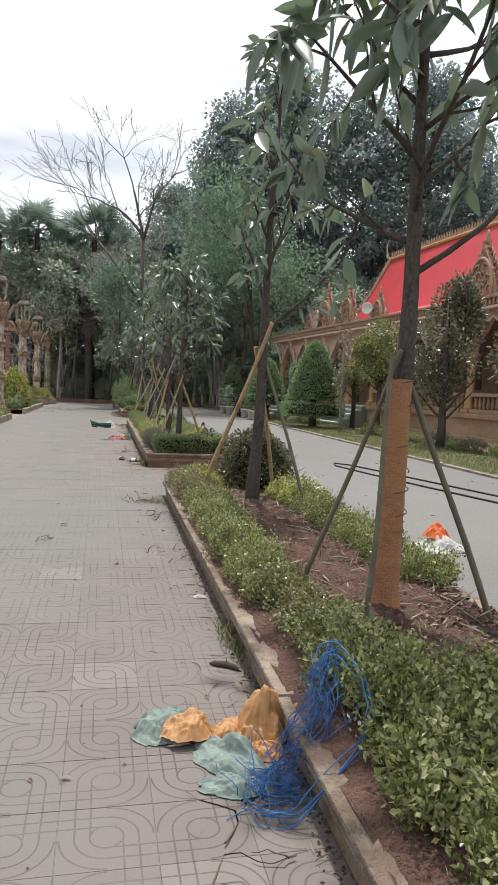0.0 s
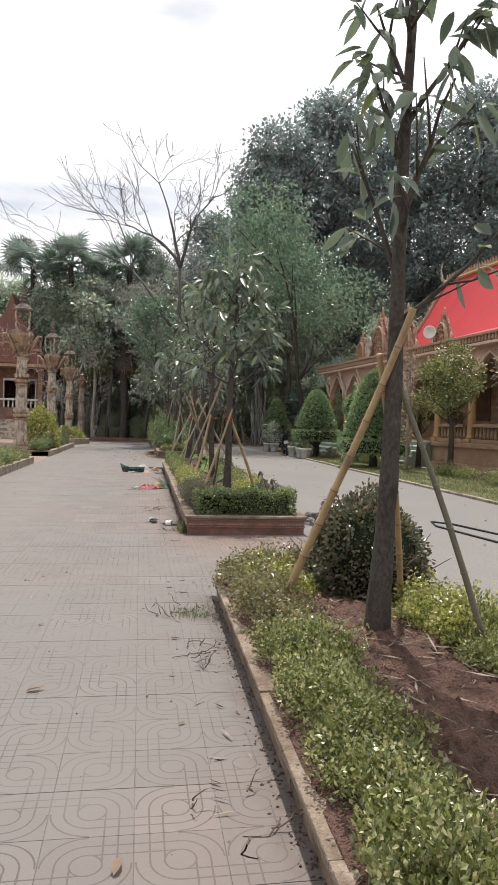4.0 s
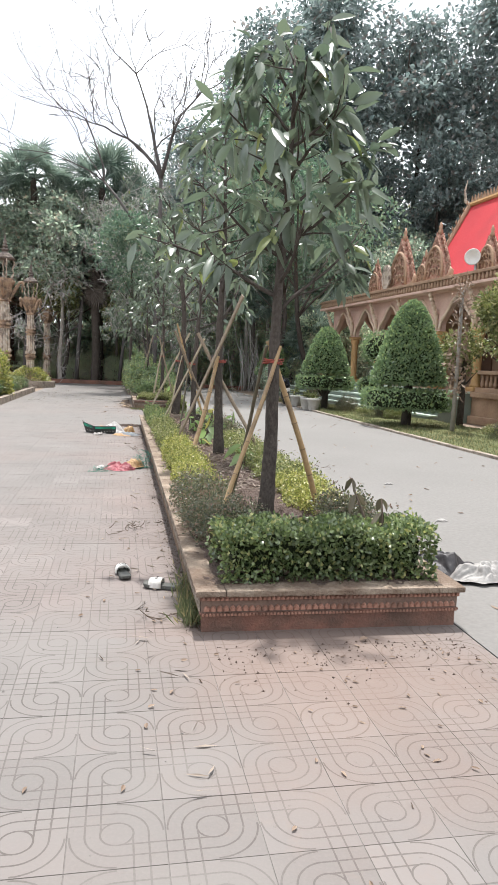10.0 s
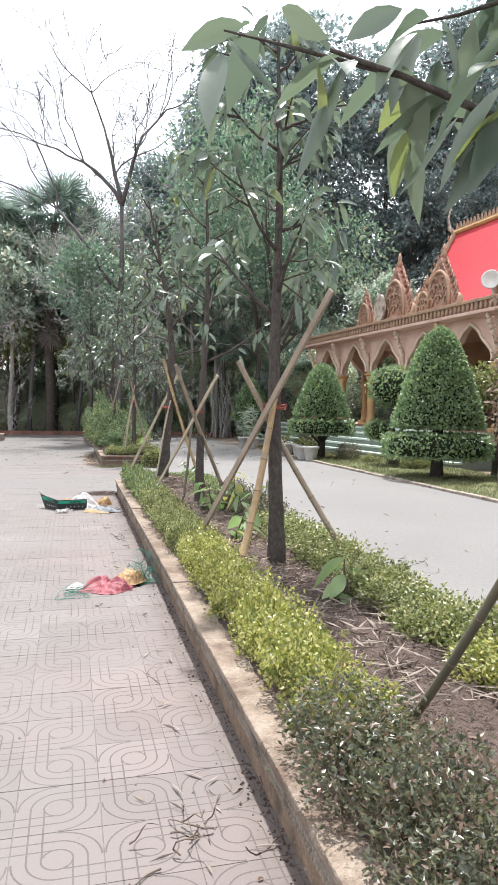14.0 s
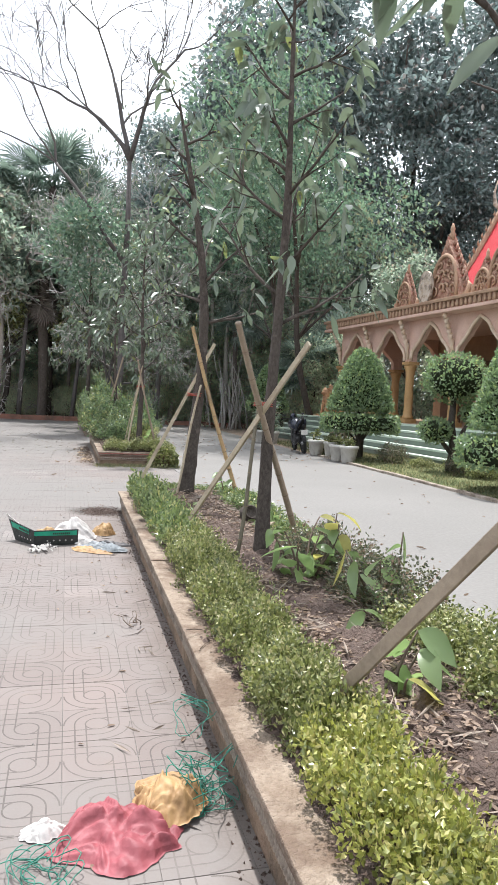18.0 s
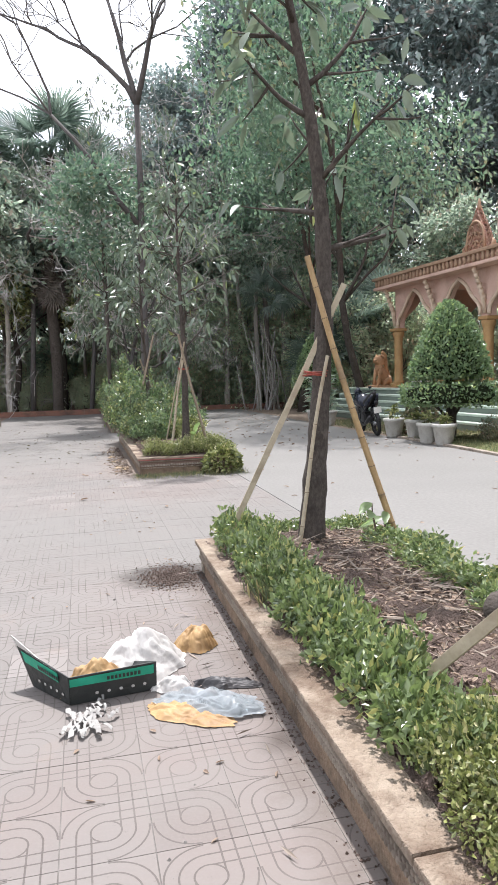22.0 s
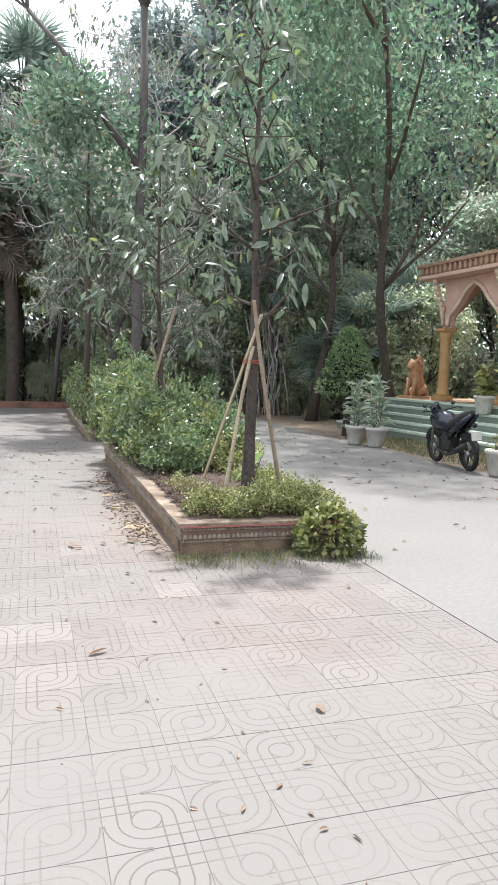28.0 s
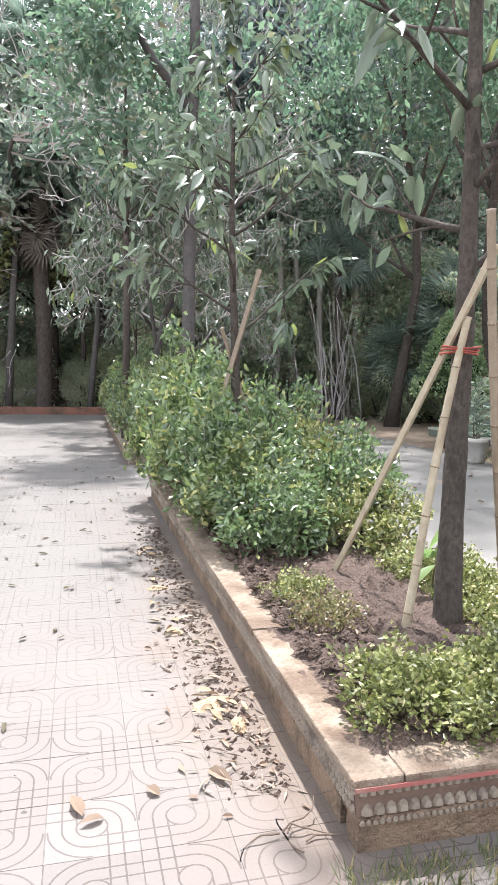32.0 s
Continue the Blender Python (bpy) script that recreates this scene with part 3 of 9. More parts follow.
M["house_wall"] = plain("house_plaster", (0.40, 0.38, 0.34), (0.32, 0.30, 0.26), 0.85, 1.5, 30, 0.3, 0.01, stain=(0.2, 0.18, 0.15))
M["roof_old"] = plain("roof_old_red", (0.13, 0.075, 0.06), (0.09, 0.06, 0.05), 0.85, 2, 30, 0.6, 0.03)
M["grey_stone"] = plain("lamp_stone", (0.60, 0.55, 0.48), (0.42, 0.32, 0.23), 0.85, 8, 50, 0.7, 0.02, stain=(0.11, 0.085, 0.07), stain_at=(0.47, 0.61))
M["lamp_ring"] = plain("lamp_ring_stained", (0.30, 0.19, 0.13), (0.44, 0.33, 0.22), 0.88, 9, 50, 0.8, 0.02, stain=(0.085, 0.06, 0.05), stain_at=(0.45, 0.6))
M["lamp_spire"] = plain("lamp_spire_dark", (0.20, 0.165, 0.14), (0.12, 0.10, 0.09), 0.88, 9, 50, 0.8, 0.02, stain=(0.36, 0.30, 0.22), stain_at=(0.56, 0.7))
M["roof_shrine"] = plain("roof_shrine_red", (0.24, 0.115, 0.09), (0.165, 0.085, 0.07), 0.85, 2, 30, 0.7, 0.03, stain=(0.10, 0.07, 0.06))
M["step"] = plain("step_pale_green", (0.50, 0.58, 0.50), (0.43, 0.50, 0.44), 0.6, 1.5, 40, 0.2, 0.006, stain=(0.28, 0.33, 0.28))
M["riser"] = plain("step_riser", (0.16, 0.20, 0.17), (0.20, 0.24, 0.20), 0.7, 2, 40, 0.2, 0.006)
M["white_paint"] = plain("white_pot", (0.68, 0.66, 0.62), (0.58, 0.56, 0.52), 0.6, 6, 50, 0.2, 0.006, stain=(0.35, 0.31, 0.26))
M["pot_white"] = plain("pot_weathered_white", (0.50, 0.485, 0.45), (0.40, 0.385, 0.35), 0.7, 6, 50, 0.3, 0.006, stain=(0.22, 0.19, 0.15), stain_at=(0.5, 0.65))
M["black_plastic"] = plain("black_plastic", (0.018, 0.018, 0.02), (0.028, 0.028, 0.03), 0.42, 8, 60, 0.15, 0.004, spec=0.5)
M["rubber"] = plain("rubber", (0.015, 0.015, 0.015), (0.03, 0.03, 0.03), 0.85, 10, 80, 0.3, 0.004)
M["rubber_grey"] = plain("rubber_grey", (0.075, 0.08, 0.075), (0.12, 0.12, 0.11), 0.85, 14, 80, 0.4, 0.004)
M["steel"] = plain("steel", (0.45, 0.45, 0.45), (0.35, 0.35, 0.36), 0.4, 12, 80, 0.1, 0.003, metal=0.9)
M["petal_red"] = plain("petal_terracotta", (0.40, 0.215, 0.155), (0.27, 0.14, 0.10), 0.85, 9, 60, 0.6, 0.01, stain=(0.10, 0.07, 0.055), stain_at=(0.5, 0.66), world_space=True)
M["petal_pale"] = plain("petal_stone", (0.36, 0.31, 0.25), (0.24, 0.195, 0.155), 0.88, 9, 60, 0.6, 0.01, stain=(0.10, 0.08, 0.065), stain_at=(0.5, 0.64), world_space=True)
M["stripe_red"] = plain("stripe_red", (0.36, 0.10, 0.09), (0.30, 0.13, 0.11), 0.8, 8, 60, 0.4, 0.005, stain=(0.3, 0.24, 0.2))


# ---- setting ----
PX0, PX1 = 0.84, 2.38            # the planters' two long sides
LEFT_KERB, ROAD_EDGE, TILE_EDGE = -2.95, 7.0, 2.36
rng = np.random.default_rng(7)


def grid_mesh(name, x0, x1, y0, y1, nx, ny, height):
    xs, ys = np.linspace(x0, x1, nx), np.linspace(y0, y1, ny)
    gx, gy = np.meshgrid(xs, ys)
    z = height(gx, gy)
    v = np.stack([gx, gy, z], -1).reshape(-1, 3)
    i = (np.arange(ny - 1)[:, None] * nx + np.arange(nx - 1)[None]).ravel()
    return mesh_np(name, v, np.stack([i, i + 1, i + nx + 1, i + nx], 1), True)


def ripple(x, y, s):
    return np.sin(x * 2.1 * s + 1.3 * np.sin(y * 1.7 * s)) * np.cos(y * 1.9 * s + np.sin(x * 1.3 * s))


ground = tagged(part("ground", one_box(-700, 700, -400, 900, -0.4, -0.035), M["earth"]), "bare earth ground reaching out to the trees", "ground", kind="structure")
bed = tagged(part("paving_bed", one_box(LEFT_KERB, TILE_EDGE, -8, 49.5, -0.03, -0.0018), M["joint"]), "dirty mortar bed under the cement tiles", "paving bed", kind="structure")
road = tagged(part("road", one_box(TILE_EDGE + 0.01, ROAD_EDGE, -10, 49.5, -0.03, -0.001), M["concrete"]), "pale worn concrete drive between planters and lawn", "road", kind="structure")


def kerb_run(name, x0, x1, y0, y1, z, mat, label):
    bm = bmesh.new()
    horizontal = (x1 - x0) > (y1 - y0)
    n = max(1, round((x1 - x0 if horizontal else y1 - y0) / 1.0))
    for i in range(n):
        if horizontal:
            a, b = x0 + (x1 - x0) * i / n, x0 + (x1 - x0) * (i + 1) / n
            box(bm, a + 0.003, b - 0.003, y0, y1, -0.03, z + 0.004 * ((i * 7) % 3 - 1), 0.01)
        else:
            a, b = y0 + (y1 - y0) * i / n, y0 + (y1 - y0) * (i + 1) / n
            box(bm, x0, x1, a + 0.003, b - 0.003, -0.03, z + 0.004 * ((i * 7) % 3 - 1), 0.01)
    return tagged(part(name, bm, mat), label, "kerb", kind="structure")


kerb_run("kerb_1", LEFT_KERB - 0.16, LEFT_KERB, -6, 25.0, 0.2, M["kerb"], "stained concrete kerb of the flower bed")
kerb_run("kerb_2", LEFT_KERB - 0.16, LEFT_KERB, 29.5, 38.0, 0.2, M["kerb"], "stained concrete kerb of the far flower bed")
kerb_run("kerb_3", -14.0, 1.2, 49.6, 49.8, 0.22, M["terracotta"], "low red kerb closing the end of the path")
kerb_run("kerb_4", 4.0, 18.0, 49.6, 49.8, 0.2, M["terracotta"], "low red kerb in front of the wood")
kerb_run("kerb_5", ROAD_EDGE, ROAD_EDGE + 0.12, -10, 33.0, 0.05, M["kerb"], "flush concrete edge of the lawn")

lawn = tagged(part("lawn", grid_mesh("lawn", ROAD_EDGE + 0.12, 10.0, -10, 33.0, 30, 260, lambda x, y: 0.03 + 0.03 * ripple(x, y, 1.1) + 0.02 * ripple(x, y, 3.3)), M["lawn"]),
              "thin worn lawn beside the drive", "lawn", kind="structure")
tagged(part("flower_bed", grid_mesh("flower_bed", -6.5, LEFT_KERB - 0.15, -6, 25.0, 20, 120, lambda x, y: 0.12 + 0.03 * ripple(x, y, 1.4)), M["soil"]),
                  "flower bed of dark soil behind the kerb", "flower bed", kind="structure")
tagged(part("flower_bed", grid_mesh("flower_bed", -6.5, LEFT_KERB - 0.15, 29.5, 38, 20, 60, lambda x, y: 0.12 + 0.03 * ripple(x, y, 1.4)), M["soil"]),
                   "far flower bed of dark soil behind the kerb", "flower bed", kind="structure")
wood_floor = tagged(part("wood_floor", grid_mesh("wood_floor", -60, 60, 49.8, 110, 60, 40, lambda x, y: 0.06 + 0.06 * ripple(x, y, 0.5)), M["earth"]),
                    "leaf-strewn earth under the trees", "ground", kind="structure")


# ---- planters ----
def petal_mesh():
    """One lotus petal of the carved band, facing -y, 52 mm wide."""
    bm = bmesh.new()
    pts = [(-0.025, 0.0), (-0.026, 0.022), (-0.016, 0.042), (0.0, 0.052), (0.016, 0.042), (0.026, 0.022), (0.025, 0.0)]
    rim = [bm.verts.new((u, 0.0, v)) for u, v in pts]
    inner = [bm.verts.new((u * 0.62, -0.021, 0.006 + v * 0.72)) for u, v in pts]
    for a in range(len(pts) - 1):
        bm.faces.new((rim[a], rim[a + 1], inner[a + 1], inner[a]))
    bm.faces.new(inner)
    bmesh.ops.recalc_face_normals(bm, faces=bm.faces[:])
    return mesh_of(bm, "petal")


PETAL = petal_mesh()


def petal_band(name, spots, parent, mat):
    """Many carved petals as one relief; spots: x, y, z, turn about z, scale."""
    co = np.array([v.co for v in PETAL.vertices])
    tri = []
    for p in PETAL.polygons:
        vs = list(p.vertices)
        tri += [(vs[0], vs[i], vs[i + 1]) for i in range(1, len(vs) - 1)]
    tri = np.array(tri)
    vv, ff = [], []
    for i, (x, y, z, turn, s) in enumerate(spots):
        m = np.array(Matrix.Rotation(turn, 3, "Z"))
        vv.append((co * s) @ m.T + (x, y, z))
        ff.append(tri + i * len(co))
    ob = part(name, mesh_np(name, np.concatenate(vv), np.concatenate(ff)), mat, parent, "row of moulded lotus petals")
    return tagged(ob, kind="stuff")


def kerb_shift(y):
    """How far the planters stand out of one line at y."""
    if y < 9.0:
        return 0.012 * (y - 6.5)
    if y < 25.0:
        return 0.0065 * (y - 12.2)
    return 0.065 if y < 36.0 else 0.0


def planter(y0, y1, h, label, cap_w=0.16, petals=(), cap_mat="kerb", front_mat="terracotta", stripe=False, lap=0.09):
    skew = math.atan2(kerb_shift(y1) - kerb_shift(y0), y1 - y0)
    th = empty("planter", (PX0 + PX1) / 2 + kerb_shift(y0), y0, 0, -math.degrees(skew))
    tagged(th, label, "planter", "planters between path and drive")
    cx = (PX0 + PX1) / 2
    x0, x1, L = PX0 - cx, PX1 - cx, y1 - y0

    def run(name, a0, a1, b0, b1, mat):
        """A wall with a recessed foot, a carved belt and a moulding under the coping."""
        bm = bmesh.new()
        e = 0.026
        box(bm, a0 + e, a1 - e, b0 + e, b1 - e, -0.03, h * 0.40)
        box(bm, a0 + 0.012, a1 - 0.012, b0 + 0.012, b1 - 0.012, h * 0.40, h * 0.46, 0.004)
        # behind petals the belt gets a darker colour, as shade in the carving
        part("belt", one_box(a0 + 0.02, a1 - 0.02, b0 + 0.02, b1 - 0.02, h * 0.455, h * 0.745), M["belt_shaded"] if petals else mat, th)
        box(bm, a0 + 0.010, a1 - 0.010, b0 + 0.010, b1 - 0.010, h * 0.74, h * 0.86, 0.004)
        return part(name, bm, mat, th)

    t = 0.15
    run("front_wall", x0, x1, 0.0, t, M[front_mat])
    run("back_wall", x0, x1, L - t, L, M["kerb"])
    run("side_wall", x0, x0 + t, t, L - t, M["kerb_side"])
    run("side_wall", x1 - t, x1, t, L - t, M["kerb"])
    # coping in lengths of about 1.2 m
    n = max(2, round(L / 1.2))
    for xa, xb in ((x0 - 0.015, x0 + cap_w), (x1 - cap_w, x1 + 0.015)):
        for i in range(n):
            a, b = -0.015 + (L + 0.03) * i / n, -0.015 + (L + 0.03) * (i + 1) / n
            part("coping", one_box(xa, xb, a + 0.002, b - 0.002, h * 0.86, h + 0.003 * ((i * 5) % 3), 0.009), M[cap_mat], th)
    for ya, yb in ((-0.017, cap_w), (L - cap_w, L + 0.017)):
        part("coping", one_box(x0 + cap_w + 0.003, x1 - cap_w - 0.003, ya, yb, h * 0.86, h + 0.002, 0.009), M[cap_mat], th)
    spots = []
    if "front" in petals:
        spots += [(x, 0.019, h * 0.49, 0.0, 0.66 * h / 0.24) for x in np.arange(x0 + 0.05, x1 - 0.03, 0.036 * h / 0.24)]
    if "side" in petals:
        spots += [(x0 + 0.017, y, h * z_, -math.pi / 2, 0.46 * h / 0.24) for z_ in (0.47, 0.6) for y in np.arange(0.05 + 0.013 * (z_ > 0.5), min(L, 12.2) - 0.03, 0.026 * h / 0.24)]
    if "side" in petals:
        spots += [(x0 + 0.009, y, h * 0.755, -math.pi / 2, 0.42 * h / 0.24) for y in np.arange(0.03, min(L, 12.2) - 0.02, 0.026 * h / 0.24)]
    if "front" in petals:
        spots += [(x, 0.009, h * 0.39, 0.0, 0.3 * h / 0.24) for x in np.arange(x0 + 0.03, x1 - 0.02, 0.02 * h / 0.24)]
        spots += [(x, 0.009, h * 0.755, 0.0, 0.42 * h / 0.24) for x in np.arange(x0 + 0.03, x1 - 0.02, 0.026 * h / 0.24)]
    if spots:
        petal_band("petal_band", [q for q in spots if q[3] == 0.0] or spots, th, M["petal_red"] if front_mat == "terracotta" else M["petal_pale"])
        if "front" in petals and "side" in petals:
            petal_band("petal_band", [q for q in spots if q[3] != 0.0], th, M["petal_pale"])
    if stripe:
        part("painted_stripe", one_box(x0 - 0.01, x1 + 0.01, -0.0205, -0.0165, h * 0.865, h * 0.915), M["stripe_red"], th, "faded red painted edge")
    def soil_height(x, y):
        inner = np.minimum(np.minimum(x - x0, x1 - x), np.minimum(y, L - y))
        rise = np.clip((inner - lap) / 0.09, 0, 1)
        rough = 0.011 * np.random.default_rng(int(h * 100)).normal(size=x.shape)
        spill = (0.006 if lap < 0.08 else 0.003) * ripple(x * 3 + 2, y, 2.1) + 0.008 * ripple(x, y + 4, 7.0) + 0.006 * ripple(x * 2, y + 1, 19.0)      # soil washed out over the coping
        mound = 0.07 * np.exp(-((x / 0.4) ** 2)) + 0.02 * ripple(x, y, 3.0) + 0.012 * ripple(x + 5, y, 9.0) + rough
        return h + (0.003 if lap < 0.08 else -0.006) + spill * (1 - rise) + rise * (0.022 + np.clip((inner - 0.2) / 0.1, 0, 1) * mound)

    part("soil", grid_mesh("soil", x0 + lap * 0.6, x1 - lap * 0.6, lap * 0.6, L - lap * 0.6, 64, max(20, int(L * 24)), soil_height),
         M["soil_red"] if y0 < 0 else M["soil"], th, "reddish brown crumbly soil" if y0 < 0 else "dark brown crumbly soil")
    return th


P1, P2, P3, P4 = (-6.0, 8.72, 0.17), (11.72, 23.95, 0.24), (29.33, 35.6, 0.275), (38.2, 46.5, 0.2)
planter(*P1, "long concrete planter with low stained kerb and shrubs", 0.11, petals=("side",), cap_mat="kerb_earthy", front_mat="kerb", lap=0.05)
planter(*P2, "long planter with carved terracotta-coloured front kerb", 0.15, petals=("front", "side"), cap_mat="kerb_earthy")
planter(*P3, "planter with carved stone kerb and overgrown shrubs", petals=("front", "side"), cap_mat="kerb_earthy", front_mat="kerb_side", stripe=True)
planter(*P4, "far low planter with weathered kerb", front_mat="kerb")


# ---- young trees with their stakes ----
def limb(bm, start, way, length, r0, rr, bend=0.25, n=5, r1=None):
    pts, p, d = [Vector(start)], Vector(start), Vector(way).normalized()
    for i in range(n):
        d = (d + Vector(rr.normal(size=3) * bend * 0.35) + Vector((0, 0, 0.06))).normalized()
        p = p + d * length / n
        pts.append(p.copy())
    tube(bm, pts, [r0 + ((r1 or r0 * 0.3) - r0) * i / n for i in range(n + 1)], 6)
    return pts


def young_tree(x, y, seed, height, base_z=0.24, lean=(0.0, 0.0), r=0.05, crown_from=1.9, spread=0.85, leaves=520, leaf=0.19, label="", wrap=None, bow=0.0, limbs=16, rise=(0.25, 0.9)):
    rr = np.random.default_rng(seed)
    th = tagged(empty("young_tree", x, y, base_z), label or "staked young tree with drooping broad leaves in planter soil", "tree", "young trees in the planters")
    bm = bmesh.new()
    h = height - base_z
    n = 14
    pts = []
    for i in range(n + 1):
        s = i / n
        pts.append(Vector((lean[0] * s + bow * math.sin(s * 3.1) + 0.015 * math.sin(s * 9 + seed), lean[1] * s + 0.015 * math.cos(s * 7 + seed), -0.06 + (h + 0.06) * s)))
    tube(bm, pts, [r * (1.28 if i == 0 else 1.08 if i == 1 else 1 - 0.85 * (i / n) ** 1.15) for i in range(n + 1)], 12)
    bmesh.ops.subdivide_edges(bm, edges=[e for e in bm.edges if abs(e.verts[0].co.z - e.verts[1].co.z) > 0.1], cuts=4)
    for v_ in bm.verts:                       # uneven bark, swellings where limbs were cut
        axis = Vector((lean[0] * v_.co.z / h + bow * math.sin(v_.co.z / h * 3.1), lean[1] * v_.co.z / h, v_.co.z))
        lump = noise.noise(v_.co * 9.0 + Vector((seed, 0, 0))) * 0.1 + max(0.0, noise.noise(v_.co * 3.1 + Vector((0, seed, 0))) - 0.25) * 0.5
        v_.co = axis + (v_.co - axis) * (1 + lump)
    tips, dirs = [], []
    for k in range(limbs):
        s = (crown_from - base_z + (h - crown_from + base_z) * ((k + 0.3) / limbs) ** 0.9) / h
        i = min(int(s * n), n - 1)
        p = pts[i].lerp(pts[i + 1], s * n - i)
        ang = k * 2.4 + rr.uniform(-0.5, 0.5)
        ln = spread * (1.0 - 0.55 * max(0, (s - 0.5) / 0.5)) * rr.uniform(0.7, 1.15)
        way = (math.cos(ang), math.sin(ang), rr.uniform(*rise))
        q = limb(bm, p, way, ln, r * 0.36 * (1.15 - s * 0.6), rr)
        for j in (3, 4, 5, 5, 5):
            tips.append(q[j])
            dirs.append((q[j] - q[j - 1]).normalized())
        for _ in range(3):
            j = int(rr.integers(1, len(q) - 1))
            q2 = limb(bm, q[j], Vector(way) + Vector(rr.normal(size=3) * 0.7), ln * 0.5, r * 0.14, rr, n=3)
            for m in (2, 3, 3):
                tips.append(q2[m])
                dirs.append((q2[m] - q2[m - 1]).normalized())
    part("trunk", bm, M["bark"], th, "dark grey-brown slender trunk", True)
    tips, dirs = np.array(tips), np.array(dirs)
    pick = rr.integers(0, len(tips), leaves)
    at = tips[pick] + rr.normal(size=(leaves, 3)) * 0.035
    ax = dirs[pick] * 0.6 + rr.normal(size=(leaves, 3)) * 0.55 + np.array([0, 0, -0.75])
    v, f = broad_leaf_arrays(rr, at, ax, leaf * 1.0, leaf * 0.34)
    part("crown", mesh_np("crown", v, f, True), M["leaf_tree"], th, "drooping glossy broad leaves")
    if wrap:
        bm = bmesh.new()
        m = 22
        tube(bm, [pts[0].lerp(pts[5], 0) + Vector((lean[0] * s * wrap / h, lean[1] * s * wrap / h, 0.02 + wrap * s)) for s in [i / m for i in range(m + 1)]],
             [(r * 1.24 - 0.014 * s + (0.05 * (1 - s * 8) if s < 0.12 else 0)) * (1 + 0.05 * (i % 2)) for i, s in enumerate([i / m for i in range(m + 1)])], 14, False)
        cloth = part("wrapping", bm, M["wrap"], th, "orange-brown cloth wound round the trunk", True)
        for k in range(11):                    # dark overlapping edges of the winding
            bm = bmesh.new()
            z, a0 = 0.1 + (wrap - 0.16) * k / 10, rr.uniform(0, 6.3)
            q = r * 1.27 - 0.014 * z / wrap
            tube(bm, [(lean[0] * z / h + q * math.cos(a0 + i * 0.3), lean[1] * z / h + q * math.sin(a0 + i * 0.3), z + 0.004 * i) for i in range(int(rr.uniform(6, 15)))], 0.0035, 5)
            part("fold", bm, M["twig"], cloth, "", True)
    return th


NODE = mesh_of(lathe(bmesh.new(), [(1.03, -0.2), (1.1, -0.1), (1.14, 0.0), (1.1, 0.1), (1.03, 0.2)], 10), "node", True)
NODE.materials.append(M["bamboo_node"])


def stake(foot, top, r, mat, label, flat=False):
    """A bamboo pole with its knots, or a sawn batten, from foot to top."""
    a, b = Vector(foot), Vector(top)
    r *= 0.62 if flat else 0.74
    bm = bmesh.new()
    L = (b - a).length
    if flat:
        m = Matrix.Translation(a) @ (b - a).to_track_quat("Z", "X").to_matrix().to_4x4()
        box(bm, -r, r, -r * 0.45, r * 0.45, 0, L, 0.003, m)
    else:
        n = max(5, int(L / 0.22))
        pts, rad = [], []
        for i in range(n + 1):
            for ds, k in ((-0.012, 1.0), (0.0, 1.1), (0.012, 1.0)):
                s = min(1, max(0, i / n + ds / L))
                p = a.lerp(b, s) + Vector((0.012 * math.sin(s * 5 + a.x * 9), 0.012 * math.cos(s * 4 + a.y), 0))
                pts.append(p)
                rad.append(r * k * (1.0 - 0.22 * s))
        keep = [0] + [i for i in range(1, len(pts)) if (pts[i] - pts[i - 1]).length > 1e-4]
        tube(bm, [pts[i] for i in keep], [rad[i] for i in keep], 8)
    ob = part("bamboo_stake" if not flat else "wooden_stake", bm, M[mat], None, "", not flat)
    if not flat:                               # a darker ring at every knot
        turn_ = (b - a).to_track_quat("Z", "X").to_matrix().to_4x4()
        for i in range(1, n):
            s = i / n
            p = a.lerp(b, s) + Vector((0.012 * math.sin(s * 5 + a.x * 9), 0.012 * math.cos(s * 4 + a.y), 0))
            k_ob = part("node", NODE, None, ob)
            k_ob.matrix_basis = Matrix.Translation(p) @ turn_ @ Matrix.Scale(r * (1.0 - 0.22 * s), 4)
    return tagged(ob, label, "stake", "stakes propping the young trees")


def tie(x, y, z, r):
    bm = bmesh.new()
    for k in range(3):
        tube(bm, [(r * math.cos(a) * (1 + 0.1 * math.sin(3 * a + k)), r * math.sin(a), 0.014 * (k - 1) + 0.006 * math.sin(2 * a + k)) for a in [i * math.pi / 8 for i in range(17)]], 0.0045, 5)
    ob = part("tie", bm, M["tie"], None, "", True)
    ob.matrix_basis = pose(x, y, z)
    return tagged(ob, "red cord binding stakes to a trunk", "cord")


CRM = ("bamboo_cream", "bleached bamboo stake leaning on a young tree")
YEL, GRY, DRK = ("bamboo", "yellow bamboo stake leaning on a young tree"), ("bamboo_grey", "weathered grey stake leaning on a young tree"), ("bamboo_green", "dark bamboo stake leaning on a young tree")


def stakes(x, y, z, feet):
    """Stakes from their feet past the tying point at (x, y, z)."""
    for i, (fx, fy, kind, r, flat, ov) in enumerate(feet):
        a = Vector((fx, fy, 0.2))
        ang = math.atan2(fy - y, fx - x)
        t = Vector((x + 0.06 * math.cos(ang + 0.9), y + 0.06 * math.sin(ang + 0.9), z + 0.03 * i))
        b = t + (t - a).normalized() * ov
        stake(a, b, r, kind[0], kind[1], flat)


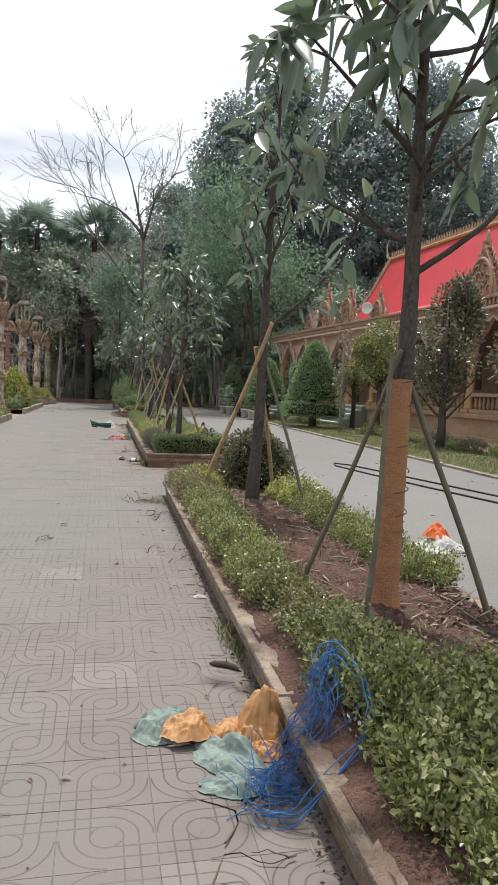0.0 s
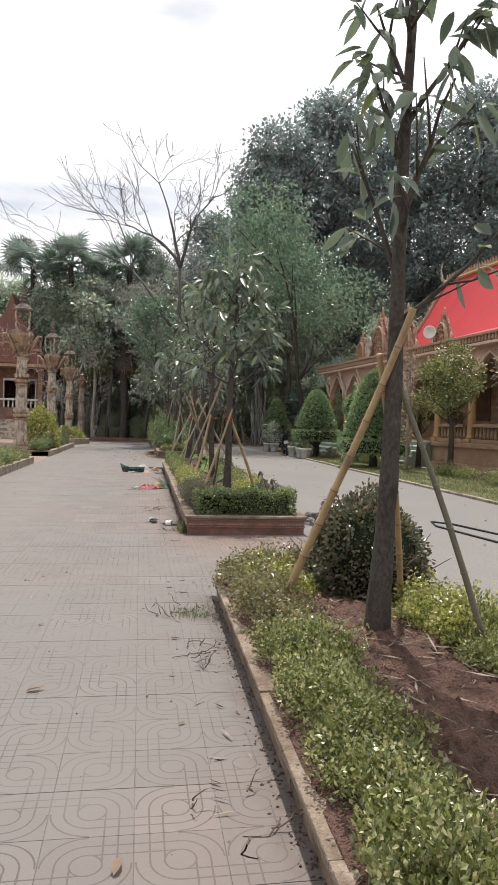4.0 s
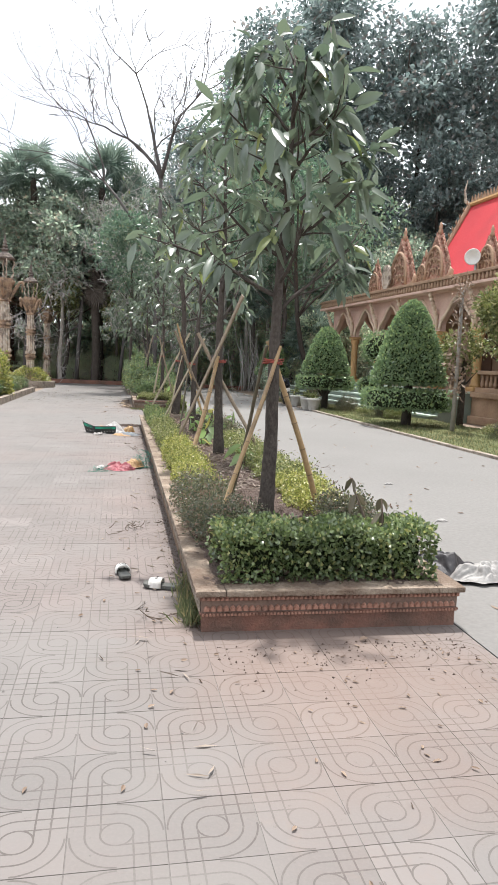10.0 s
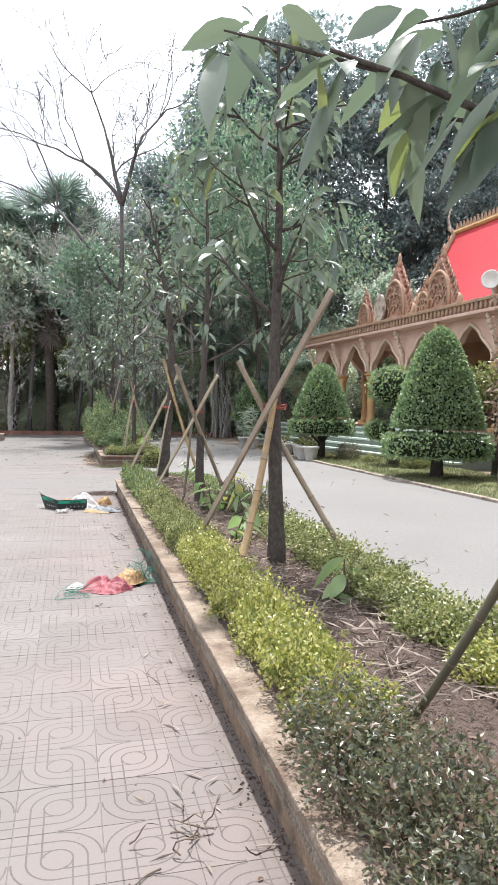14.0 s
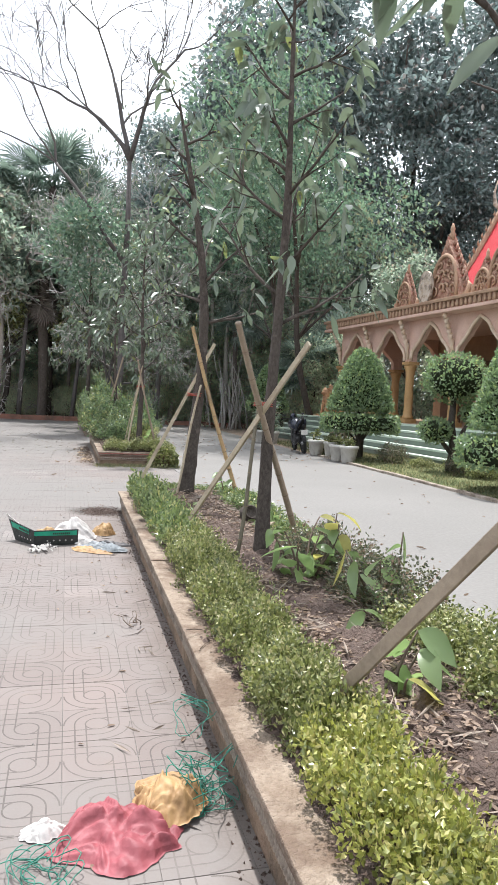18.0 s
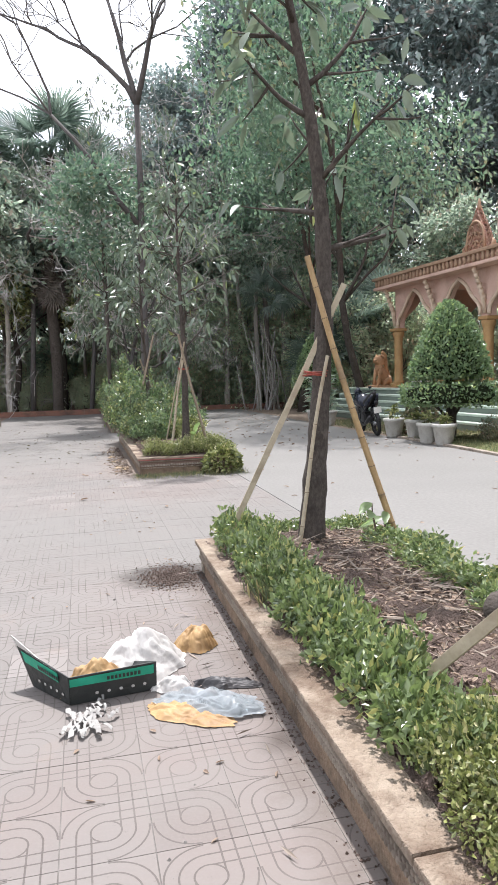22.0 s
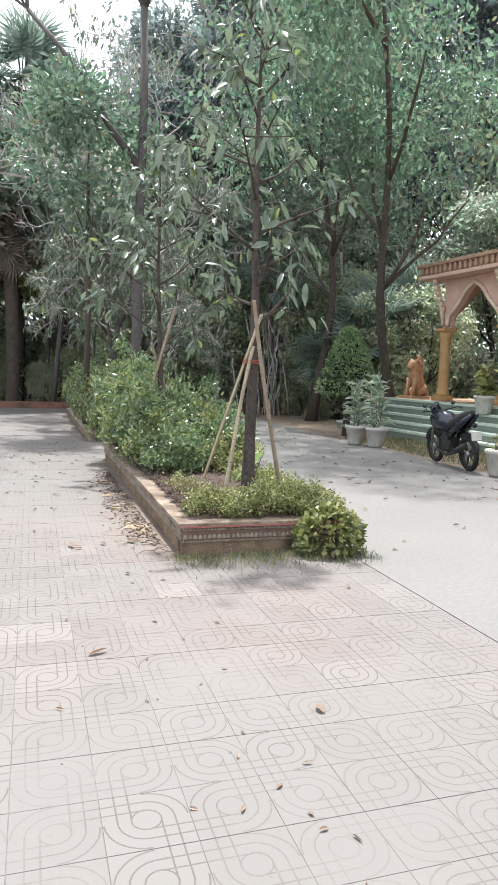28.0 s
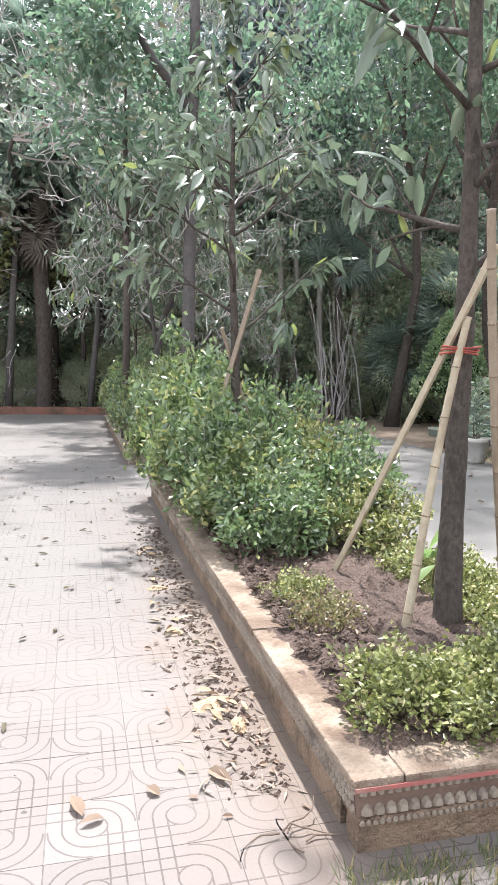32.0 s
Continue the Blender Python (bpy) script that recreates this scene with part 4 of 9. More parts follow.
young_tree(1.58, 3.39, 11, 4.3, 0.2, (0.07, 0.05), 0.062, 2.0, 1.15, 560, 0.23, "young tree with cloth-wrapped trunk and drooping leaves", wrap=1.32, limbs=18)
stakes(1.60, 3.40, 1.52, [(1.21, 3.80, DRK, 0.022, False, 0.12), (2.14, 3.30, DRK, 0.026, False, 0.1)])
stake((1.37, 3.18, 0.2), (1.52, 3.33, 1.6), 0.022, *DRK)
young_tree(1.62, 6.92, 12, 4.75, 0.22, (0.1, 0.0), 0.062, 1.95, 0.8, 300, 0.18, "thin-crowned young tree with dark forked trunk", limbs=14, rise=(0.7, 1.7))
stakes(1.64, 6.93, 1.66, [(1.14, 7.40, YEL, 0.036, False, 0.45), (2.07, 6.45, DRK, 0.026, False, 0.1), (2.0, 7.5, YEL, 0.03, False, 0.12)])
young_tree(1.51, 13.22, 13, 3.6, 0.26, (0.08, 0.0), 0.058, 1.85, 0.95, 600, 0.2, "young tree with dense drooping leaves near planter front", limbs=20)
stakes(1.53, 13.23, 1.5, [(1.1, 12.96, YEL, 0.026, False, 0.12), (1.4, 14.22, DRK, 0.024, False, 0.1), (2.06, 13.48, YEL, 0.034, False, 0.1)])
tie(1.53, 13.23, 1.5, 0.075)
young_tree(1.66, 16.80, 14, 4.2, 0.26, (-0.03, 0.0), 0.06, 1.95, 0.85, 270, 0.18, limbs=15)
stake((1.27, 16.42, 0.22), (1.62, 16.70, 1.56), 0.04, *YEL)
stake((1.16, 17.63, 0.25), (1.77, 16.0, 2.25), 0.038, *GRY, True)
stake((2.30, 16.72, 0.2), (1.36, 16.86, 1.84), 0.034, *GRY)
tie(1.64, 16.79, 1.5, 0.085)
young_tree(1.69, 20.2, 15, 4.6, 0.26, (0.07, 0.0), 0.053, 2.0, 0.85, 240, 0.18, "sparse young tree with bent dark trunk", bow=0.03, limbs=15)
stake((1.18, 21.08, 0.22), (1.79, 19.60, 1.87), 0.034, *CRM, True)
stake((1.43, 19.95, 0.22), (1.62, 20.13, 1.42), 0.022, *DRK)
stake((2.2, 20.75, 0.2), (1.32, 19.68, 1.98), 0.036, *GRY)
tie(1.68, 20.22, 1.45, 0.08)
young_tree(1.66, 23.4, 16, 4.9, 0.26, (-0.28, 0.0), 0.082, 2.3, 0.85, 170, 0.18, "leaning young tree with few leaves at planter end", bow=0.26, limbs=13)
stake((1.50, 23.25, 0.2), (1.78, 23.3, 1.62), 0.022, *CRM)
stake((1.02, 23.55, 0.2), (1.93, 23.35, 2.12), 0.034, *CRM, True)
stake((2.30, 23.28, 0.2), (1.64, 23.32, 2.30), 0.036, *YEL)
tie(1.72, 23.4, 1.5, 0.09)
young_tree(1.82, 30.34, 17, 4.75, 0.26, (-0.05, 0.0), 0.062, 1.95, 1.0, 380, 0.17, "young tree with ragged leaves among leafy shrubs", limbs=18)
stakes(1.79, 30.33, 1.66, [(1.54, 31.3, CRM, 0.03, True, 0.5), (1.50, 30.25, CRM, 0.03, False, 0.1)])
stake((2.2, 30.45, 0.2), (1.68, 29.98, 2.19), 0.032, *GRY)
tie(1.79, 30.33, 1.64, 0.085)
young_tree(1.5, 33.6, 18, 4.3, 0.26, (-0.1, 0.0), 0.05, 1.8, 1.0, 520, 0.18, limbs=16)
stakes(1.48, 33.6, 1.5, [(1.12, 33.9, GRY, 0.035, True, 0.95), (1.95, 34.0, GRY, 0.03, False, 0.4)])
young_tree(1.5, 44.5, 20, 4.4, 0.24, (0.0, 0.0), 0.055, 1.8, 1.1, 560, 0.2, "far young tree in the last planter", limbs=16)


# ---- the hall with the red roof ----
HALL_X, HALL_Y, HALL_TURN = 10.85, 40.8, 4.6
BAY, BAYS, PLAT = 2.42, 12, 0.95


def hall_parent(name, label, category, kind=""):
    ob = tagged(empty(name, HALL_X, HALL_Y, 0, HALL_TURN), label, category)
    return tagged(ob, kind=kind) if kind else ob


def pillar_bm():
    bm = bmesh.new()
    box(bm, -0.24, 0.24, -0.24, 0.24, 0.0, 0.14, 0.02)
    lathe(bm, [(0.21, 0.14), (0.22, 0.2), (0.17, 0.26), (0.16, 0.4), (0.155, 1.55), (0.17, 1.62), (0.165, 1.68), (0.2, 1.76), (0.23, 1.86), (0.21, 1.92)], 16)
    box(bm, -0.23, 0.23, -0.23, 0.23, 1.92, 2.02, 0.015)
    return bm


def arch_outline(w, z0, z1, spring, n=9):
    """A cusped Khmer arch cut into a wall panel of width w from z0 to z1: the outline goes round panel and opening."""
    half = w / 2
    open_half = half - 0.2
    rise = (z1 - 0.14) - spring
    inner = []
    for i in range(n * 2 + 1):
        s = i / (2 * n)                       # from the spring up to the point
        u = open_half * (1 - s ** 1.45) + 0.05 * math.sin(s * math.pi * 3)
        v = spring + rise * (0.35 * s + 0.65 * s ** 0.8)
        inner.append((u, v))
    left = [(-u, v) for u, v in inner[::-1]][1:]
    return [(half, z0), (half, z1), (-half, z1), (-half, z0), (-open_half, z0)] + left[::-1] + inner[::-1] + [(open_half, z0)]


GABLES = {}


def gable_meshes(w, h, d, mat):
    """An ogee gable edged with upright flames, with a carved arch and scrolls on its face, towards -x: body first, then its carvings."""
    if (w, h) in GABLES:
        return GABLES[w, h]
    n, out = 16, []

    def done(name, bm, smooth=True):
        me = mesh_of(bm, name, smooth)
        me.materials.append(M[mat] if name in ("gable", "flame") else M["temple_stone"])
        out.append((name, me))

    def edge(s):
        return w / 2 * (0.94 * (1 - s) ** 1.25 + 0.16 * math.sin(s * math.pi) + 0.03), h * (0.06 + 0.9 * s)

    right = [edge(i / n) for i in range(n + 1)]
    bm = bmesh.new()
    extrude(bm, [(w / 2, 0.0)] + right + [(0.0, h)] + [(-u, v) for u, v in right[::-1]] + [(-w / 2, 0.0)], -d / 2, d / 2, "x")
    done("gable", bm, False)
    for sg in (-1, 1):
        for i in range(9):                     # flames along the slope
            u, v = edge((i + 0.4) / 9.4)
            k = 1.0 - 0.45 * i / 9
            bm = bmesh.new()
            tube(bm, [(0, sg * (u - 0.05), v - 0.04), (0, sg * (u + 0.10 * k), v + 0.06 * k), (0, sg * (u + 0.09 * k), v + 0.19 * k), (0, sg * (u + 0.02), v + 0.29 * k)], [0.08 * k, 0.085 * k, 0.05 * k, 0.01], 5)
            done("flame", bm)
        bm = bmesh.new()
        tube(bm, [(-0.02, sg * w * 0.46, 0.05), (-0.02, sg * w * 0.57, 0.12), (-0.02, sg * w * 0.6, 0.3), (-0.02, sg * w * 0.54, 0.42)], [0.12, 0.11, 0.07, 0.02], 6)
        done("corner_hook", bm)
        for u, v, r in ((0.27, 0.16, 0.12), (0.2, 0.36, 0.09), (0.12, 0.56, 0.07), (0.05, 0.2, 0.1), (0.06, 0.42, 0.08)):
            bm = bmesh.new()
            tube(bm, [(-d / 2 - 0.03, sg * (w * u + r * math.cos(t)), h * v + r * math.sin(t)) for t in [0.4 * q for q in range(13)]], [0.045 - 0.002 * q for q in range(13)], 5)
            done("scroll", bm)
    bm = bmesh.new()
    tube(bm, [(-d / 2 - 0.02, w * 0.36 * math.cos(t), h * 0.04 + h * 0.66 * math.sin(t) ** 0.8) for t in [math.pi * i / 14 for i in range(15)]], 0.055, 6)
    done("carved_arch", bm)
    bm = bmesh.new()
    lathe(bm, [(0.06, h * 0.95), (0.1, h + 0.05), (0.05, h + 0.13), (0.07, h + 0.2), (0.02, h + 0.36)], 8)
    done("finial", bm)
    GABLES[w, h] = out
    return out


def add_gable(parent, m, w, h, d, mat):
    pieces = gable_meshes(w, h, d, mat)
    body = part("gable", pieces[0][1], None, parent, "carved flame-edged gable")
    body.matrix_basis = m
    for name, me in pieces[1:]:
        part(name, me, None, body)


platform = hall_parent("hall_platform", "raised hall platform with pale green steps", "platform", "structure")
y_end = -BAY * BAYS
part("platform_body", one_box(-0.62, 14.0, y_end - 1.0, 2.3, -0.03, PLAT), M["temple_stone"], platform)
STEP_END = -12.9            # the steps stop here and a balustrade goes on
for i in range(5):
    x_a = -0.62 - 0.29 * (i + 1)
    z_a = PLAT - 0.19 * i
    part("step_riser", one_box(x_a + 0.03, x_a + 0.29 + 0.03, STEP_END, 2.3, -0.03, z_a - 0.19 + 0.13), M["riser"], platform, "dark green riser")
    part("step", one_box(x_a, x_a + 0.30, STEP_END - 0.02, 2.32, z_a - 0.19 + 0.13, z_a - 0.0, 0.012), M["step"], platform, "pale green step edge")
for i in range(5, BAYS):                        # low balustrade between the pillars
    y_a, y_b = -BAY * (i + 1) + 0.3, -BAY * i - 0.3
    part("balustrade_base", one_box(-0.2, 0.2, y_a, y_b, PLAT, PLAT + 0.14, 0.015), M["temple_stone"], platform)
    part("balustrade_rail", one_box(-0.17, 0.17, y_a, y_b, PLAT + 0.56, PLAT + 0.68, 0.02), M["temple_stone"], platform)
    for j in range(8):
        bm = bmesh.new()
        lathe(bm, [(0.05, PLAT + 0.14), (0.085, PLAT + 0.26), (0.05, PLAT + 0.4), (0.07, PLAT + 0.56)], 8, 0, y_a + (y_b - y_a) * (j + 0.5) / 8)
        part("baluster", bm, M["temple_stone"], platform, "", True)
part("base_moulding", one_box(-0.74, -0.62, y_end - 1.0, STEP_END - 0.05, PLAT - 0.16, PLAT, 0.03), M["temple_stone"], platform)
part("base_foot", one_box(-0.78, -0.62, y_end - 1.0, STEP_END - 0.05, -0.03, 0.22, 0.03), M["temple_stone"], platform)

hall = hall_parent("temple_hall", "ochre temple hall with arcade, carved gables and red roof", "temple")
pm = mesh_of(pillar_bm(), "pillar", True)
pm.materials.append(M["temple_yellow"])
am_bm = bmesh.new()
extrude(am_bm, arch_outline(BAY, 2.02, 3.35, 2.08), -0.11, 0.11, "x")
am = mesh_of(am_bm, "arch")
am.materials.append(M["temple_pink"])
am2_bm = bmesh.new()
tube(am2_bm, [(-0.13, u, v - 0.02) for u, v in arch_outline(BAY, 2.02, 3.35, 2.08)[5:-1]], 0.06, 6)
am2 = mesh_of(am2_bm, "arch_moulding", True)
am2.materials.append(M["temple_pale"])
br = bmesh.new()
for k in range(6):                              # a curled bracket figure between the arches
    s = k / 5
    tube(br, [(-0.14 - 0.3 * s, 0, 2.45 + 0.75 * s), (-0.2 - 0.3 * s, 0.0, 2.52 + 0.75 * s), (-0.14 - 0.3 * s, 0, 2.62 + 0.75 * s)], [0.06, 0.09 - 0.02 * s, 0.05], 6)
tube(br, [(-0.12, 0, 2.1), (-0.2, 0, 2.5), (-0.34, 0, 2.95), (-0.5, 0, 3.36)], [0.07, 0.06, 0.05, 0.04], 6)
brm = mesh_of(br, "bracket", True)
brm.materials.append(M["temple_pale"])
for i in range(BAYS + 1):
    p_ob = part("pillar", pm, None, hall)
    p_ob.matrix_basis = pose(0, -BAY * i, PLAT) @ Matrix.Diagonal((0.9, 0.9, 1.0, 1.0))
    b_ob = part("bracket", brm, None, hall)
    b_ob.matrix_basis = pose(0, -BAY * i, PLAT)
    if i < BAYS:
        for me, nm in ((am, "arch"), (am2, "arch_moulding")):
            a_ob = part(nm, me, None, hall)
            a_ob.matrix_basis = pose(0, -BAY * (i + 0.5), PLAT)
# the end bays of the arcade
for k in range(2):
    a_ob = part("arch", am, None, hall)
    a_ob.matrix_basis = pose(BAY * (k + 0.5), 0, PLAT, 0, 0, 90)
    p_ob = part("pillar", pm, None, hall)
    p_ob.matrix_basis = pose(BAY * (k + 1), 0, PLAT)
# entablature: soffit, carved frieze of balusters, cornice
z_e = PLAT + 3.35
part("soffit", one_box(-0.62, 5.2, y_end - 0.6, 0.62, z_e, z_e + 0.10, 0.02), M["temple_pink"], hall)
part("frieze", one_box(-0.56, 5.1, y_end - 0.5, 0.56, z_e + 0.10, z_e + 0.32), M["temple_red"], hall)
part("cornice", one_box(-0.66, 5.2, y_end - 0.6, 0.66, z_e + 0.32, z_e + 0.42, 0.02), M["temple_stone"], hall)
bl = bmesh.new()
lathe(bl, [(0.03, 0), (0.055, 0.04), (0.07, 0.1), (0.04, 0.16), (0.06, 0.22)], 6)
blm = mesh_of(bl, "baluster", True)
blm.materials.append(M["temple_stone"])
for i in range(110):
    o = part("baluster", blm, None, hall)
    o.matrix_basis = pose(-0.58, 0.45 - 0.2 * i, z_e + 0.10)
for i in range(12):
    o = part("baluster", blm, None, hall)
    o.matrix_basis = pose(-0.4 + 0.2 * i, 0.58, z_e + 0.10)
for yy, size, sc in ((-4.6, (1.55, 1.7), 0.72), (-6.9, (1.55, 1.7), 1.12), (-8.6, (1.15, 1.2), 0.8), (-9.5, (1.55, 1.7), 1.0), (-12.6, (1.15, 1.2), 0.9), (-20.0, (1.55, 1.7), 1.1), (-24.0, (1.55, 1.7), 1.1)):
    add_gable(hall, pose(-0.15, yy, z_e + 0.42) @ Matrix.Scale(sc, 4), *size, 0.3, "temple_red")
# oval stone tablet and loudspeaker on the parapet
tab = bmesh.new()
extrude(tab, [(0.42 * math.cos(a), 0.62 + 0.62 * math.sin(a)) for a in [2 * math.pi * k / 20 for k in range(20)]], -0.06, 0.06, "x")
t_ob = part("tablet", tab, M["grey_stone"], hall, "grey oval stone tablet")
t_ob.matrix_basis = pose(-0.5, -6.2, z_e + 0.40) @ Matrix.Scale(0.8, 4)
# inner wall with dark doors, back and ends
part("inner_wall", one_box(4.3, 4.6, y_end, 0.0, PLAT, z_e + 0.2), M["temple_stone"], hall)
for i in range(0, BAYS, 2):
    part("door_panel", one_box(4.24, 4.3, -BAY * i - 1.9, -BAY * i - 0.6, PLAT, PLAT + 2.5, 0.01), M["temple_dark"], hall, "dark wooden door leaf")
    part("window_panel", one_box(4.24, 4.3, -BAY * (i + 1) - 1.8, -BAY * (i + 1) - 0.6, PLAT + 0.9, PLAT + 2.4, 0.01), M["temple_dark"], hall)
part("end_wall", one_box(4.6, 13.0, -1.2, -0.9, PLAT, z_e + 1.3), M["temple_stone"], hall)
# main roof: two steep red slopes with a comb ridge and gold barge
EAVE_X, RIDGE_X, EAVE_Z, RIDGE_Z, R0, R1 = 3.9, 6.4, 5.7, 9.75, -1.0, -24.0
for a, b in ((EAVE_X, RIDGE_X), (2 * RIDGE_X - EAVE_X, RIDGE_X)):
    bm = bmesh.new()
    n = 10
    outer, inner_ = [], []
    for i in range(n + 1):
        s = i / n
        zz = EAVE_Z + (RIDGE_Z - EAVE_Z) * (0.82 * s + 0.18 * s * s)
        outer.append((a + (b - a) * s, zz))
        inner_.append((a + (b - a) * s, zz - 0.12))
    extrude(bm, outer + inner_[::-1], R1, R0, "y")
    part("roof_slope", bm, M["roof_red"], hall, "bright red roof slope")
lower = bmesh.new()
extrude(lower, [(1.5, 5.25), (3.95, 5.95), (3.95, 5.83), (1.5, 5.13)], -24.0, -9.0, "y")
part("lower_roof", lower, M["roof_red"], hall, "lower tier of the red roof")
bm = bmesh.new()
tube(bm, [(RIDGE_X, R0 + 0.2, RIDGE_Z + 0.05), (RIDGE_X, R1, RIDGE_Z + 0.05)], 0.13, 8)
part("ridge", bm, M["temple_yellow"], hall)
cm = bmesh.new()
extrude(cm, [(-0.1, 0.0), (0.1, 0.0), (0.06, 0.16), (0.0, 0.34), (-0.06, 0.16)], -0.03, 0.03, "x")
cmm = mesh_of(cm, "ridge_comb")
cmm.materials.append(M["temple_stone"])
for i in range(90):
    o = part("ridge_comb", cmm, None, hall)
    o.matrix_basis = pose(RIDGE_X, R0 - 0.25 * i, RIDGE_Z + 0.14)
barge = bmesh.new()
tube(barge, [(EAVE_X - 0.1, R0 + 0.1, EAVE_Z), ((EAVE_X + RIDGE_X) / 2, R0 + 0.1, EAVE_Z + 1.85), (RIDGE_X, R0 + 0.1, RIDGE_Z + 0.1)], 0.13, 8)
part("barge_board", barge, M["temple_stone"], hall)
bc = bmesh.new()
for i in range(14):
    s = (i + 0.5) / 14
    x_, z_ = EAVE_X + (RIDGE_X - EAVE_X) * s, EAVE_Z + (RIDGE_Z - EAVE_Z) * (0.82 * s + 0.18 * s * s)
    tube(bc, [(x_, R0 + 0.1, z_ + 0.1), (x_ - 0.12, R0 + 0.1, z_ + 0.28), (x_ - 0.1, R0 + 0.1, z_ + 0.42)], [0.06, 0.05, 0.01], 5)
part("barge_flames", bc, M["temple_stone"], hall)
horn = bmesh.new()
tube(horn, [(RIDGE_X, R0 + 0.1, RIDGE_Z), (RIDGE_X - 0.05, R0 + 0.5, RIDGE_Z + 0.3), (RIDGE_X - 0.1, R0 + 0.55, RIDGE_Z + 0.8), (RIDGE_X - 0.1, R0 + 0.35, RIDGE_Z + 1.3)], [0.12, 0.09, 0.05, 0.01], 8)
part("horn_finial", horn, M["grey_stone"], hall, "curved horn at the ridge end", True)
gw = bmesh.new()
extrude(gw, [(EAVE_X + 0.2, EAVE_Z), (2 * RIDGE_X - EAVE_X - 0.2, EAVE_Z), (RIDGE_X, RIDGE_Z - 0.2)], R0 - 0.3, R0 - 0.15, "y")
part("gable_wall", gw, M["temple_red"], hall)

spk = tagged(empty("loudspeaker", 11.45, 28.65, 4.72, -45), "grey horn loudspeaker on the hall parapet", "loudspeaker")
bm = bmesh.new()
lathe(bm, [(0.05, 0), (0.07, 0.12), (0.12, 0.25), (0.23, 0.36), (0.26, 0.38), (0.22, 0.37), (0.1, 0.26)], 16)
h_ob = part("horn", bm, M["white_paint"], spk, "", True)
h_ob.matrix_basis = pose(0, 0, 0.42, 90, 0, 0)
part("bracket", one_box(-0.03, 0.03, -0.03, 0.03, -0.03, 0.42), M["steel"], spk)

# guardian lion on the platform: one plain moulded figure, seated, its tail upright behind
bm = bmesh.new()
tube(bm, [(0.26, 0, 0.08), (0.22, 0, 0.24), (0.08, 0, 0.42), (-0.06, 0, 0.6), (-0.1, 0, 0.74)], [0.15, 0.19, 0.17, 0.155, 0.12], 12)
for sg in (-1, 1):
    tube(bm, [(-0.2, sg * 0.1, 0.02), (-0.17, sg * 0.1, 0.3), (-0.08, sg * 0.1, 0.55)], [0.06, 0.05, 0.085], 8)
    tube(bm, [(-0.28, sg * 0.1, 0.03), (-0.16, sg * 0.1, 0.035)], [0.04, 0.055], 7)
    tube(bm, [(0.3, sg * 0.14, 0.1), (0.2, sg * 0.17, 0.26), (0.08, sg * 0.17, 0.16), (0.0, sg * 0.16, 0.04)], [0.1, 0.12, 0.08, 0.05], 8)
    tube(bm, [(-0.06, sg * 0.09, 0.98), (-0.05, sg * 0.12, 1.04), (-0.03, sg * 0.12, 1.09)], [0.04, 0.03, 0.01], 6)
tube(bm, [(0.02, 0, 0.72), (-0.06, 0, 0.84), (-0.12, 0, 0.94), (-0.1, 0, 1.03)], [0.14, 0.17, 0.15, 0.08], 12)
tube(bm, [(-0.15, 0, 0.86), (-0.26, 0, 0.85), (-0.3, 0, 0.83)], [0.1, 0.085, 0.05], 8)
for k in range(9):                              # curls of the mane
    t_ = 0.5 + 0.27 * k
    tube(bm, [(0.03, 0.13 * math.cos(t_), 0.84 + 0.16 * math.sin(t_)), (0.08, 0.19 * math.cos(t_), 0.84 + 0.22 * math.sin(t_))], [0.05, 0.02], 6)
tube(bm, [(0.3, 0, 0.1), (0.42, 0, 0.22), (0.4, 0, 0.42), (0.28, 0, 0.6), (0.24, 0, 0.85), (0.2, 0, 1.05), (0.1, 0, 1.14), (0.06, 0, 1.08)], [0.05, 0.05, 0.045, 0.05, 0.075, 0.08, 0.06, 0.02], 8)
box(bm, -0.36, 0.46, -0.24, 0.24, -0.02, 0.05, 0.015)
lion = part("lion_statue", bm, M["lion_gold"], None, "", True)
lion.matrix_basis = pose(HALL_X + 0.02, HALL_Y + 1.55, PLAT + 0.01, 0, 0, 22) @ Matrix.Scale(1.1, 4)
tagged(lion, "orange-gold seated guardian lion statue on the hall platform", "statue")

# ---- small old temple beyond the lamps ----
old = tagged(empty("old_shrine", -8.6, 52, 0), "old red-roofed shrine with steps and white balustrade", "temple")
bm = bmesh.new()
box(bm, -2.7, 2.6, -1.5, 5, -0.05, 0.35, 0.03)
box(bm, -2.5, 2.4, -1.3, 5, 0.35, 1.1, 0.02)
box(bm, -2.65, 2.55, -1.45, 5, 1.1, 1.4, 0.04)
part("base", bm, M["shrine_wall"], old)
for i in range(7):
    part("step", one_box(-1.0, 1.2, -1.5 - 0.28 * (i + 1), -1.5 - 0.28 * i, -0.05, 1.4 - 0.19 * (i + 1), 0.012), M["grey_stone"], old)
for x_ in (-1.25, 1.2):
    part("step_cheek", one_box(x_, x_ + 0.25, -3.3, -1.5, -0.05, 0.75, 0.04), M["shrine_wall"], old)
for a_, b_ in ((-2.2, -1.6), (-0.7, -0.45), (0.55, 0.85), (1.75, 2.2)):        # piers between the openings
    part("pier", one_box(a_, b_, 0, 0.3, 1.4, 4.0), M["shrine_wall"], old)
part("front_wall", one_box(-2.2, 2.2, 0, 0.3, 4.0, 4.95), M["shrine_wall"], old)
for x_ in (-2.2, 1.9):
    part("side_wall", one_box(x_, x_ + 0.3, 0.3, 4.6, 1.4, 4.95), M["shrine_wall"], old)
part("back_wall", one_box(-1.9, 1.9, 4.3, 4.6, 1.4, 4.95), M["shrine_wall"], old)
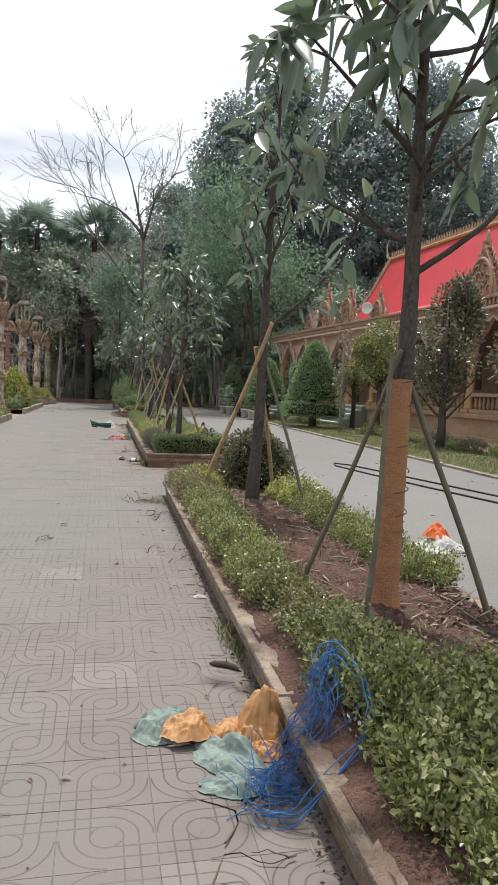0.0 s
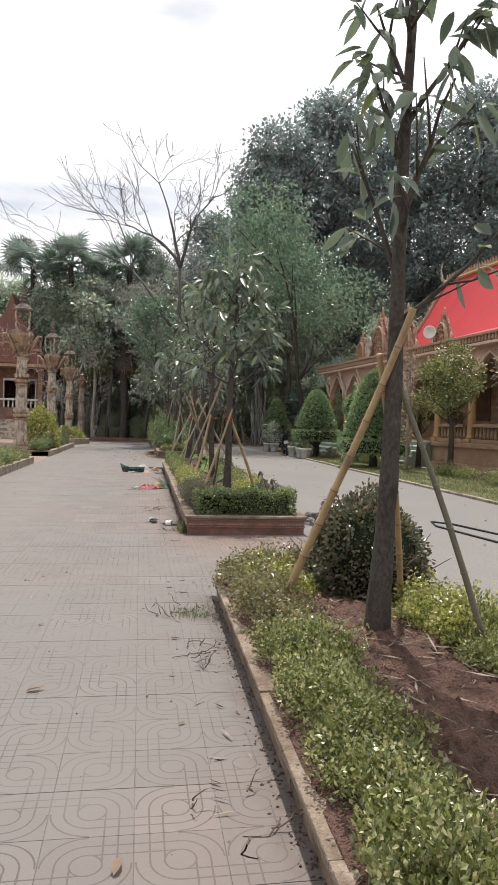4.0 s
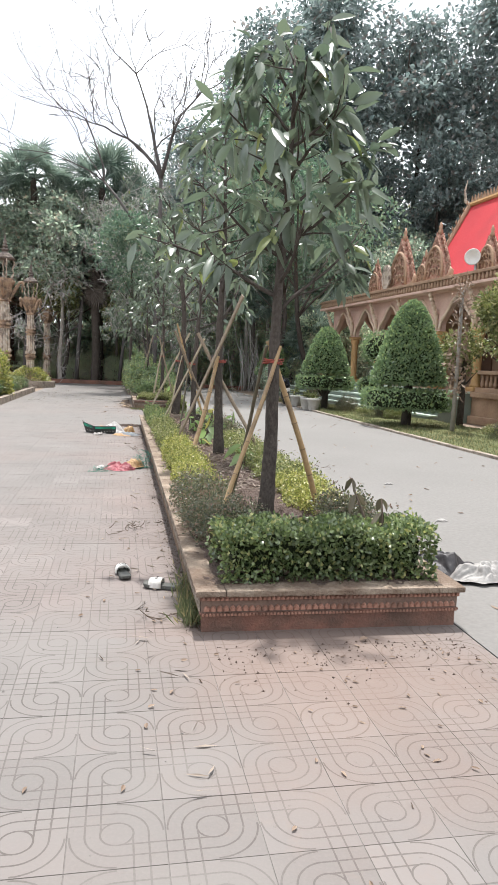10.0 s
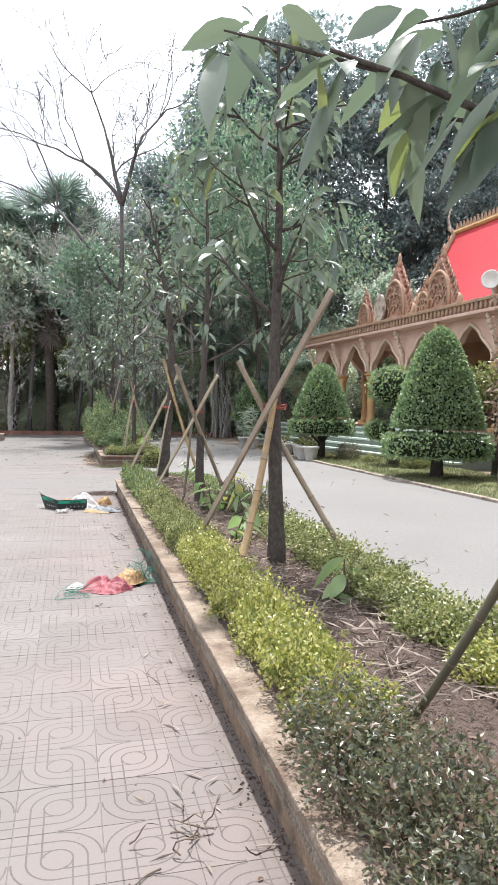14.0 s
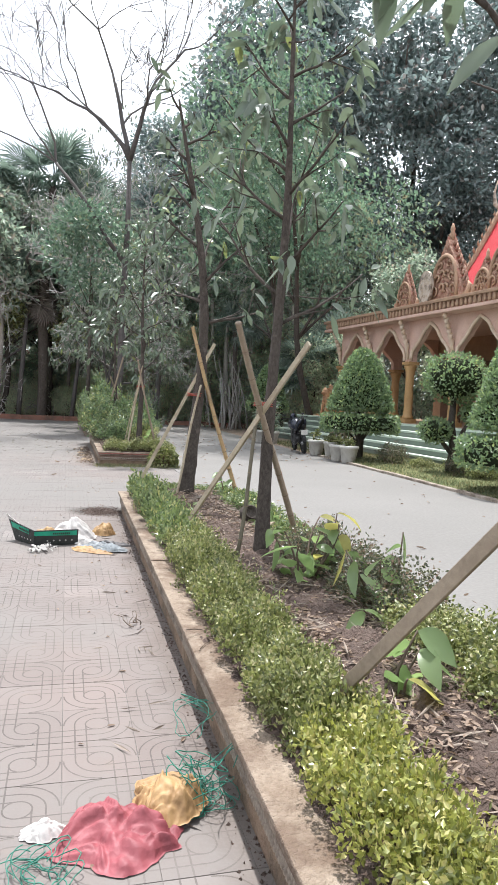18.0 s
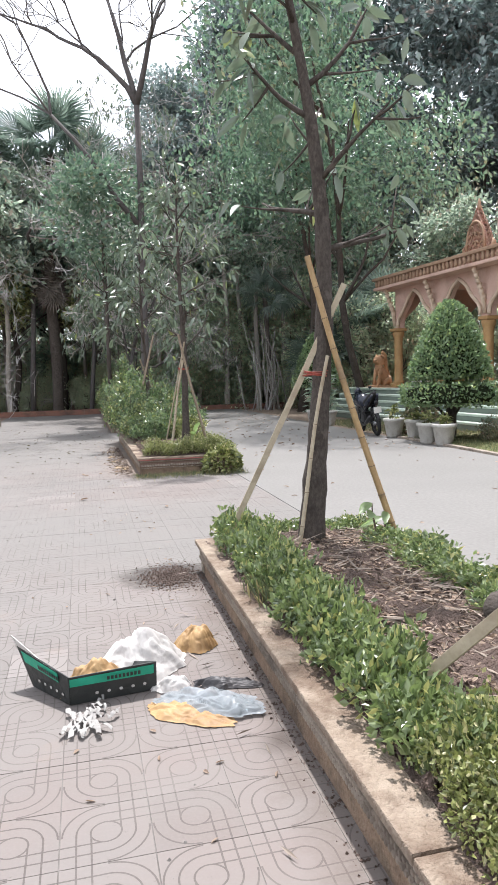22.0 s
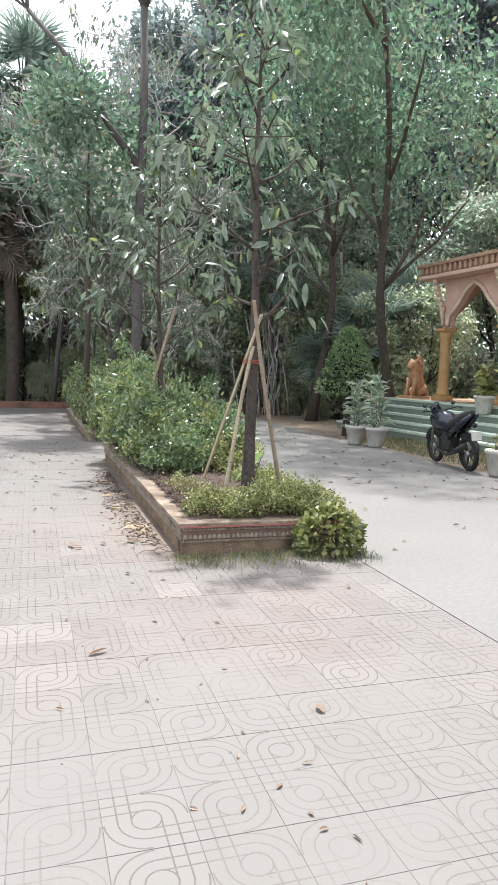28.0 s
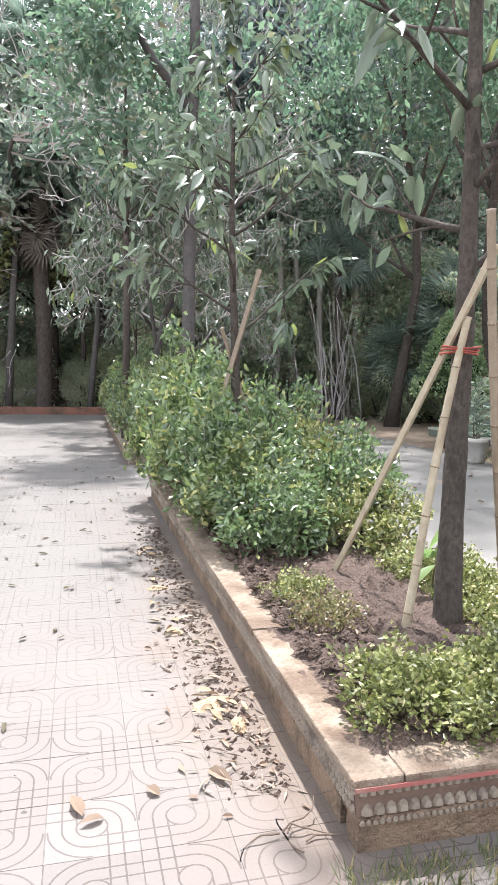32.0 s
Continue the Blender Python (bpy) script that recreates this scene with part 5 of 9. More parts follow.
part("inner_floor", one_box(-1.9, 1.9, 0.3, 4.3, 1.36, 1.44), M["temple_dark"], old)
for x_, w_ in ((-1.15, 0.9), (0.05, 1.0), (1.3, 0.9)):
    part("frame", one_box(x_ - w_ / 2, x_ - w_ / 2 + 0.09, -0.06, 0.0, 1.4, 4.0, 0.01), M["white_paint"], old, "white door post")
    part("frame", one_box(x_ + w_ / 2 - 0.09, x_ + w_ / 2, -0.06, 0.0, 1.4, 4.0, 0.01), M["white_paint"], old, "white door post")
    part("lintel", one_box(x_ - w_ / 2, x_ + w_ / 2, -0.07, 0.0, 3.85, 4.02, 0.01), M["white_paint"], old, "white door lintel")
for x_ in (-2.3, -1.25, 1.15, 2.15):
    bm = bmesh.new()
    box(bm, x_ - 0.22, x_ + 0.22, -1.2, -0.76, 1.4, 1.75, 0.03)
    box(bm, x_ - 0.15, x_ + 0.15, -1.13, -0.83, 1.75, 4.45, 0.03)
    box(bm, x_ - 0.2, x_ + 0.2, -1.18, -0.78, 3.0, 3.12, 0.02)
    box(bm, x_ - 0.26, x_ + 0.26, -1.24, -0.72, 4.45, 4.7, 0.04)
    part("column", bm, M["shrine_wall"], old, "weathered orange-red column")
for k in range(15):
    bm = bmesh.new()
    lathe(bm, [(0.05, 2.0), (0.065, 2.15), (0.035, 2.3), (0.055, 2.5)], 8, -1.95 + 0.29 * k, -0.9)
    part("baluster", bm, M["white_paint"], old, "", True)
part("balustrade_rail", one_box(-2.1, 2.2, -1.0, -0.8, 2.5, 2.62, 0.01), M["white_paint"], old)
part("balustrade_foot", one_box(-2.1, 2.2, -1.02, -0.78, 1.4, 2.0, 0.01), M["shrine_wall"], old)
for zt, wt, dt in ((4.7, 2.75, 1.5), (5.75, 2.2, 1.0), (6.8, 1.6, 0.5)):        # three hipped roofs, one above the other
    part("eave", one_box(-wt, wt, -dt - 0.05, 5.05 - (zt - 4.7) * 0.3, zt, zt + 0.22, 0.04), M["temple_stone"], old, "pale moulded eave")
    bm = bmesh.new()
    extrude(bm, [(-wt - 0.05, zt + 0.22), (wt + 0.05, zt + 0.22), (wt - 0.5, zt + 0.7), (wt - 0.85, zt + 1.1), (-wt + 0.85, zt + 1.1), (-wt + 0.5, zt + 0.7)], -dt, 4.9 - (zt - 4.7) * 0.3, "y")
    part("roof", bm, M["roof_shrine"], old, "faded red tiled roof tier")
bm = bmesh.new()
extrude(bm, [(-0.8, 7.9), (0.8, 7.9), (0.3, 8.8), (0.0, 9.8), (-0.3, 8.8)], 0.0, 4.0, "y")
part("roof_top", bm, M["roof_shrine"], old)
add_gable(old, pose(0, -1.5, 4.95, 0, 0, 90), 2.4, 1.9, 0.25, "roof_shrine")
# small carved gateway on the grass beyond the flower bed
gate = tagged(empty("carved_gateway", -9.3, 37.5, 0), "small weathered stone gateway with a carved crest", "gateway")
for x_ in (-0.75, 0.75):
    bm = bmesh.new()
    box(bm, x_ - 0.24, x_ + 0.24, -0.24, 0.24, -0.05, 0.4, 0.03)
    box(bm, x_ - 0.16, x_ + 0.16, -0.16, 0.16, 0.4, 2.0, 0.03)
    box(bm, x_ - 0.24, x_ + 0.24, -0.24, 0.24, 2.0, 2.25, 0.04)
    part("post", bm, M["grey_stone"], gate)
part("lintel", one_box(-1.1, 1.1, -0.22, 0.22, 2.25, 2.5, 0.03), M["grey_stone"], gate)
add_gable(gate, pose(0, 0, 2.5, 0, 0, 90), 2.0, 1.6, 0.25, "grey_stone")


# ---- carved stone lamp columns ----
def fluted(bm, r0, r1, z0, z1, flutes=12):
    """A straight shaft with hollow flutes."""
    n = flutes * 4
    rings = []
    for z, r in ((z0, r0), (z1, r1)):
        rings.append([bm.verts.new((r * (1 - 0.11 * (i % 4 in (1, 2, 3)) - 0.04 * (i % 4 == 2)) * math.cos(i * 2 * math.pi / n), r * (1 - 0.11 * (i % 4 in (1, 2, 3)) - 0.04 * (i % 4 == 2)) * math.sin(i * 2 * math.pi / n), z)) for i in range(n)])
    for i in range(n):
        bm.faces.new((rings[0][i], rings[0][(i + 1) % n], rings[1][(i + 1) % n], rings[1][i]))
    return bm


def lamp_column(x, y):
    th = tagged(empty("lamp_column", x, y, 0.08), "weathered stone lamp column with open lantern and dark spire", "lamp column", "lamp columns along the flower bed")
    bm = bmesh.new()
    box(bm, -0.36, 0.36, -0.36, 0.36, -0.1, 0.14, 0.02)
    box(bm, -0.31, 0.31, -0.31, 0.31, 0.14, 0.3, 0.03)
    part("plinth", bm, M["lamp_ring"], th)
    for z0, z1, r0, r1 in ((0.3, 1.32, 0.25, 0.24), (1.62, 2.58, 0.24, 0.225), (2.86, 3.62, 0.22, 0.21)):
        part("shaft", fluted(bmesh.new(), r0, r1, z0, z1), M["grey_stone"], th, "pale fluted shaft streaked with rust")
    for z, r in ((0.3, 0.3), (1.47, 0.31), (2.72, 0.29)):
        bm = bmesh.new()
        lathe(bm, [(r * 0.75, z - 0.17), (r * 0.9, z - 0.15), (r * 0.9, z - 0.11), (r * 0.78, z - 0.1), (r * 0.78, z - 0.06), (r, z - 0.05), (r * 1.06, z), (r, z + 0.05), (r * 0.78, z + 0.06), (r * 0.78, z + 0.1), (r * 0.9, z + 0.11), (r * 0.9, z + 0.15), (r * 0.7, z + 0.17)], 20)
        part("ring", bm, M["lamp_ring"], th, "dark rust-stained moulded ring")
        for k in range(10):                    # upright petals over the ring
            a = k * 2 * math.pi / 10
            bm = bmesh.new()
            tube(bm, [(r * 0.86 * math.cos(a), r * 0.86 * math.sin(a), z + 0.14), (r * 0.9 * math.cos(a), r * 0.9 * math.sin(a), z + 0.22), (r * 0.82 * math.cos(a), r * 0.82 * math.sin(a), z + 0.3)], [0.045, 0.04, 0.008], 5)
            part("petal", bm, M["grey_stone"], th)
    bm = bmesh.new()
    lathe(bm, [(0.2, 3.6), (0.28, 3.63), (0.28, 3.69), (0.22, 3.72), (0.25, 3.85), (0.34, 4.0), (0.36, 4.06), (0.31, 4.09), (0.36, 4.2), (0.46, 4.34), (0.47, 4.4), (0.42, 4.42), (0.42, 4.5), (0.1, 4.51)], 16)
    part("capital", bm, M["lamp_ring"], th, "flaring ochre carved capital")
    for k in range(4):
        a = k * math.pi / 2 + 0.3
        c_, s_ = math.cos(a), math.sin(a)
        bm = bmesh.new()                       # leaf-shaped bracket with its tip curling down
        prof = [(0.22, 3.68, 0.05), (0.36, 3.9, 0.075), (0.52, 4.15, 0.08), (0.68, 4.36, 0.07), (0.8, 4.38, 0.055), (0.84, 4.26, 0.04), (0.77, 4.19, 0.03), (0.73, 4.26, 0.02)]
        tube(bm, [(q * c_, q * s_, z) for q, z, _ in prof], [w for _, _, w in prof], 7)
        part("bracket", bm, M["lamp_ring"], th, "", True)
        bm = bmesh.new()                       # small drop below the curl
        lathe(bm, [(0.01, 3.96), (0.05, 4.03), (0.03, 4.1), (0.055, 4.14), (0.02, 4.2)], 8, 0.79 * c_, 0.79 * s_)
        part("drop", bm, M["lamp_ring"], th, "", True)
        a += 0.45
        c_, s_ = math.cos(a), math.sin(a)
        bm = bmesh.new()                       # scrolled lantern post
        prof = [(0.3, 4.5, 0.045), (0.33, 4.6, 0.05), (0.4, 4.74, 0.03), (0.33, 4.88, 0.03), (0.4, 5.02, 0.045), (0.42, 5.12, 0.03), (0.34, 5.28, 0.03)]
        tube(bm, [(q * c_, q * s_, z) for q, z, _ in prof], [w for _, _, w in prof], 7)
        part("lantern_post", bm, M["grey_stone"], th, "pale scrolled lantern post", True)
    bm = bmesh.new()
    lathe(bm, [(0.03, 5.0), (0.06, 5.08), (0.03, 5.16), (0.02, 5.26)], 8)
    part("lantern_drop", bm, M["lamp_spire"], th, "", True)
    bm = bmesh.new()
    lathe(bm, [(0.1, 5.24), (0.42, 5.25), (0.43, 5.31), (0.36, 5.33), (0.3, 5.42), (0.16, 5.5), (0.1, 5.56), (0.17, 5.6), (0.17, 5.64), (0.09, 5.68), (0.14, 5.73), (0.14, 5.76), (0.07, 5.8), (0.1, 5.85), (0.06, 5.92), (0.075, 5.97), (0.035, 6.04), (0.045, 6.09), (0.02, 6.16), (0.008, 6.5)], 14)
    part("spire", bm, M["lamp_spire"], th, "dark weathered stone spire")
    return th


lc = lamp_column(-3.75, 18.4)
for y_ in (27.3, 35.2, 43.0, 51.0):
    copy_thing(lc, pose(-3.75, y_, 0.08, 0, 0, y_ * 7)).scale = (0.8, 0.8, 0.93)
lc.scale = (0.8, 0.8, 0.93)


# ---- woods behind ----
def crown_mesh(name, seed, h, r, leaves, size, base=0.28, lobes=26, flat=0.8):
    """A broad uneven crown: lobes of leaves round a hidden branch frame, with gaps between."""
    rr = np.random.default_rng(seed)
    pos, ax = [], []
    for k in range(lobes):
        s = rr.uniform(0, 1) ** 0.8
        z = h * (base + (1 - base) * s * 0.93)
        rad = r * (1.0 - 0.72 * max(0.0, (s - 0.35) / 0.65) ** 1.4) * (0.55 + 0.45 * min(1, s * 3))
        a = rr.uniform(0, 2 * math.pi)
        d = rad * rr.uniform(0.25, 0.9)
        c = np.array([d * math.cos(a), d * math.sin(a), z])
        lr = r * rr.uniform(0.22, 0.42)
        n = int(leaves / lobes)
        u = sphere_points(rr, n)
        p = c + u * lr * (rr.uniform(0.35, 1.0, n) ** 0.5)[:, None] * np.array([1, 1, flat]) * (1 + 0.1 * rr.normal(size=(n, 1)))
        pos.append(p)
        ax.append(u * 0.6 + rr.normal(size=(n, 3)) * 0.6 + np.array([0, 0, -0.35]))
    v, f = small_leaf_arrays(rr, np.concatenate(pos), np.concatenate(ax), size, size * 0.5)
    return mesh_np(name, v, f)


def trunk_mesh(name, seed, h, r, limbs=7, spread=3.0):
    rr = np.random.default_rng(seed)
    bm = bmesh.new()
    pts = [Vector((0.25 * math.sin(i * 0.9 + seed), 0.25 * math.cos(i * 0.7 + seed) - 0.25, h * 0.85 * i / 8 - 0.1)) for i in range(9)]
    tube(bm, pts, [r * (1.4 if i == 0 else 1 - 0.8 * i / 8) for i in range(9)], 10)
    for k in range(limbs):
        i = 3 + k % 5
        a = k * 2.4
        limb(bm, pts[i], (math.cos(a), math.sin(a), 0.8), spread * rr.uniform(0.7, 1.2), r * 0.4, rr, 0.4)
    return mesh_of(bm, name, True)


def wood_tree(crown, trunk, mats, label, name="forest_tree"):
    th = tagged(empty(name, 0, 0, 0), label, "tree", "trees of the wood behind")
    part("trunk", trunk, mats[0], th)
    part("crown", crown, mats[1], th)
    return th


fa = wood_tree(crown_mesh("crown_a", 1, 20, 5.2, 13500, 0.34, 0.3, 42), trunk_mesh("trunk_a", 1, 20, 0.3), (M["bark"], M["leaf_forest"]), "tall dark broadleaved tree in the dense wood")
fb = wood_tree(crown_mesh("crown_b", 2, 20, 4.4, 12000, 0.33, 0.26, 38), trunk_mesh("trunk_b", 2, 20, 0.26), (M["bark"], M["leaf_forest"]), "tall dark broadleaved tree in the dense wood")
fc = wood_tree(crown_mesh("crown_c", 3, 11, 3.6, 9000, 0.27, 0.14, 30), trunk_mesh("trunk_c", 3, 11, 0.17), (M["bark"], M["leaf_far"]), "mid-height tree at the edge of the wood")
fd = wood_tree(crown_mesh("crown_d", 4, 5.5, 2.6, 8500, 0.2, 0.0, 26), trunk_mesh("trunk_d", 4, 5.5, 0.09, 6, 1.5), (M["bark"], M["leaf_under"]), "dense green undergrowth tree at the wood edge")


def place(src, x, y, h, native, turn=0.0, wide=1.0):
    k = h / native
    if src.get("placed"):
        ob = copy_thing(src, pose(x, y, 0.03, 0, 0, turn))
    else:
        src["placed"] = 1
        ob = src
        ob.matrix_basis = pose(x, y, 0.03, 0, 0, turn)
    ob.scale = (k * wide, k * wide, k)
    return ob


for i, (x, y, h) in enumerate([(8.6, 55.5, 20.5), (5.6, 56.5, 17.5), (10.6, 54.5, 24.5), (4.2, 58.0, 14.5), (20.5, 50.5, 16.5), (16.5, 52.5, 15.5), (24.5, 48.5, 17.0), (15.5, 57, 28), (20.5, 55, 26.5), (25.5, 53, 27.5), (31, 58, 27), (36, 52, 25),
                               (30, 43, 23), (32, 33, 22), (34, 23, 20), (36, 12, 20), (42, 44, 24)]):
    place(fa if i % 2 else fb, x, y, h, 20, i * 47, 1.0)
for i, (x, y, h) in enumerate([(-17, 58, 13), (4.2, 54, 11.5), (-22, 55, 12), (6.5, 52.6, 9.0), (13.5, 51.5, 10), (18, 50.5, 11), (-27, 60, 13), (-21, 66, 13), (16.5, 46.5, 9), (8.5, 58, 12), (-13.5, 57, 12), (5.5, 60, 12), (-7.0, 60.5, 12), (-3.2, 62.5, 12.5), (0.8, 62.0, 12), (-1.2, 58.6, 11.5), (-5.2, 57.4, 10.5), (2.8, 58.4, 11), (-12, 83, 14), (-5, 85, 15), (2.5, 83, 14), (9, 79, 14), (-19, 82, 14)]):
    place(fc, x, y, h, 11, i * 61, 1.05)
for i, (x, y, h) in enumerate([(-14.5, 52.5, 4.5), (-19, 53, 5), (2.6, 53.0, 4.5), (5.0, 51.6, 4.0), (9.9, 51.2, 5.0), (12.2, 48.5, 5.5), (14.8, 48, 6), (11.2, 45.4, 4.2), (7.4, 53.5, 6), (10.4, 53.5, 7), (18, 45.5, 6.5),
                               (3.6, 51.4, 2.8), (6.4, 51.0, 2.6), (8.0, 52.4, 3.2), (-11.9, 53.5, 3.5), (11.6, 50.2, 3.0), (-5.2, 52.0, 1.8), (5.6, 54.6, 4.4), (10.0, 50.6, 2.2), (5.2, 51.0, 2.0), (6.6, 51.2, 2.3),
                               (7.6, 51.2, 2.5), (9.6, 48.6, 2.5), (10.1, 46.9, 2.8), (11.2, 47.8, 3.2), (-9.0, 66, 2.6), (-4.0, 62, 1.9), (1.5, 60, 2.6), (-1.2, 58, 1.6), (-6.5, 59, 2.7), (0.6, 57, 2.6), (-2.6, 64, 2.8), (-9.0, 57, 3.4), (-7.6, 61, 3.4), (-5.4, 62, 3.4), (-3.4, 60, 2.8), (-1.6, 63, 3.4), (0.2, 61, 3.2), (-11, 59, 4.0), (2.4, 57.5, 3.4)]):
    place(fd, x, y, h, 5.5, i * 53, 1.0)
fe = wood_tree(crown_mesh("crown_e", 6, 9, 2.9, 9500, 0.24, 0.42, 34), trunk_mesh("trunk_e", 6, 9, 0.12, 7, 2.0), (M["bark"], M["leaf_far"]), "leafy mid-height tree in front of the palms")
for i, (x, y, h) in enumerate([(-2.9, 52.0, 11.4), (0.7, 52.4, 11.6), (-5.0, 53.2, 11.2), (-4.6, 55.5, 12.0), (-0.6, 55.5, 12.2), (2.9, 51.4, 9.4), (-9.6, 58.5, 12.4), (-12.8, 53.5, 10.5), (4.6, 53.0, 10.5), (6.0, 55.5, 12.0), (-15.5, 53.0, 10.0), (8.6, 52.2, 8.5), (11.6, 52.6, 9.5), (14.6, 53.5, 10.5)]):
    place(fe, x, y, h, 9, i * 71, 1.0)
for i, (x, y, h) in enumerate([(2.6, 50.3, 3.4), (3.6, 50.8, 4.4), (4.5, 50.5, 3.8), (5.6, 51.0, 5.0), (6.8, 50.9, 4.6), (7.8, 51.4, 5.6), (9.0, 51.0, 5.2), (10.3, 50.6, 5.8), (11.6, 49.6, 5.0), (12.6, 47.4, 5.0), (12.9, 45.0, 4.6),
                               (-4.9, 51.6, 1.6), (-11.9, 51.6, 3.2), (-13.2, 52.0, 4.5), (-3.6, 51.4, 1.5), (-2.2, 51.2, 1.3), (-1.6, 51.6, 1.6), (0.2, 51.0, 1.6), (1.2, 51.2, 2.2), (-3.0, 53.0, 2.6), (-1.0, 53.4, 2.4), (1.0, 53.2, 2.8), (-4.4, 54.0, 2.8)]):
    place(fd, x, y, h, 5.5, i * 67, 1.0)
# a lighter feathery tree over the drive
fl = wood_tree(crown_mesh("crown_l", 8, 13, 4.6, 9500, 0.2, 0.5, 26), trunk_mesh("trunk_l", 8, 13, 0.16), (M["bark"], M["leaf_light"]), "light green feathery tree beside the drive")
lean_crown, lean_trunk = crown_mesh("crown_o", 9, 12.5, 4.8, 10500, 0.2, 0.5, 28), trunk_mesh("trunk_o", 9, 12.5, 0.16)
for me_ in (lean_crown, lean_trunk):           # the tree leans out over the drive
    for v_ in me_.vertices:
        k_ = max(0.0, v_.co.z) / 8.0
        v_.co.x -= 2.6 * k_
        v_.co.y -= 3.6 * k_
fo = wood_tree(lean_crown, lean_trunk, (M["bark"], M["leaf_light"]), "green tree leaning out over the drive")
place(fo, 10.5, 43.4, 12.5, 12.5, 0, 1.0)
place(fl, 8.9, 45.2, 13.0, 13, 140, 1.05)
for th_ in ((8.9, 52.8, 9.5),):
    place(fl, *th_, 13, th_[0] * 40, 0.5)

# pale slender trunks at the wood edge
bm = bmesh.new()
tube(bm, [(0.05 * math.sin(i * 0.13), 0.04 * math.cos(i * 0.09), -0.1 + 0.11 * i) for i in range(60)], [(0.16 if i < 2 else 0.135 - 0.001 * i) * (1.1 if i % 3 == 0 else 0.96) for i in range(60)], 10)
slim = tagged(part("slender_trunk", bm, M["bark_pale"], None, "", True), "pale slender tree trunk at the wood edge", "tree trunk", "slender trunks")
slim.matrix_basis = pose(8.07, 49.6, 0)
for x, y in ((8.75, 50.1), (6.7, 49.9), (10.2, 50.2), (5.4, 50.4), (11.4, 49.2), (3.6, 50.0), (-2.87, 50.0), (9.4, 49.6), (7.4, 50.3), (4.5, 50.2)):
    copy_thing(slim, pose(x, y, 0, 0, 0, x * 70))


# ---- palms ----
def fan_mesh(seed):
    """A fan leaf with split segments at the end of its stalk, along +x."""
    rr = np.random.default_rng(seed)
    bm = bmesh.new()
    tube(bm, [(0, 0, 0), (0.6, 0, 0.08), (1.2, 0, 0.05)], [0.035, 0.028, 0.02], 5)
    c = Vector((1.2, 0, 0.05))
    for k in range(24):
        a = math.radians(-125 + 250 * k / 23)
        ln = 1.15 * rr.uniform(0.8, 1.08)
        d = Vector((math.cos(a), math.sin(a), 0))
        s = Vector((-d.y, d.x, 0))
        m = c + d * ln * 0.6 + Vector((0, 0, 0.06))
        tip = c + d * ln + Vector((0, 0, -0.15 * rr.uniform(0.3, 1.6)))
        v = [bm.verts.new(p) for p in (c, m + s * 0.05, tip, m - s * 0.05, m + Vector((0, 0, -0.03)))]
        bm.faces.new((v[0], v[4], v[1]))
        bm.faces.new((v[1], v[4], v[2]))
        bm.faces.new((v[0], v[3], v[4]))
        bm.faces.new((v[3], v[2], v[4]))
    return mesh_of(bm, "frond")


FAN = fan_mesh(5)
FAN.materials.append(M["palm"])
FAN_DRY = FAN.copy()
FAN_DRY.materials.clear()
FAN_DRY.materials.append(M["frond_dry"])


def fan_palm(x, y, h, fronds=26, size=1.0, skirt=4, r=0.17, dead=FAN_DRY, drop=0.3):
    th = tagged(empty("fan_palm", x, y, 0), "tall fan palm with a rough dark trunk", "palm", "fan palms behind the path")
    bm = bmesh.new()
    n = int(h / 0.35)
    tube(bm, [(0.05 * math.sin(i * 0.3), 0, h * i / n - 0.1) for i in range(n + 1)], [r * (1.25 if i == 0 else 1.0 + 0.06 * (i % 2)) for i in range(n + 1)], 10)
    part("trunk", bm, M["bark"], th, "", True)
    rr = np.random.default_rng(int(x * 10 + 500))
    for k in range(fronds):
        o = part("frond", FAN, None, th)
        o.matrix_basis = pose(0, 0, h - 0.15, 0, rr.uniform(-78, 30), k * 137.5) @ pose(0, 0, 0, rr.uniform(-75, 75), 0, 0) @ Matrix.Scale(size * rr.uniform(0.75, 1.05), 4)
    for k in range(skirt):
        o = part("dead_frond", dead, None, th, "hanging dry frond")
        o.matrix_basis = pose(0, 0, h - 0.3 - drop * (k % 4), 0, rr.uniform(66, 84), k * 360 / skirt) @ Matrix.Scale(size * 0.8, 4)
    return th


fan_palm(-0.75, 53.0, 12.1, 28, 1.35, 3, 0.2)
fan_palm(1.15, 53.6, 11.2, 26, 1.3, 3, 0.2)
fan_palm(-4.8, 53.0, 12.3, 28, 1.35)
fan_palm(-7.6, 54.5, 12.2, 26, 1.35)
fan_palm(-0.93, 50.3, 7.2, 22, 0.95, 9, 0.23)
fan_palm(12.3, 46.2, 4.0, 26, 1.0, 0, 0.1)
fan_palm(11.0, 45.6, 2.9, 26, 1.0, 0, 0.1)
fan_palm(10.2, 46.6, 2.0, 22, 0.9, 0, 0.1)
fan_palm(8.2, 48.3, 5.0, 20, 0.8, 0, 0.1)
# pale hanging stems and air roots round it
th = tagged(empty("pale_stems", 8.15, 48.0, 0), "cluster of pale dry stems at the wood edge", "plant stems")
rr = np.random.default_rng(66)
for k in range(24):
    bm = bmesh.new()
    x_, y_ = rr.normal() * 0.38, rr.normal() * 0.3
    limb(bm, (x_, y_, -0.1), (rr.normal() * 0.1, rr.normal() * 0.1, 1.0), rr.uniform(2.0, 4.4), 0.028, rr, 0.35, 7, 0.012)
    part("stem", bm, M["twig_grey"] if k % 3 else M["bark_pale"], th, "", True)


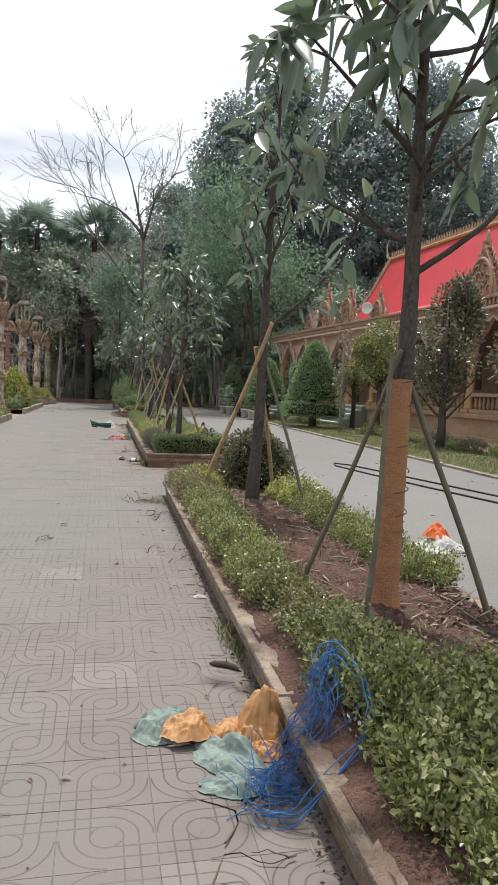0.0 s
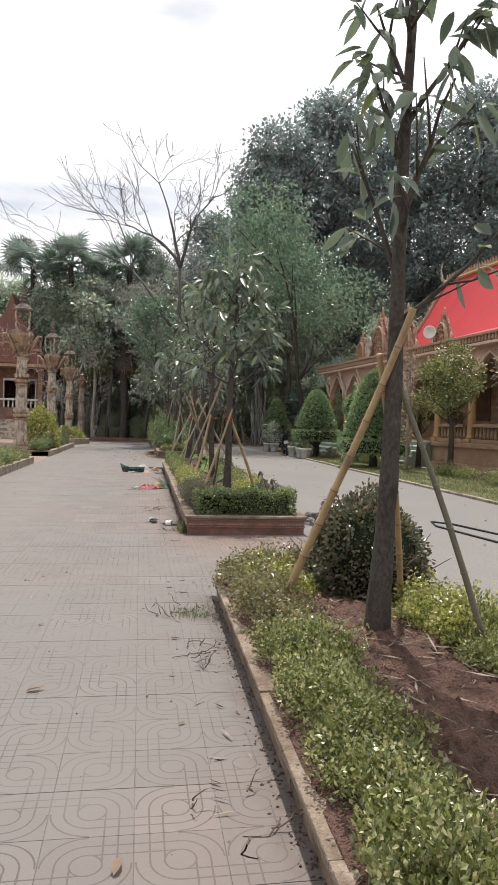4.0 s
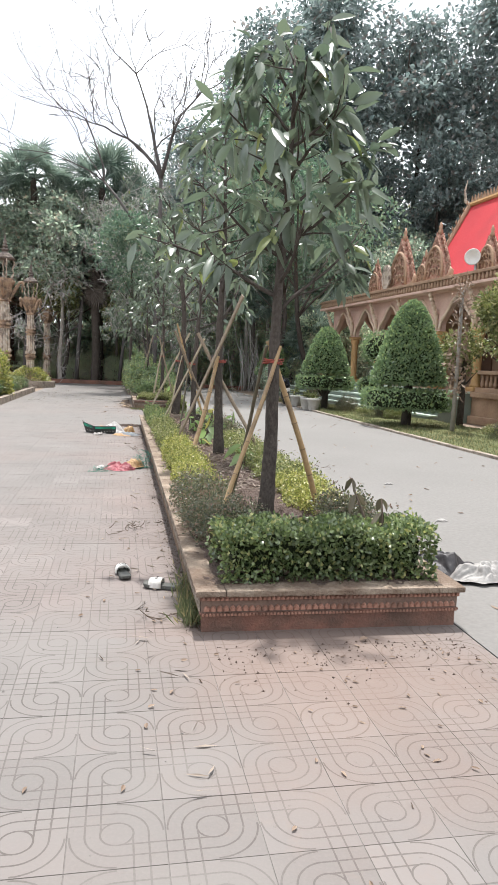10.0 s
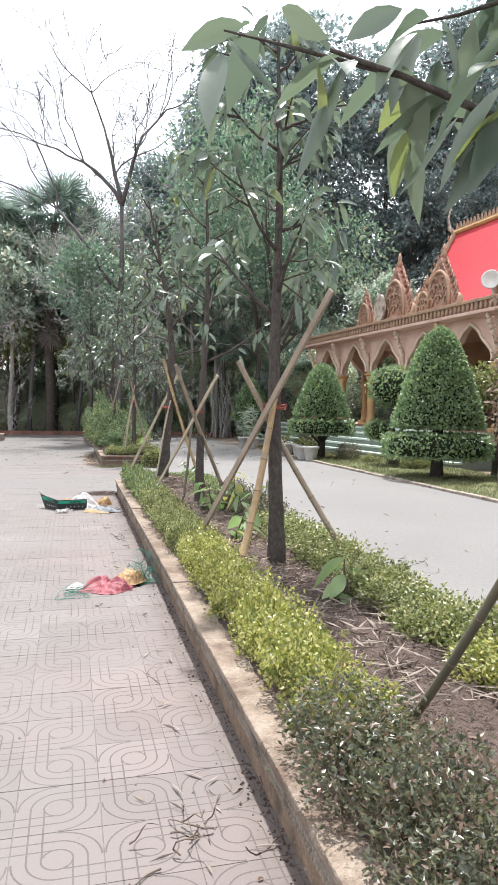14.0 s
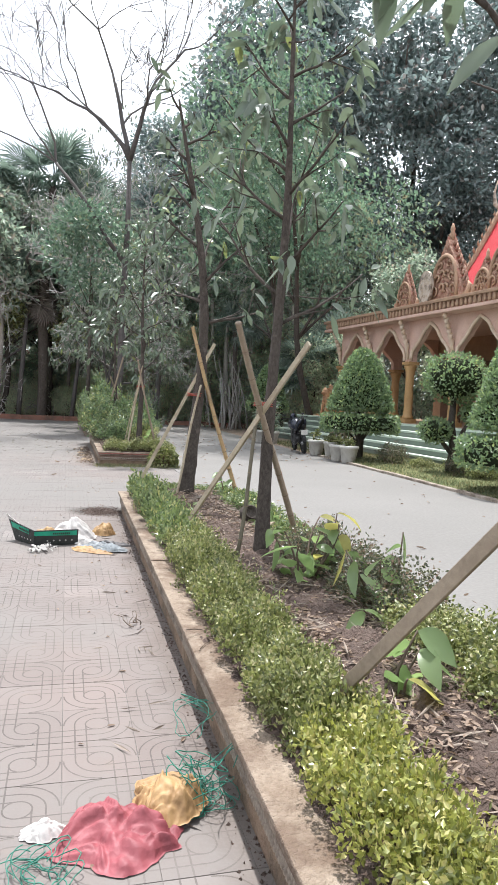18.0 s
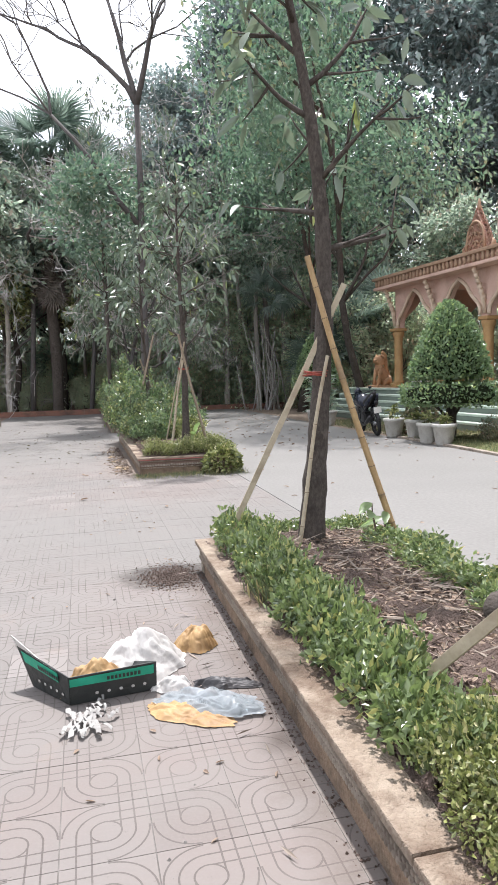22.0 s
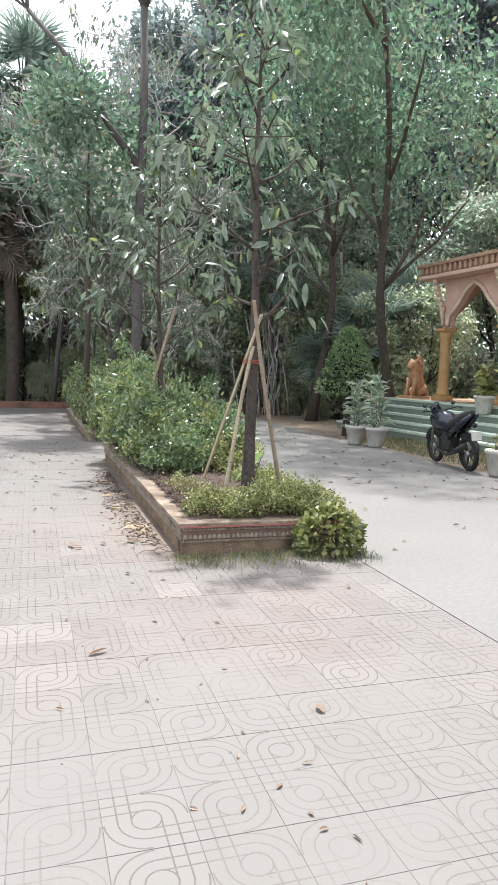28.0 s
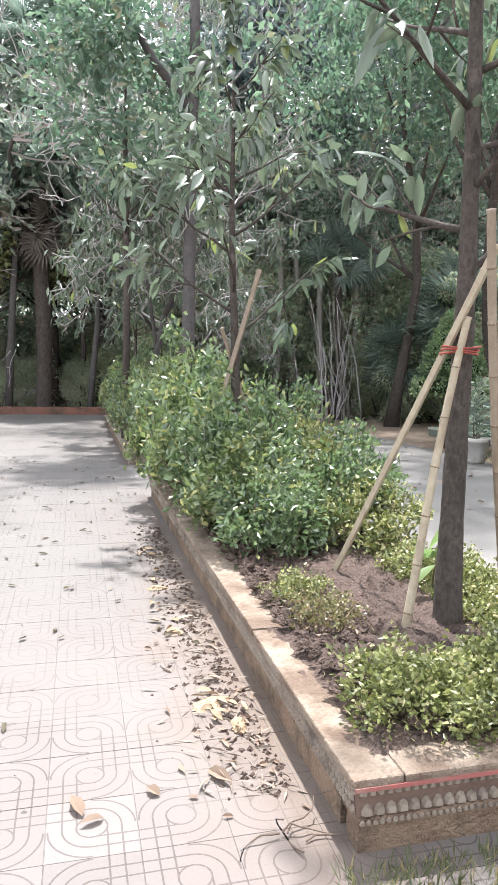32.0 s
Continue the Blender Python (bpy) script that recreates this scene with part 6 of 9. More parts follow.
# ---- bare trees ----
def bare_tree(x, y, h, seed, r, label, spread=1.0, levels=4, up=0.15, start=0.45, fork=3, first_len=0.75, forks=(), bark="bark_bare", leaves=0, leaf=0.17):
    rr = np.random.default_rng(seed)
    th = tagged(empty("bare_tree", x, y, 0), label, "tree")
    bm, tw = bmesh.new(), bmesh.new()
    ends = []

    def grow(p, d, ln, rad, level):
        pts = [p.copy()]
        q, dd = p.copy(), d.copy()
        for _ in range(4):
            dd = (dd + Vector(rr.normal(size=3)) * (0.03 if level == 0 else 0.17) + Vector((0, 0, up * 0.3))).normalized()
            q = q + dd * ln / 4
            pts.append(q.copy())
        tube(bm if level < 2 else tw, pts, [max(0.011, rad * (1 - 0.1 * i)) for i in range(5)], 8 if level < 2 else 3, level < 2)
        if level >= levels - 1:
            ends.extend(pts[2:])
        if level >= levels:
            return
        if level == 0 and forks:
            for k, way in enumerate(forks):
                grow(pts[4], Vector(way).normalized(), 2.3 + 0.5 * (k % 2), rad * 0.72, 1)
            grow(pts[2].lerp(pts[3], 0.5), Vector((-0.62, 0.1, 1.0)).normalized(), 4.4, rad * 0.66, 1)
            return
        for k in range(3 if level < 2 else fork):
            j = 4 if k == 0 else int(rr.integers(2, 5))
            nd = (dd + Vector(rr.normal(size=3)) * 0.75 * spread + Vector((0, 0, up))).normalized()
            grow(pts[j], nd, ln * rr.uniform(0.62, 0.85) * (first_len if level == 0 else 1.0), rad * (0.62 if k == 0 else 0.45), level + 1)

    grow(Vector((0, 0, -0.1)), Vector((0.05, 0, 1)), h * start, r, 0)
    part("trunk", bm, M["bark_bare"], th, "", True)
    part("twig_crown", tw, M[bark], th)
    if leaves:
        at = np.array([tuple(q) for q in ends])[rr.integers(0, len(ends), leaves)] + rr.normal(size=(leaves, 3)) * 0.05
        v, f = broad_leaf_arrays(rr, at, rr.normal(size=(leaves, 3)) * 0.5 + np.array([0, 0, -0.8]), leaf, leaf * 0.34)
        part("leaves", mesh_np("leaves", v, f, True), M["leaf_tree"], th, "sparse hanging grey-green leaves")
    return th


bare_tree(1.95, 39.8, 12.8, 31, 0.13, "tall leafless tree in the last planter", 0.5, 5, 0.12, 0.76, 3, 0.42, ((-0.42, 0.1, 1.0), (-0.05, 0.3, 1.0), (0.3, -0.2, 1.0)))
bare_tree(-2.0, 50.4, 11.5, 34, 0.13, "leafless tree with drooping grey twigs", 1.25, 6, 0.0, 0.62, 3, 0.5, bark="twig_grey")
bare_tree(0.5, 50.3, 9.4, 37, 0.11, "leafless tree with drooping grey twigs", 1.25, 6, 0.0, 0.62, 3, 0.5, bark="twig_grey")
bare_tree(-5.0, 50.9, 10.4, 35, 0.13, "leafless tree with drooping grey twigs", 1.25, 6, 0.0, 0.62, 3, 0.5, bark="twig_grey")
for x_, y_, h_, sd_ in ((2.9, 50.4, 7.6, 39), (4.7, 50.2, 6.6, 40)):
    bare_tree(x_, y_, h_, sd_, 0.09, "twiggy tree with pale grey branches and few leaves", 1.2, 6, 0.02, 0.4, 3, 0.6, bark="twig_grey", leaves=900)
bare_tree(4.3, 47.8, 15.0, 43, 0.14, "tall twiggy tree with grey branches and few leaves", 0.9, 6, 0.08, 0.42, 3, 0.62, bark="twig_grey", leaves=2600, leaf=0.2)
bare_tree(1.2, 51.6, 7.5, 36, 0.1, "thin leafless tree at the end of the path", 1.1, 5, 0.0, 0.4)


# ---- clipped trees ----
def leaf_shell(rr, pts, nrm, size, jitter=0.02):
    ax = nrm * 0.3 + rr.normal(size=pts.shape) * 0.6 + np.array([0, 0, 0.25])
    return small_leaf_arrays(rr, pts + rr.normal(size=pts.shape) * jitter, ax, size, size * 0.62)


def topiary(x, y, h, r, cone_from, seed, disc=True, leaf=0.075, dens=1150):
    rr = np.random.default_rng(seed)
    th = tagged(empty("topiary", x, y, 0.03), "clipped bell-shaped topiary over a clipped disc on the lawn", "topiary", "topiary beside the hall")
    bm = bmesh.new()
    tube(bm, [(0, 0, -0.1), (0.04, 0.02, cone_from * 0.5), (0, 0, cone_from + 0.2)], [0.16 * r, 0.13 * r, 0.11 * r], 8)
    for k in range(5):
        limb(bm, (0, 0, cone_from * 0.3), (math.cos(k * 1.3), math.sin(k * 1.3), 1.0), cone_from * 0.6, 0.05 * r, rr)
    part("trunk", bm, M["bark"], th, "", True)
    hh = h - cone_from
    n = int(dens * 2.2 * r * (hh + r))
    s = rr.uniform(0, 1, n)
    a = rr.uniform(0, 2 * math.pi, n)
    prof = r * np.clip(1 - s, 0, 1) ** 0.5 * (1 - 0.06 * s)
    pts = np.stack([prof * np.cos(a), prof * np.sin(a), cone_from + hh * s], 1)
    nrm = unit(np.stack([np.cos(a), np.sin(a), 0.3 + s], 1))
    nb = n // 6
    ab, rb = rr.uniform(0, 2 * math.pi, nb), r * np.sqrt(rr.uniform(0, 1, nb))
    pts = np.concatenate([pts, pts * np.array([0.93, 0.93, 1]), np.stack([rb * np.cos(ab), rb * np.sin(ab), np.full(nb, cone_from)], 1)])
    nrm = np.concatenate([nrm, nrm, np.tile([0, 0, -1.0], (nb, 1))])
    v, f = leaf_shell(rr, pts, nrm, leaf)
    part("bell", mesh_np("bell", v, f), M["leaf_topiary"], th)
    # added solid core, coloured as deep shade behind the leaf shell
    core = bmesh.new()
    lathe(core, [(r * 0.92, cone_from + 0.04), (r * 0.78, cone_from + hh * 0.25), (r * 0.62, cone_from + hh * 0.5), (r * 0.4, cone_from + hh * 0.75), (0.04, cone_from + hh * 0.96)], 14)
    part("core", core, M["shade_core"], th, "solid core, coloured dark for the shade inside the leaves", True)
    if disc:
        z0, z1, rd = cone_from - 0.68 * r, cone_from - 0.2 * r, r * 1.17
        n = int(dens * 3.2 * r * r)
        a = rr.uniform(0, 2 * math.pi, n)
        t = rr.uniform(0, 1, n)
        rad = np.where(t < 0.5, rd, rd * np.sqrt(rr.uniform(0, 1, n)))
        z = np.where(t < 0.5, rr.uniform(z0, z1, n), np.where(t < 0.8, z1, z0))
        nz = np.where(t < 0.5, 0.0, np.where(t < 0.8, 1.0, -1.0))
        v, f = leaf_shell(rr, np.stack([rad * np.cos(a), rad * np.sin(a), z], 1), unit(np.stack([np.cos(a), np.sin(a), nz * 2], 1)), leaf)
        part("disc", mesh_np("disc", v, f), M["leaf_topiary"], th)
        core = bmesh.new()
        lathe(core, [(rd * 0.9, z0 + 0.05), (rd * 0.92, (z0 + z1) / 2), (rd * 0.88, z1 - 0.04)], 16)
        part("disc_core", core, M["shade_core"], th, "solid core, coloured dark for the shade inside the leaves", True)
    return th


topiary(7.75, 32.0, 2.88, 0.86, 1.33, 41)
topiary(8.1, 25.6, 3.3, 1.0, 1.15, 42)
topiary(7.65, 40.3, 2.75, 0.66, 1.5, 43)


def cloud_tree(x, y, balls, seed, label):
    """A bent trunk with leaf balls clipped at the ends of its limbs."""
    rr = np.random.default_rng(seed)
    th = tagged(empty("cloud_tree", x, y, 0.03), label, "topiary", "topiary beside the hall")
    bm = bmesh.new()
    tube(bm, [(0, 0, -0.1), (0.06, 0, 0.5), (-0.04, 0, 1.1), (balls[0][0], balls[0][1], balls[0][2])], [0.13, 0.1, 0.085, 0.05], 8)
    for bx, by, bz, br in balls[1:]:
        tube(bm, [(0.04, 0, 0.4), (bx * 0.5, by * 0.5, bz * 0.7), (bx, by, bz)], [0.06, 0.05, 0.03], 7)
    part("trunk", bm, M["bark"], th, "", True)
    for bx, by, bz, br in balls:
        n = int(2600 * br * br) + 300
        u = sphere_points(rr, n)
        p = u * br * np.array([1.0, 1.0, 0.8]) * rr.uniform(0.86, 1.04, (n, 1)) + np.array([bx, by, bz])
        v, f = leaf_shell(rr, p, u, 0.085)
        ball = part("leaf_ball", mesh_np("leaf_ball", v, f), M["leaf_topiary"], th)
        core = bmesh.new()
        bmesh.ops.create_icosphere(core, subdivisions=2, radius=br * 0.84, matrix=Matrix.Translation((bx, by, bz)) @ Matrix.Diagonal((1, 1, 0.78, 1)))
        part("core", core, M["shade_core"], ball, "solid core, coloured dark for the shade inside the leaves", True)
    return th


cloud_tree(8.8, 29.2, ((0.0, 0.0, 2.15, 0.72), (-0.5, -0.1, 0.95, 0.36), (0.35, -0.3, 1.35, 0.3)), 45, "bent garden tree clipped into leaf balls on the lawn")


def round_tree(x, y, h, r, z0, seed, mat, label, leaf=0.1, n=5200, tr=0.09, squash=1.0):
    rr = np.random.default_rng(seed)
    th = tagged(empty("garden_tree", x, y, 0.02), label, "tree")
    bm = bmesh.new()
    tube(bm, [(0, 0, -0.1), (0.03, 0.02, z0 * 0.6), (0, 0, z0 + 0.4), (0, 0, h * 0.8)], [tr * 1.2, tr, tr * 0.8, tr * 0.3], 8)
    for k in range(8):
        limb(bm, (0, 0, z0 * 0.8 + 0.1 * k), (math.cos(k * 2.4), math.sin(k * 2.4), 0.7), r * 0.8, tr * 0.35, rr)
    part("trunk", bm, M["bark"], th, "", True)
    c = np.array([0, 0, (h + z0) / 2])
    lob = sphere_points(rr, 16) * np.array([r * 0.62, r * 0.62, (h - z0) / 2 * 0.66]) + c
    pos, ax = [], []
    for q in lob:
        u = sphere_points(rr, n // 16)
        pos.append(q + u * r * 0.42 * np.sqrt(rr.uniform(0.1, 1, (len(u), 1))))
        ax.append(u + rr.normal(size=u.shape) * 0.6)
    pos = np.concatenate(pos)
    if squash != 1.0:                      # narrower towards the top
        k = 1 - (1 - squash) * np.clip((pos[:, 2:] - z0) / (h - z0), 0, 1)
        pos = np.concatenate([pos[:, :2] * k, pos[:, 2:]], 1)
    v, f = small_leaf_arrays(rr, pos, np.concatenate(ax), leaf, leaf * 0.5)
    part("crown", mesh_np("crown", v, f), mat, th)
    return th


round_tree(9.95, 23.6, 4.1, 1.08, 1.8, 51, M["leaf_hedge"], "small round-headed garden tree on the lawn", 0.12)
round_tree(9.35, 17.6, 5.4, 1.7, 0.9, 52, M["leaf_dark"], "dark conical garden tree before the hall steps", 0.13, 7000, 0.12, 0.35)
round_tree(9.9, 26.0, 3.0, 0.7, 1.4, 53, M["leaf_hedge"], "small leafy garden tree on the lawn", 0.1, 2500)
round_tree(9.0, 12.5, 3.6, 1.2, 1.0, 54, M["leaf_dark"], "dark leafy garden tree before the hall steps", 0.12, 5000)
# twiggy trees standing in the last planter, leafy ones behind
for x_, y_, h_, sd_ in ((1.5, 42.2, 8.6, 55), (2.0, 44.6, 8.0, 56)):
    bare_tree(x_, y_, h_, sd_, 0.1, "twiggy tree with hanging leaves rising from the last planter", 1.05, 6, 0.05, 0.32, 3, 0.75, bark="twig_grey", leaves=3200, leaf=0.19)
round_tree(0.95, 40.3, 8.1, 1.9, 4.6, 59, M["leaf_light"], "leafy tree rising from the last planter", 0.19, 3000, 0.06)
round_tree(-3.1, 51.1, 8.0, 1.9, 3.4, 57, M["leaf_hedge"], "bright yellow-green leafy tree behind the palms", 0.2, 3000, 0.08)
round_tree(0.3, 51.2, 6.8, 1.4, 3.4, 58, M["leaf_hedge"], "bright yellow-green leafy tree behind the palms", 0.2, 2600, 0.08)
# vine-covered post
th = tagged(empty("vine_post", 8.7, 24.1, 0), "thin pale post with a dry vine", "post")
bm = bmesh.new()
tube(bm, [(0, 0, -0.1), (0.02, 0, 1.8), (0, 0, 3.6)], [0.06, 0.05, 0.045], 8)
part("post", bm, M["bark_pale"], th, "", True)
rr = np.random.default_rng(61)
zz = rr.uniform(0.9, 3.9, 320)
aa = zz * 3 + rr.uniform(0, 6.3, 320)
rad = 0.1 + 0.16 * rr.uniform(0, 1, 320)
v, f = small_leaf_arrays(rr, np.stack([rad * np.cos(aa), rad * np.sin(aa), zz], 1), rr.normal(size=(320, 3)) + np.array([0, 0, -0.6]), 0.15, 0.06)
part("vine", mesh_np("vine", v, f), M["leaf_dry"], th)


# ---- shrubs ----
def shrub_proto(seed, n, r, h, leaf, mat, wide=0.62, stems=9, up=0.5, clumps=0):
    """Stems and leaves of one small shrub, ready to be copied."""
    rr = np.random.default_rng(seed)
    bm = bmesh.new()
    for k in range(stems):
        a = k * 2.4
        limb(bm, (0.3 * r * math.cos(a), 0.3 * r * math.sin(a), -0.06), (0.6 * math.cos(a), 0.6 * math.sin(a), 1.0), h * rr.uniform(0.6, 0.95), 0.006, rr, 0.5, 4, 0.002)
    st = mesh_of(bm, "stems", True)
    st.materials.append(M["twig"])
    u = rr.uniform(0, 1, n)
    a = rr.uniform(0, 2 * math.pi, n)
    rad = r * np.sqrt(rr.uniform(0, 1, n))
    top = h * (1 - 0.45 * (rad / r) ** 2) * (0.85 + 0.15 * np.sin(a * 3 + seed) + 0.1 * rr.normal(size=n))
    z = top * (1 - 0.75 * u ** 2.2)
    pos = np.stack([rad * np.cos(a), rad * np.sin(a), z], 1)
    if clumps:                             # leafy sprays of different heights with hollows between
        mid = pos[:clumps] * rr.uniform(0.75, 1.2, (clumps, 1))
        in_spray = rr.uniform(0, 1, (n, 1)) < (0.62 if r < 0.4 else 0.8)
        pos = np.where(in_spray, mid[rr.integers(0, clumps, n)] + rr.normal(size=(n, 3)) * 0.11 * r, pos)
        pos[:, 2] = np.abs(pos[:, 2])
    ax = np.stack([np.cos(a) * rad / r, np.sin(a) * rad / r, np.full(n, up)], 1) + rr.normal(size=(n, 3)) * 0.55
    v, f = small_leaf_arrays(rr, pos, ax, leaf, leaf * wide)
    lm = mesh_np("leaves", v, f)
    lm.materials.append(mat)
    return st, lm


SHRUBS = {
    "green": [shrub_proto(70 + i, 3000, 0.25, 0.25, 0.026, M["leaf_hedge"], 0.62, 12, 0.4, 80) for i in range(3)],
    "gold": [shrub_proto(75 + i, 2700, 0.25, 0.26, 0.028, M["leaf_yellow"], 0.6, 12, 0.4, 80) for i in range(2)],
    "dark": [shrub_proto(80 + i, 2600, 0.26, 0.36, 0.027, M["leaf_dark"], 0.52, 22, 0.3, 70) for i in range(2)],
    "olive": [shrub_proto(95 + i, 1800, 0.26, 0.34, 0.03, M["leaf_olive"], 0.55, 22, 0.35, 70) for i in range(2)],
    "low": [shrub_proto(85 + i, 1100, 0.24, 0.22, 0.052, M["bush_mid"], 0.5, 12, 0.3, 60) for i in range(2)],
    "big": [shrub_proto(90, 3800, 0.5, 0.85, 0.066, M["bush_mid"], 0.5, 16, 0.3, 44), shrub_proto(91, 4200, 0.5, 0.85, 0.058, M["bush_blue"], 0.5, 16, 0.3, 50), shrub_proto(92, 3600, 0.5, 0.9, 0.072, M["bush_blue"], 0.45, 16, 0.1, 40), shrub_proto(93, 3000, 0.5, 0.8, 0.06, M["leaf_hedge"], 0.5, 16, 0.3, 46)],
}
LABELS = {"olive": "twiggy olive-green shrub with small dry leaves", "green": "small bushy green shrub in planter soil", "gold": "golden-green small shrub in planter soil", "dark": "twiggy dark shrub with reddish small leaves",
          "low": "low green ground-cover plant beside the kerb", "big": "tall leafy green bush filling the planter"}
n_shrub = 0


def shrub(kind, x, y, z, s=1.0, tall=1.0, wide=1.0):
    global n_shrub
    n_shrub += 1
    st, lm = SHRUBS[kind][n_shrub % len(SHRUBS[kind])]
    if 0.8 < x < 2.4:
        x += kerb_shift(y)
    th = tagged(empty("shrub", x, y, z, n_shrub * 77 % 360), LABELS[kind], "shrub", "shrubs in the planters" if x > 0 else "shrubs in the flower bed")
    th.scale = (s * wide, s * wide, s * tall * (0.85 + 0.3 * ((n_shrub * 37) % 10) / 10))
    part("branch_frame", st, None, th)
    part("leaves", lm, None, th)


def strip(kind, x, y0, y1, z, step=0.3, s=1.0, wob=0.05, wide=1.0):
    n = max(1, round((y1 - y0) / step))
    for i in range(n):
        shrub(kind, x + wob * math.sin(i * 2.3 + x), y0 + (y1 - y0) * (i + 0.5) / n, z, s, 1.0, wide)


strip("green", 1.20, 0.6, 3.2, 0.17, 0.26, 1.05, 0.05, 0.85)
strip("green", 1.55, 0.9, 2.4, 0.18, 0.32, 1.15)
strip("green", 1.95, 1.2, 2.4, 0.18, 0.34, 1.0)
strip("olive", 1.12, 3.2, 4.2, 0.17, 0.34, 0.7)
strip("green", 1.08, 3.6, 5.6, 0.17, 0.24, 1.0, 0.03, 0.78)
strip("green", 1.09, 5.5, 6.8, 0.17, 0.24, 1.0, 0.04, 0.8)
strip("olive", 1.08, 6.9, 8.3, 0.17, 0.3, 0.85)
strip("gold", 1.2, 7.7, 8.5, 0.17, 0.3, 0.9)
strip("green", 2.12, 3.9, 7.3, 0.17, 0.26, 1.0, 0.04, 0.82)
strip("gold", 2.08, 6.6, 7.5, 0.17, 0.3, 1.0)
for x in (1.08, 1.3, 1.52, 1.72):
    shrub("olive", x, 8.45, 0.17, 0.9)
strip("dark", 1.08, 12.35, 14.2, 0.24, 0.3, 0.85)
strip("dark", 1.3, 12.5, 13.0, 0.25, 0.3, 0.7)
strip("gold", 1.13, 14.0, 17.4, 0.24, 0.22, 1.0, 0.03, 0.74)
strip("green", 1.13, 17.3, 20.6, 0.24, 0.22, 1.0, 0.03, 0.74)
strip("low", 1.12, 20.5, 23.8, 0.24, 0.2, 1.05, 0.03, 0.68)
strip("dark", 2.08, 12.4, 13.2, 0.24, 0.28, 0.9)
strip("gold", 2.06, 13.3, 14.6, 0.24, 0.27, 0.95)
strip("green", 2.08, 14.6, 18.6, 0.24, 0.29, 1.0)
strip("dark", 2.05, 18.6, 20.3, 0.24, 0.3, 0.95)
strip("low", 2.12, 20.4, 23.3, 0.24, 0.3, 0.8)
for x in (1.3, 1.5, 1.7, 1.85, 2.05):
    shrub("low", x, 23.72, 0.24, 0.6)
for x in (1.2, 1.45, 1.7, 1.95):
    shrub("green", x, 29.66, 0.26, 1.05)
shrub("green", 2.15, 29.62, 0.26, 1.1)
shrub("olive", 1.18, 30.5, 0.22, 0.7)
shrub("green", 1.2, 30.95, 0.22, 0.8)
strip("green", 2.1, 30.0, 31.4, 0.22, 0.3, 1.1)
for x, y, s, q in ((1.3, 31.8, 0.75, 1.0), (1.95, 31.8, 0.75, 1.0), (1.3, 32.4, 0.95, 1.15), (1.95, 32.3, 0.9, 1.1), (1.25, 33.0, 1.0, 1.35), (1.9, 33.1, 1.0, 1.25), (1.2, 33.7, 1.05, 1.55), (1.9, 34.0, 1.0, 1.4), (1.2, 34.4, 1.05, 1.65), (1.85, 34.8, 1.0, 1.5), (1.15, 35.1, 1.0, 1.6), (1.9, 35.4, 0.9, 1.4)):
    shrub("big", x, y, 0.22, s, q)
for y in np.arange(38.6, 46.3, 0.75):
    shrub("big", 1.35 + 0.15 * math.sin(y * 3), float(y), 0.2, 1.0, 1.5)
    shrub("big", 1.95 + 0.15 * math.sin(y * 5), float(y) + 0.3, 0.2, 0.9, 1.5)
# flower bed on the other side of the path
for i, y in enumerate(np.arange(9.0, 24.6, 0.62)):
    shrub(("green", "big", "low")[i % 3] if i % 3 != 1 else "green", -3.35 - 0.15 * (i % 2), float(y), 0.12, 1.5)
    shrub("green", -4.1 - 0.2 * (i % 2), float(y) + 0.3, 0.12, 1.7)
for y in np.arange(30.0, 37.8, 0.8):
    shrub("big", -3.5, float(y), 0.12, 0.65)
# lawn edge and the hall's foot
for i, y in enumerate([q for q in np.arange(11.0, 31.5, 0.8) if not 23.9 < q < 27.2]):
    shrub("green" if i % 3 else "dark", 8.9 + 0.25 * math.sin(i * 1.7) + (0.6 if y < 26 else -0.4 if y > 30 else 0.0), float(y), 0.02, 1.1 + 0.5 * ((i * 7) % 4) / 4)


def dense_bush(x, y, z, rx, ry, h, seed, mat, leaf, n, label, name="bush"):
    """A clipped rounded bush."""
    rr = np.random.default_rng(seed)
    th = tagged(empty(name, x, y, z), label, "bush")
    u = sphere_points(rr, n)
    u[:, 2] = np.abs(u[:, 2]) * 1.0
    k = (rr.uniform(0.55, 1.0, n) ** 0.4)[:, None] * (1 + 0.05 * np.sin(u[:, :1] * 9 + seed) + 0.05 * np.sin(u[:, 1:2] * 11))
    pos = u * k * np.array([rx, ry, h])
    v, f = leaf_arrays(rr, pos, u * 0.8 + rr.normal(size=(n, 3)) * 0.5, leaf, leaf * 0.6, 0.12, 0.1)
    part("leaves", mesh_np("leaves", v, f), mat, th)
    bm = bmesh.new()
    for q in range(14):
        limb(bm, (0.2 * rx * math.cos(q), 0.2 * ry * math.sin(q), -0.05), (math.cos(q * 2.4), math.sin(q * 2.4), 1.1), h * 0.85, 0.009, rr, 0.5, 4, 0.003)
    part("branch_frame", bm, M["twig"], th, "", True)
    return th


clipped = dense_bush(1.88, 7.95, 0.18, 0.46, 0.46, 0.78, 101, M["leaf_dark"], 0.036, 9500, "rounded dark green clipped bush at planter end")
# added filler, its dark colour standing in for shade inside the bush
core_ = bmesh.new()
lathe(core_, [(0.2, 0.05), (0.34, 0.2), (0.36, 0.4), (0.26, 0.58), (0.05, 0.68)], 12)
part("core", core_, M["shade_core"], clipped, "solid core, coloured dark for the shade inside the leaves", True)
dense_bush(-3.75, 31.8, 0.12, 0.78, 0.78, 1.75, 102, M["leaf_yellow"], 0.11, 3200, "rounded yellow-green bush in the flower bed")
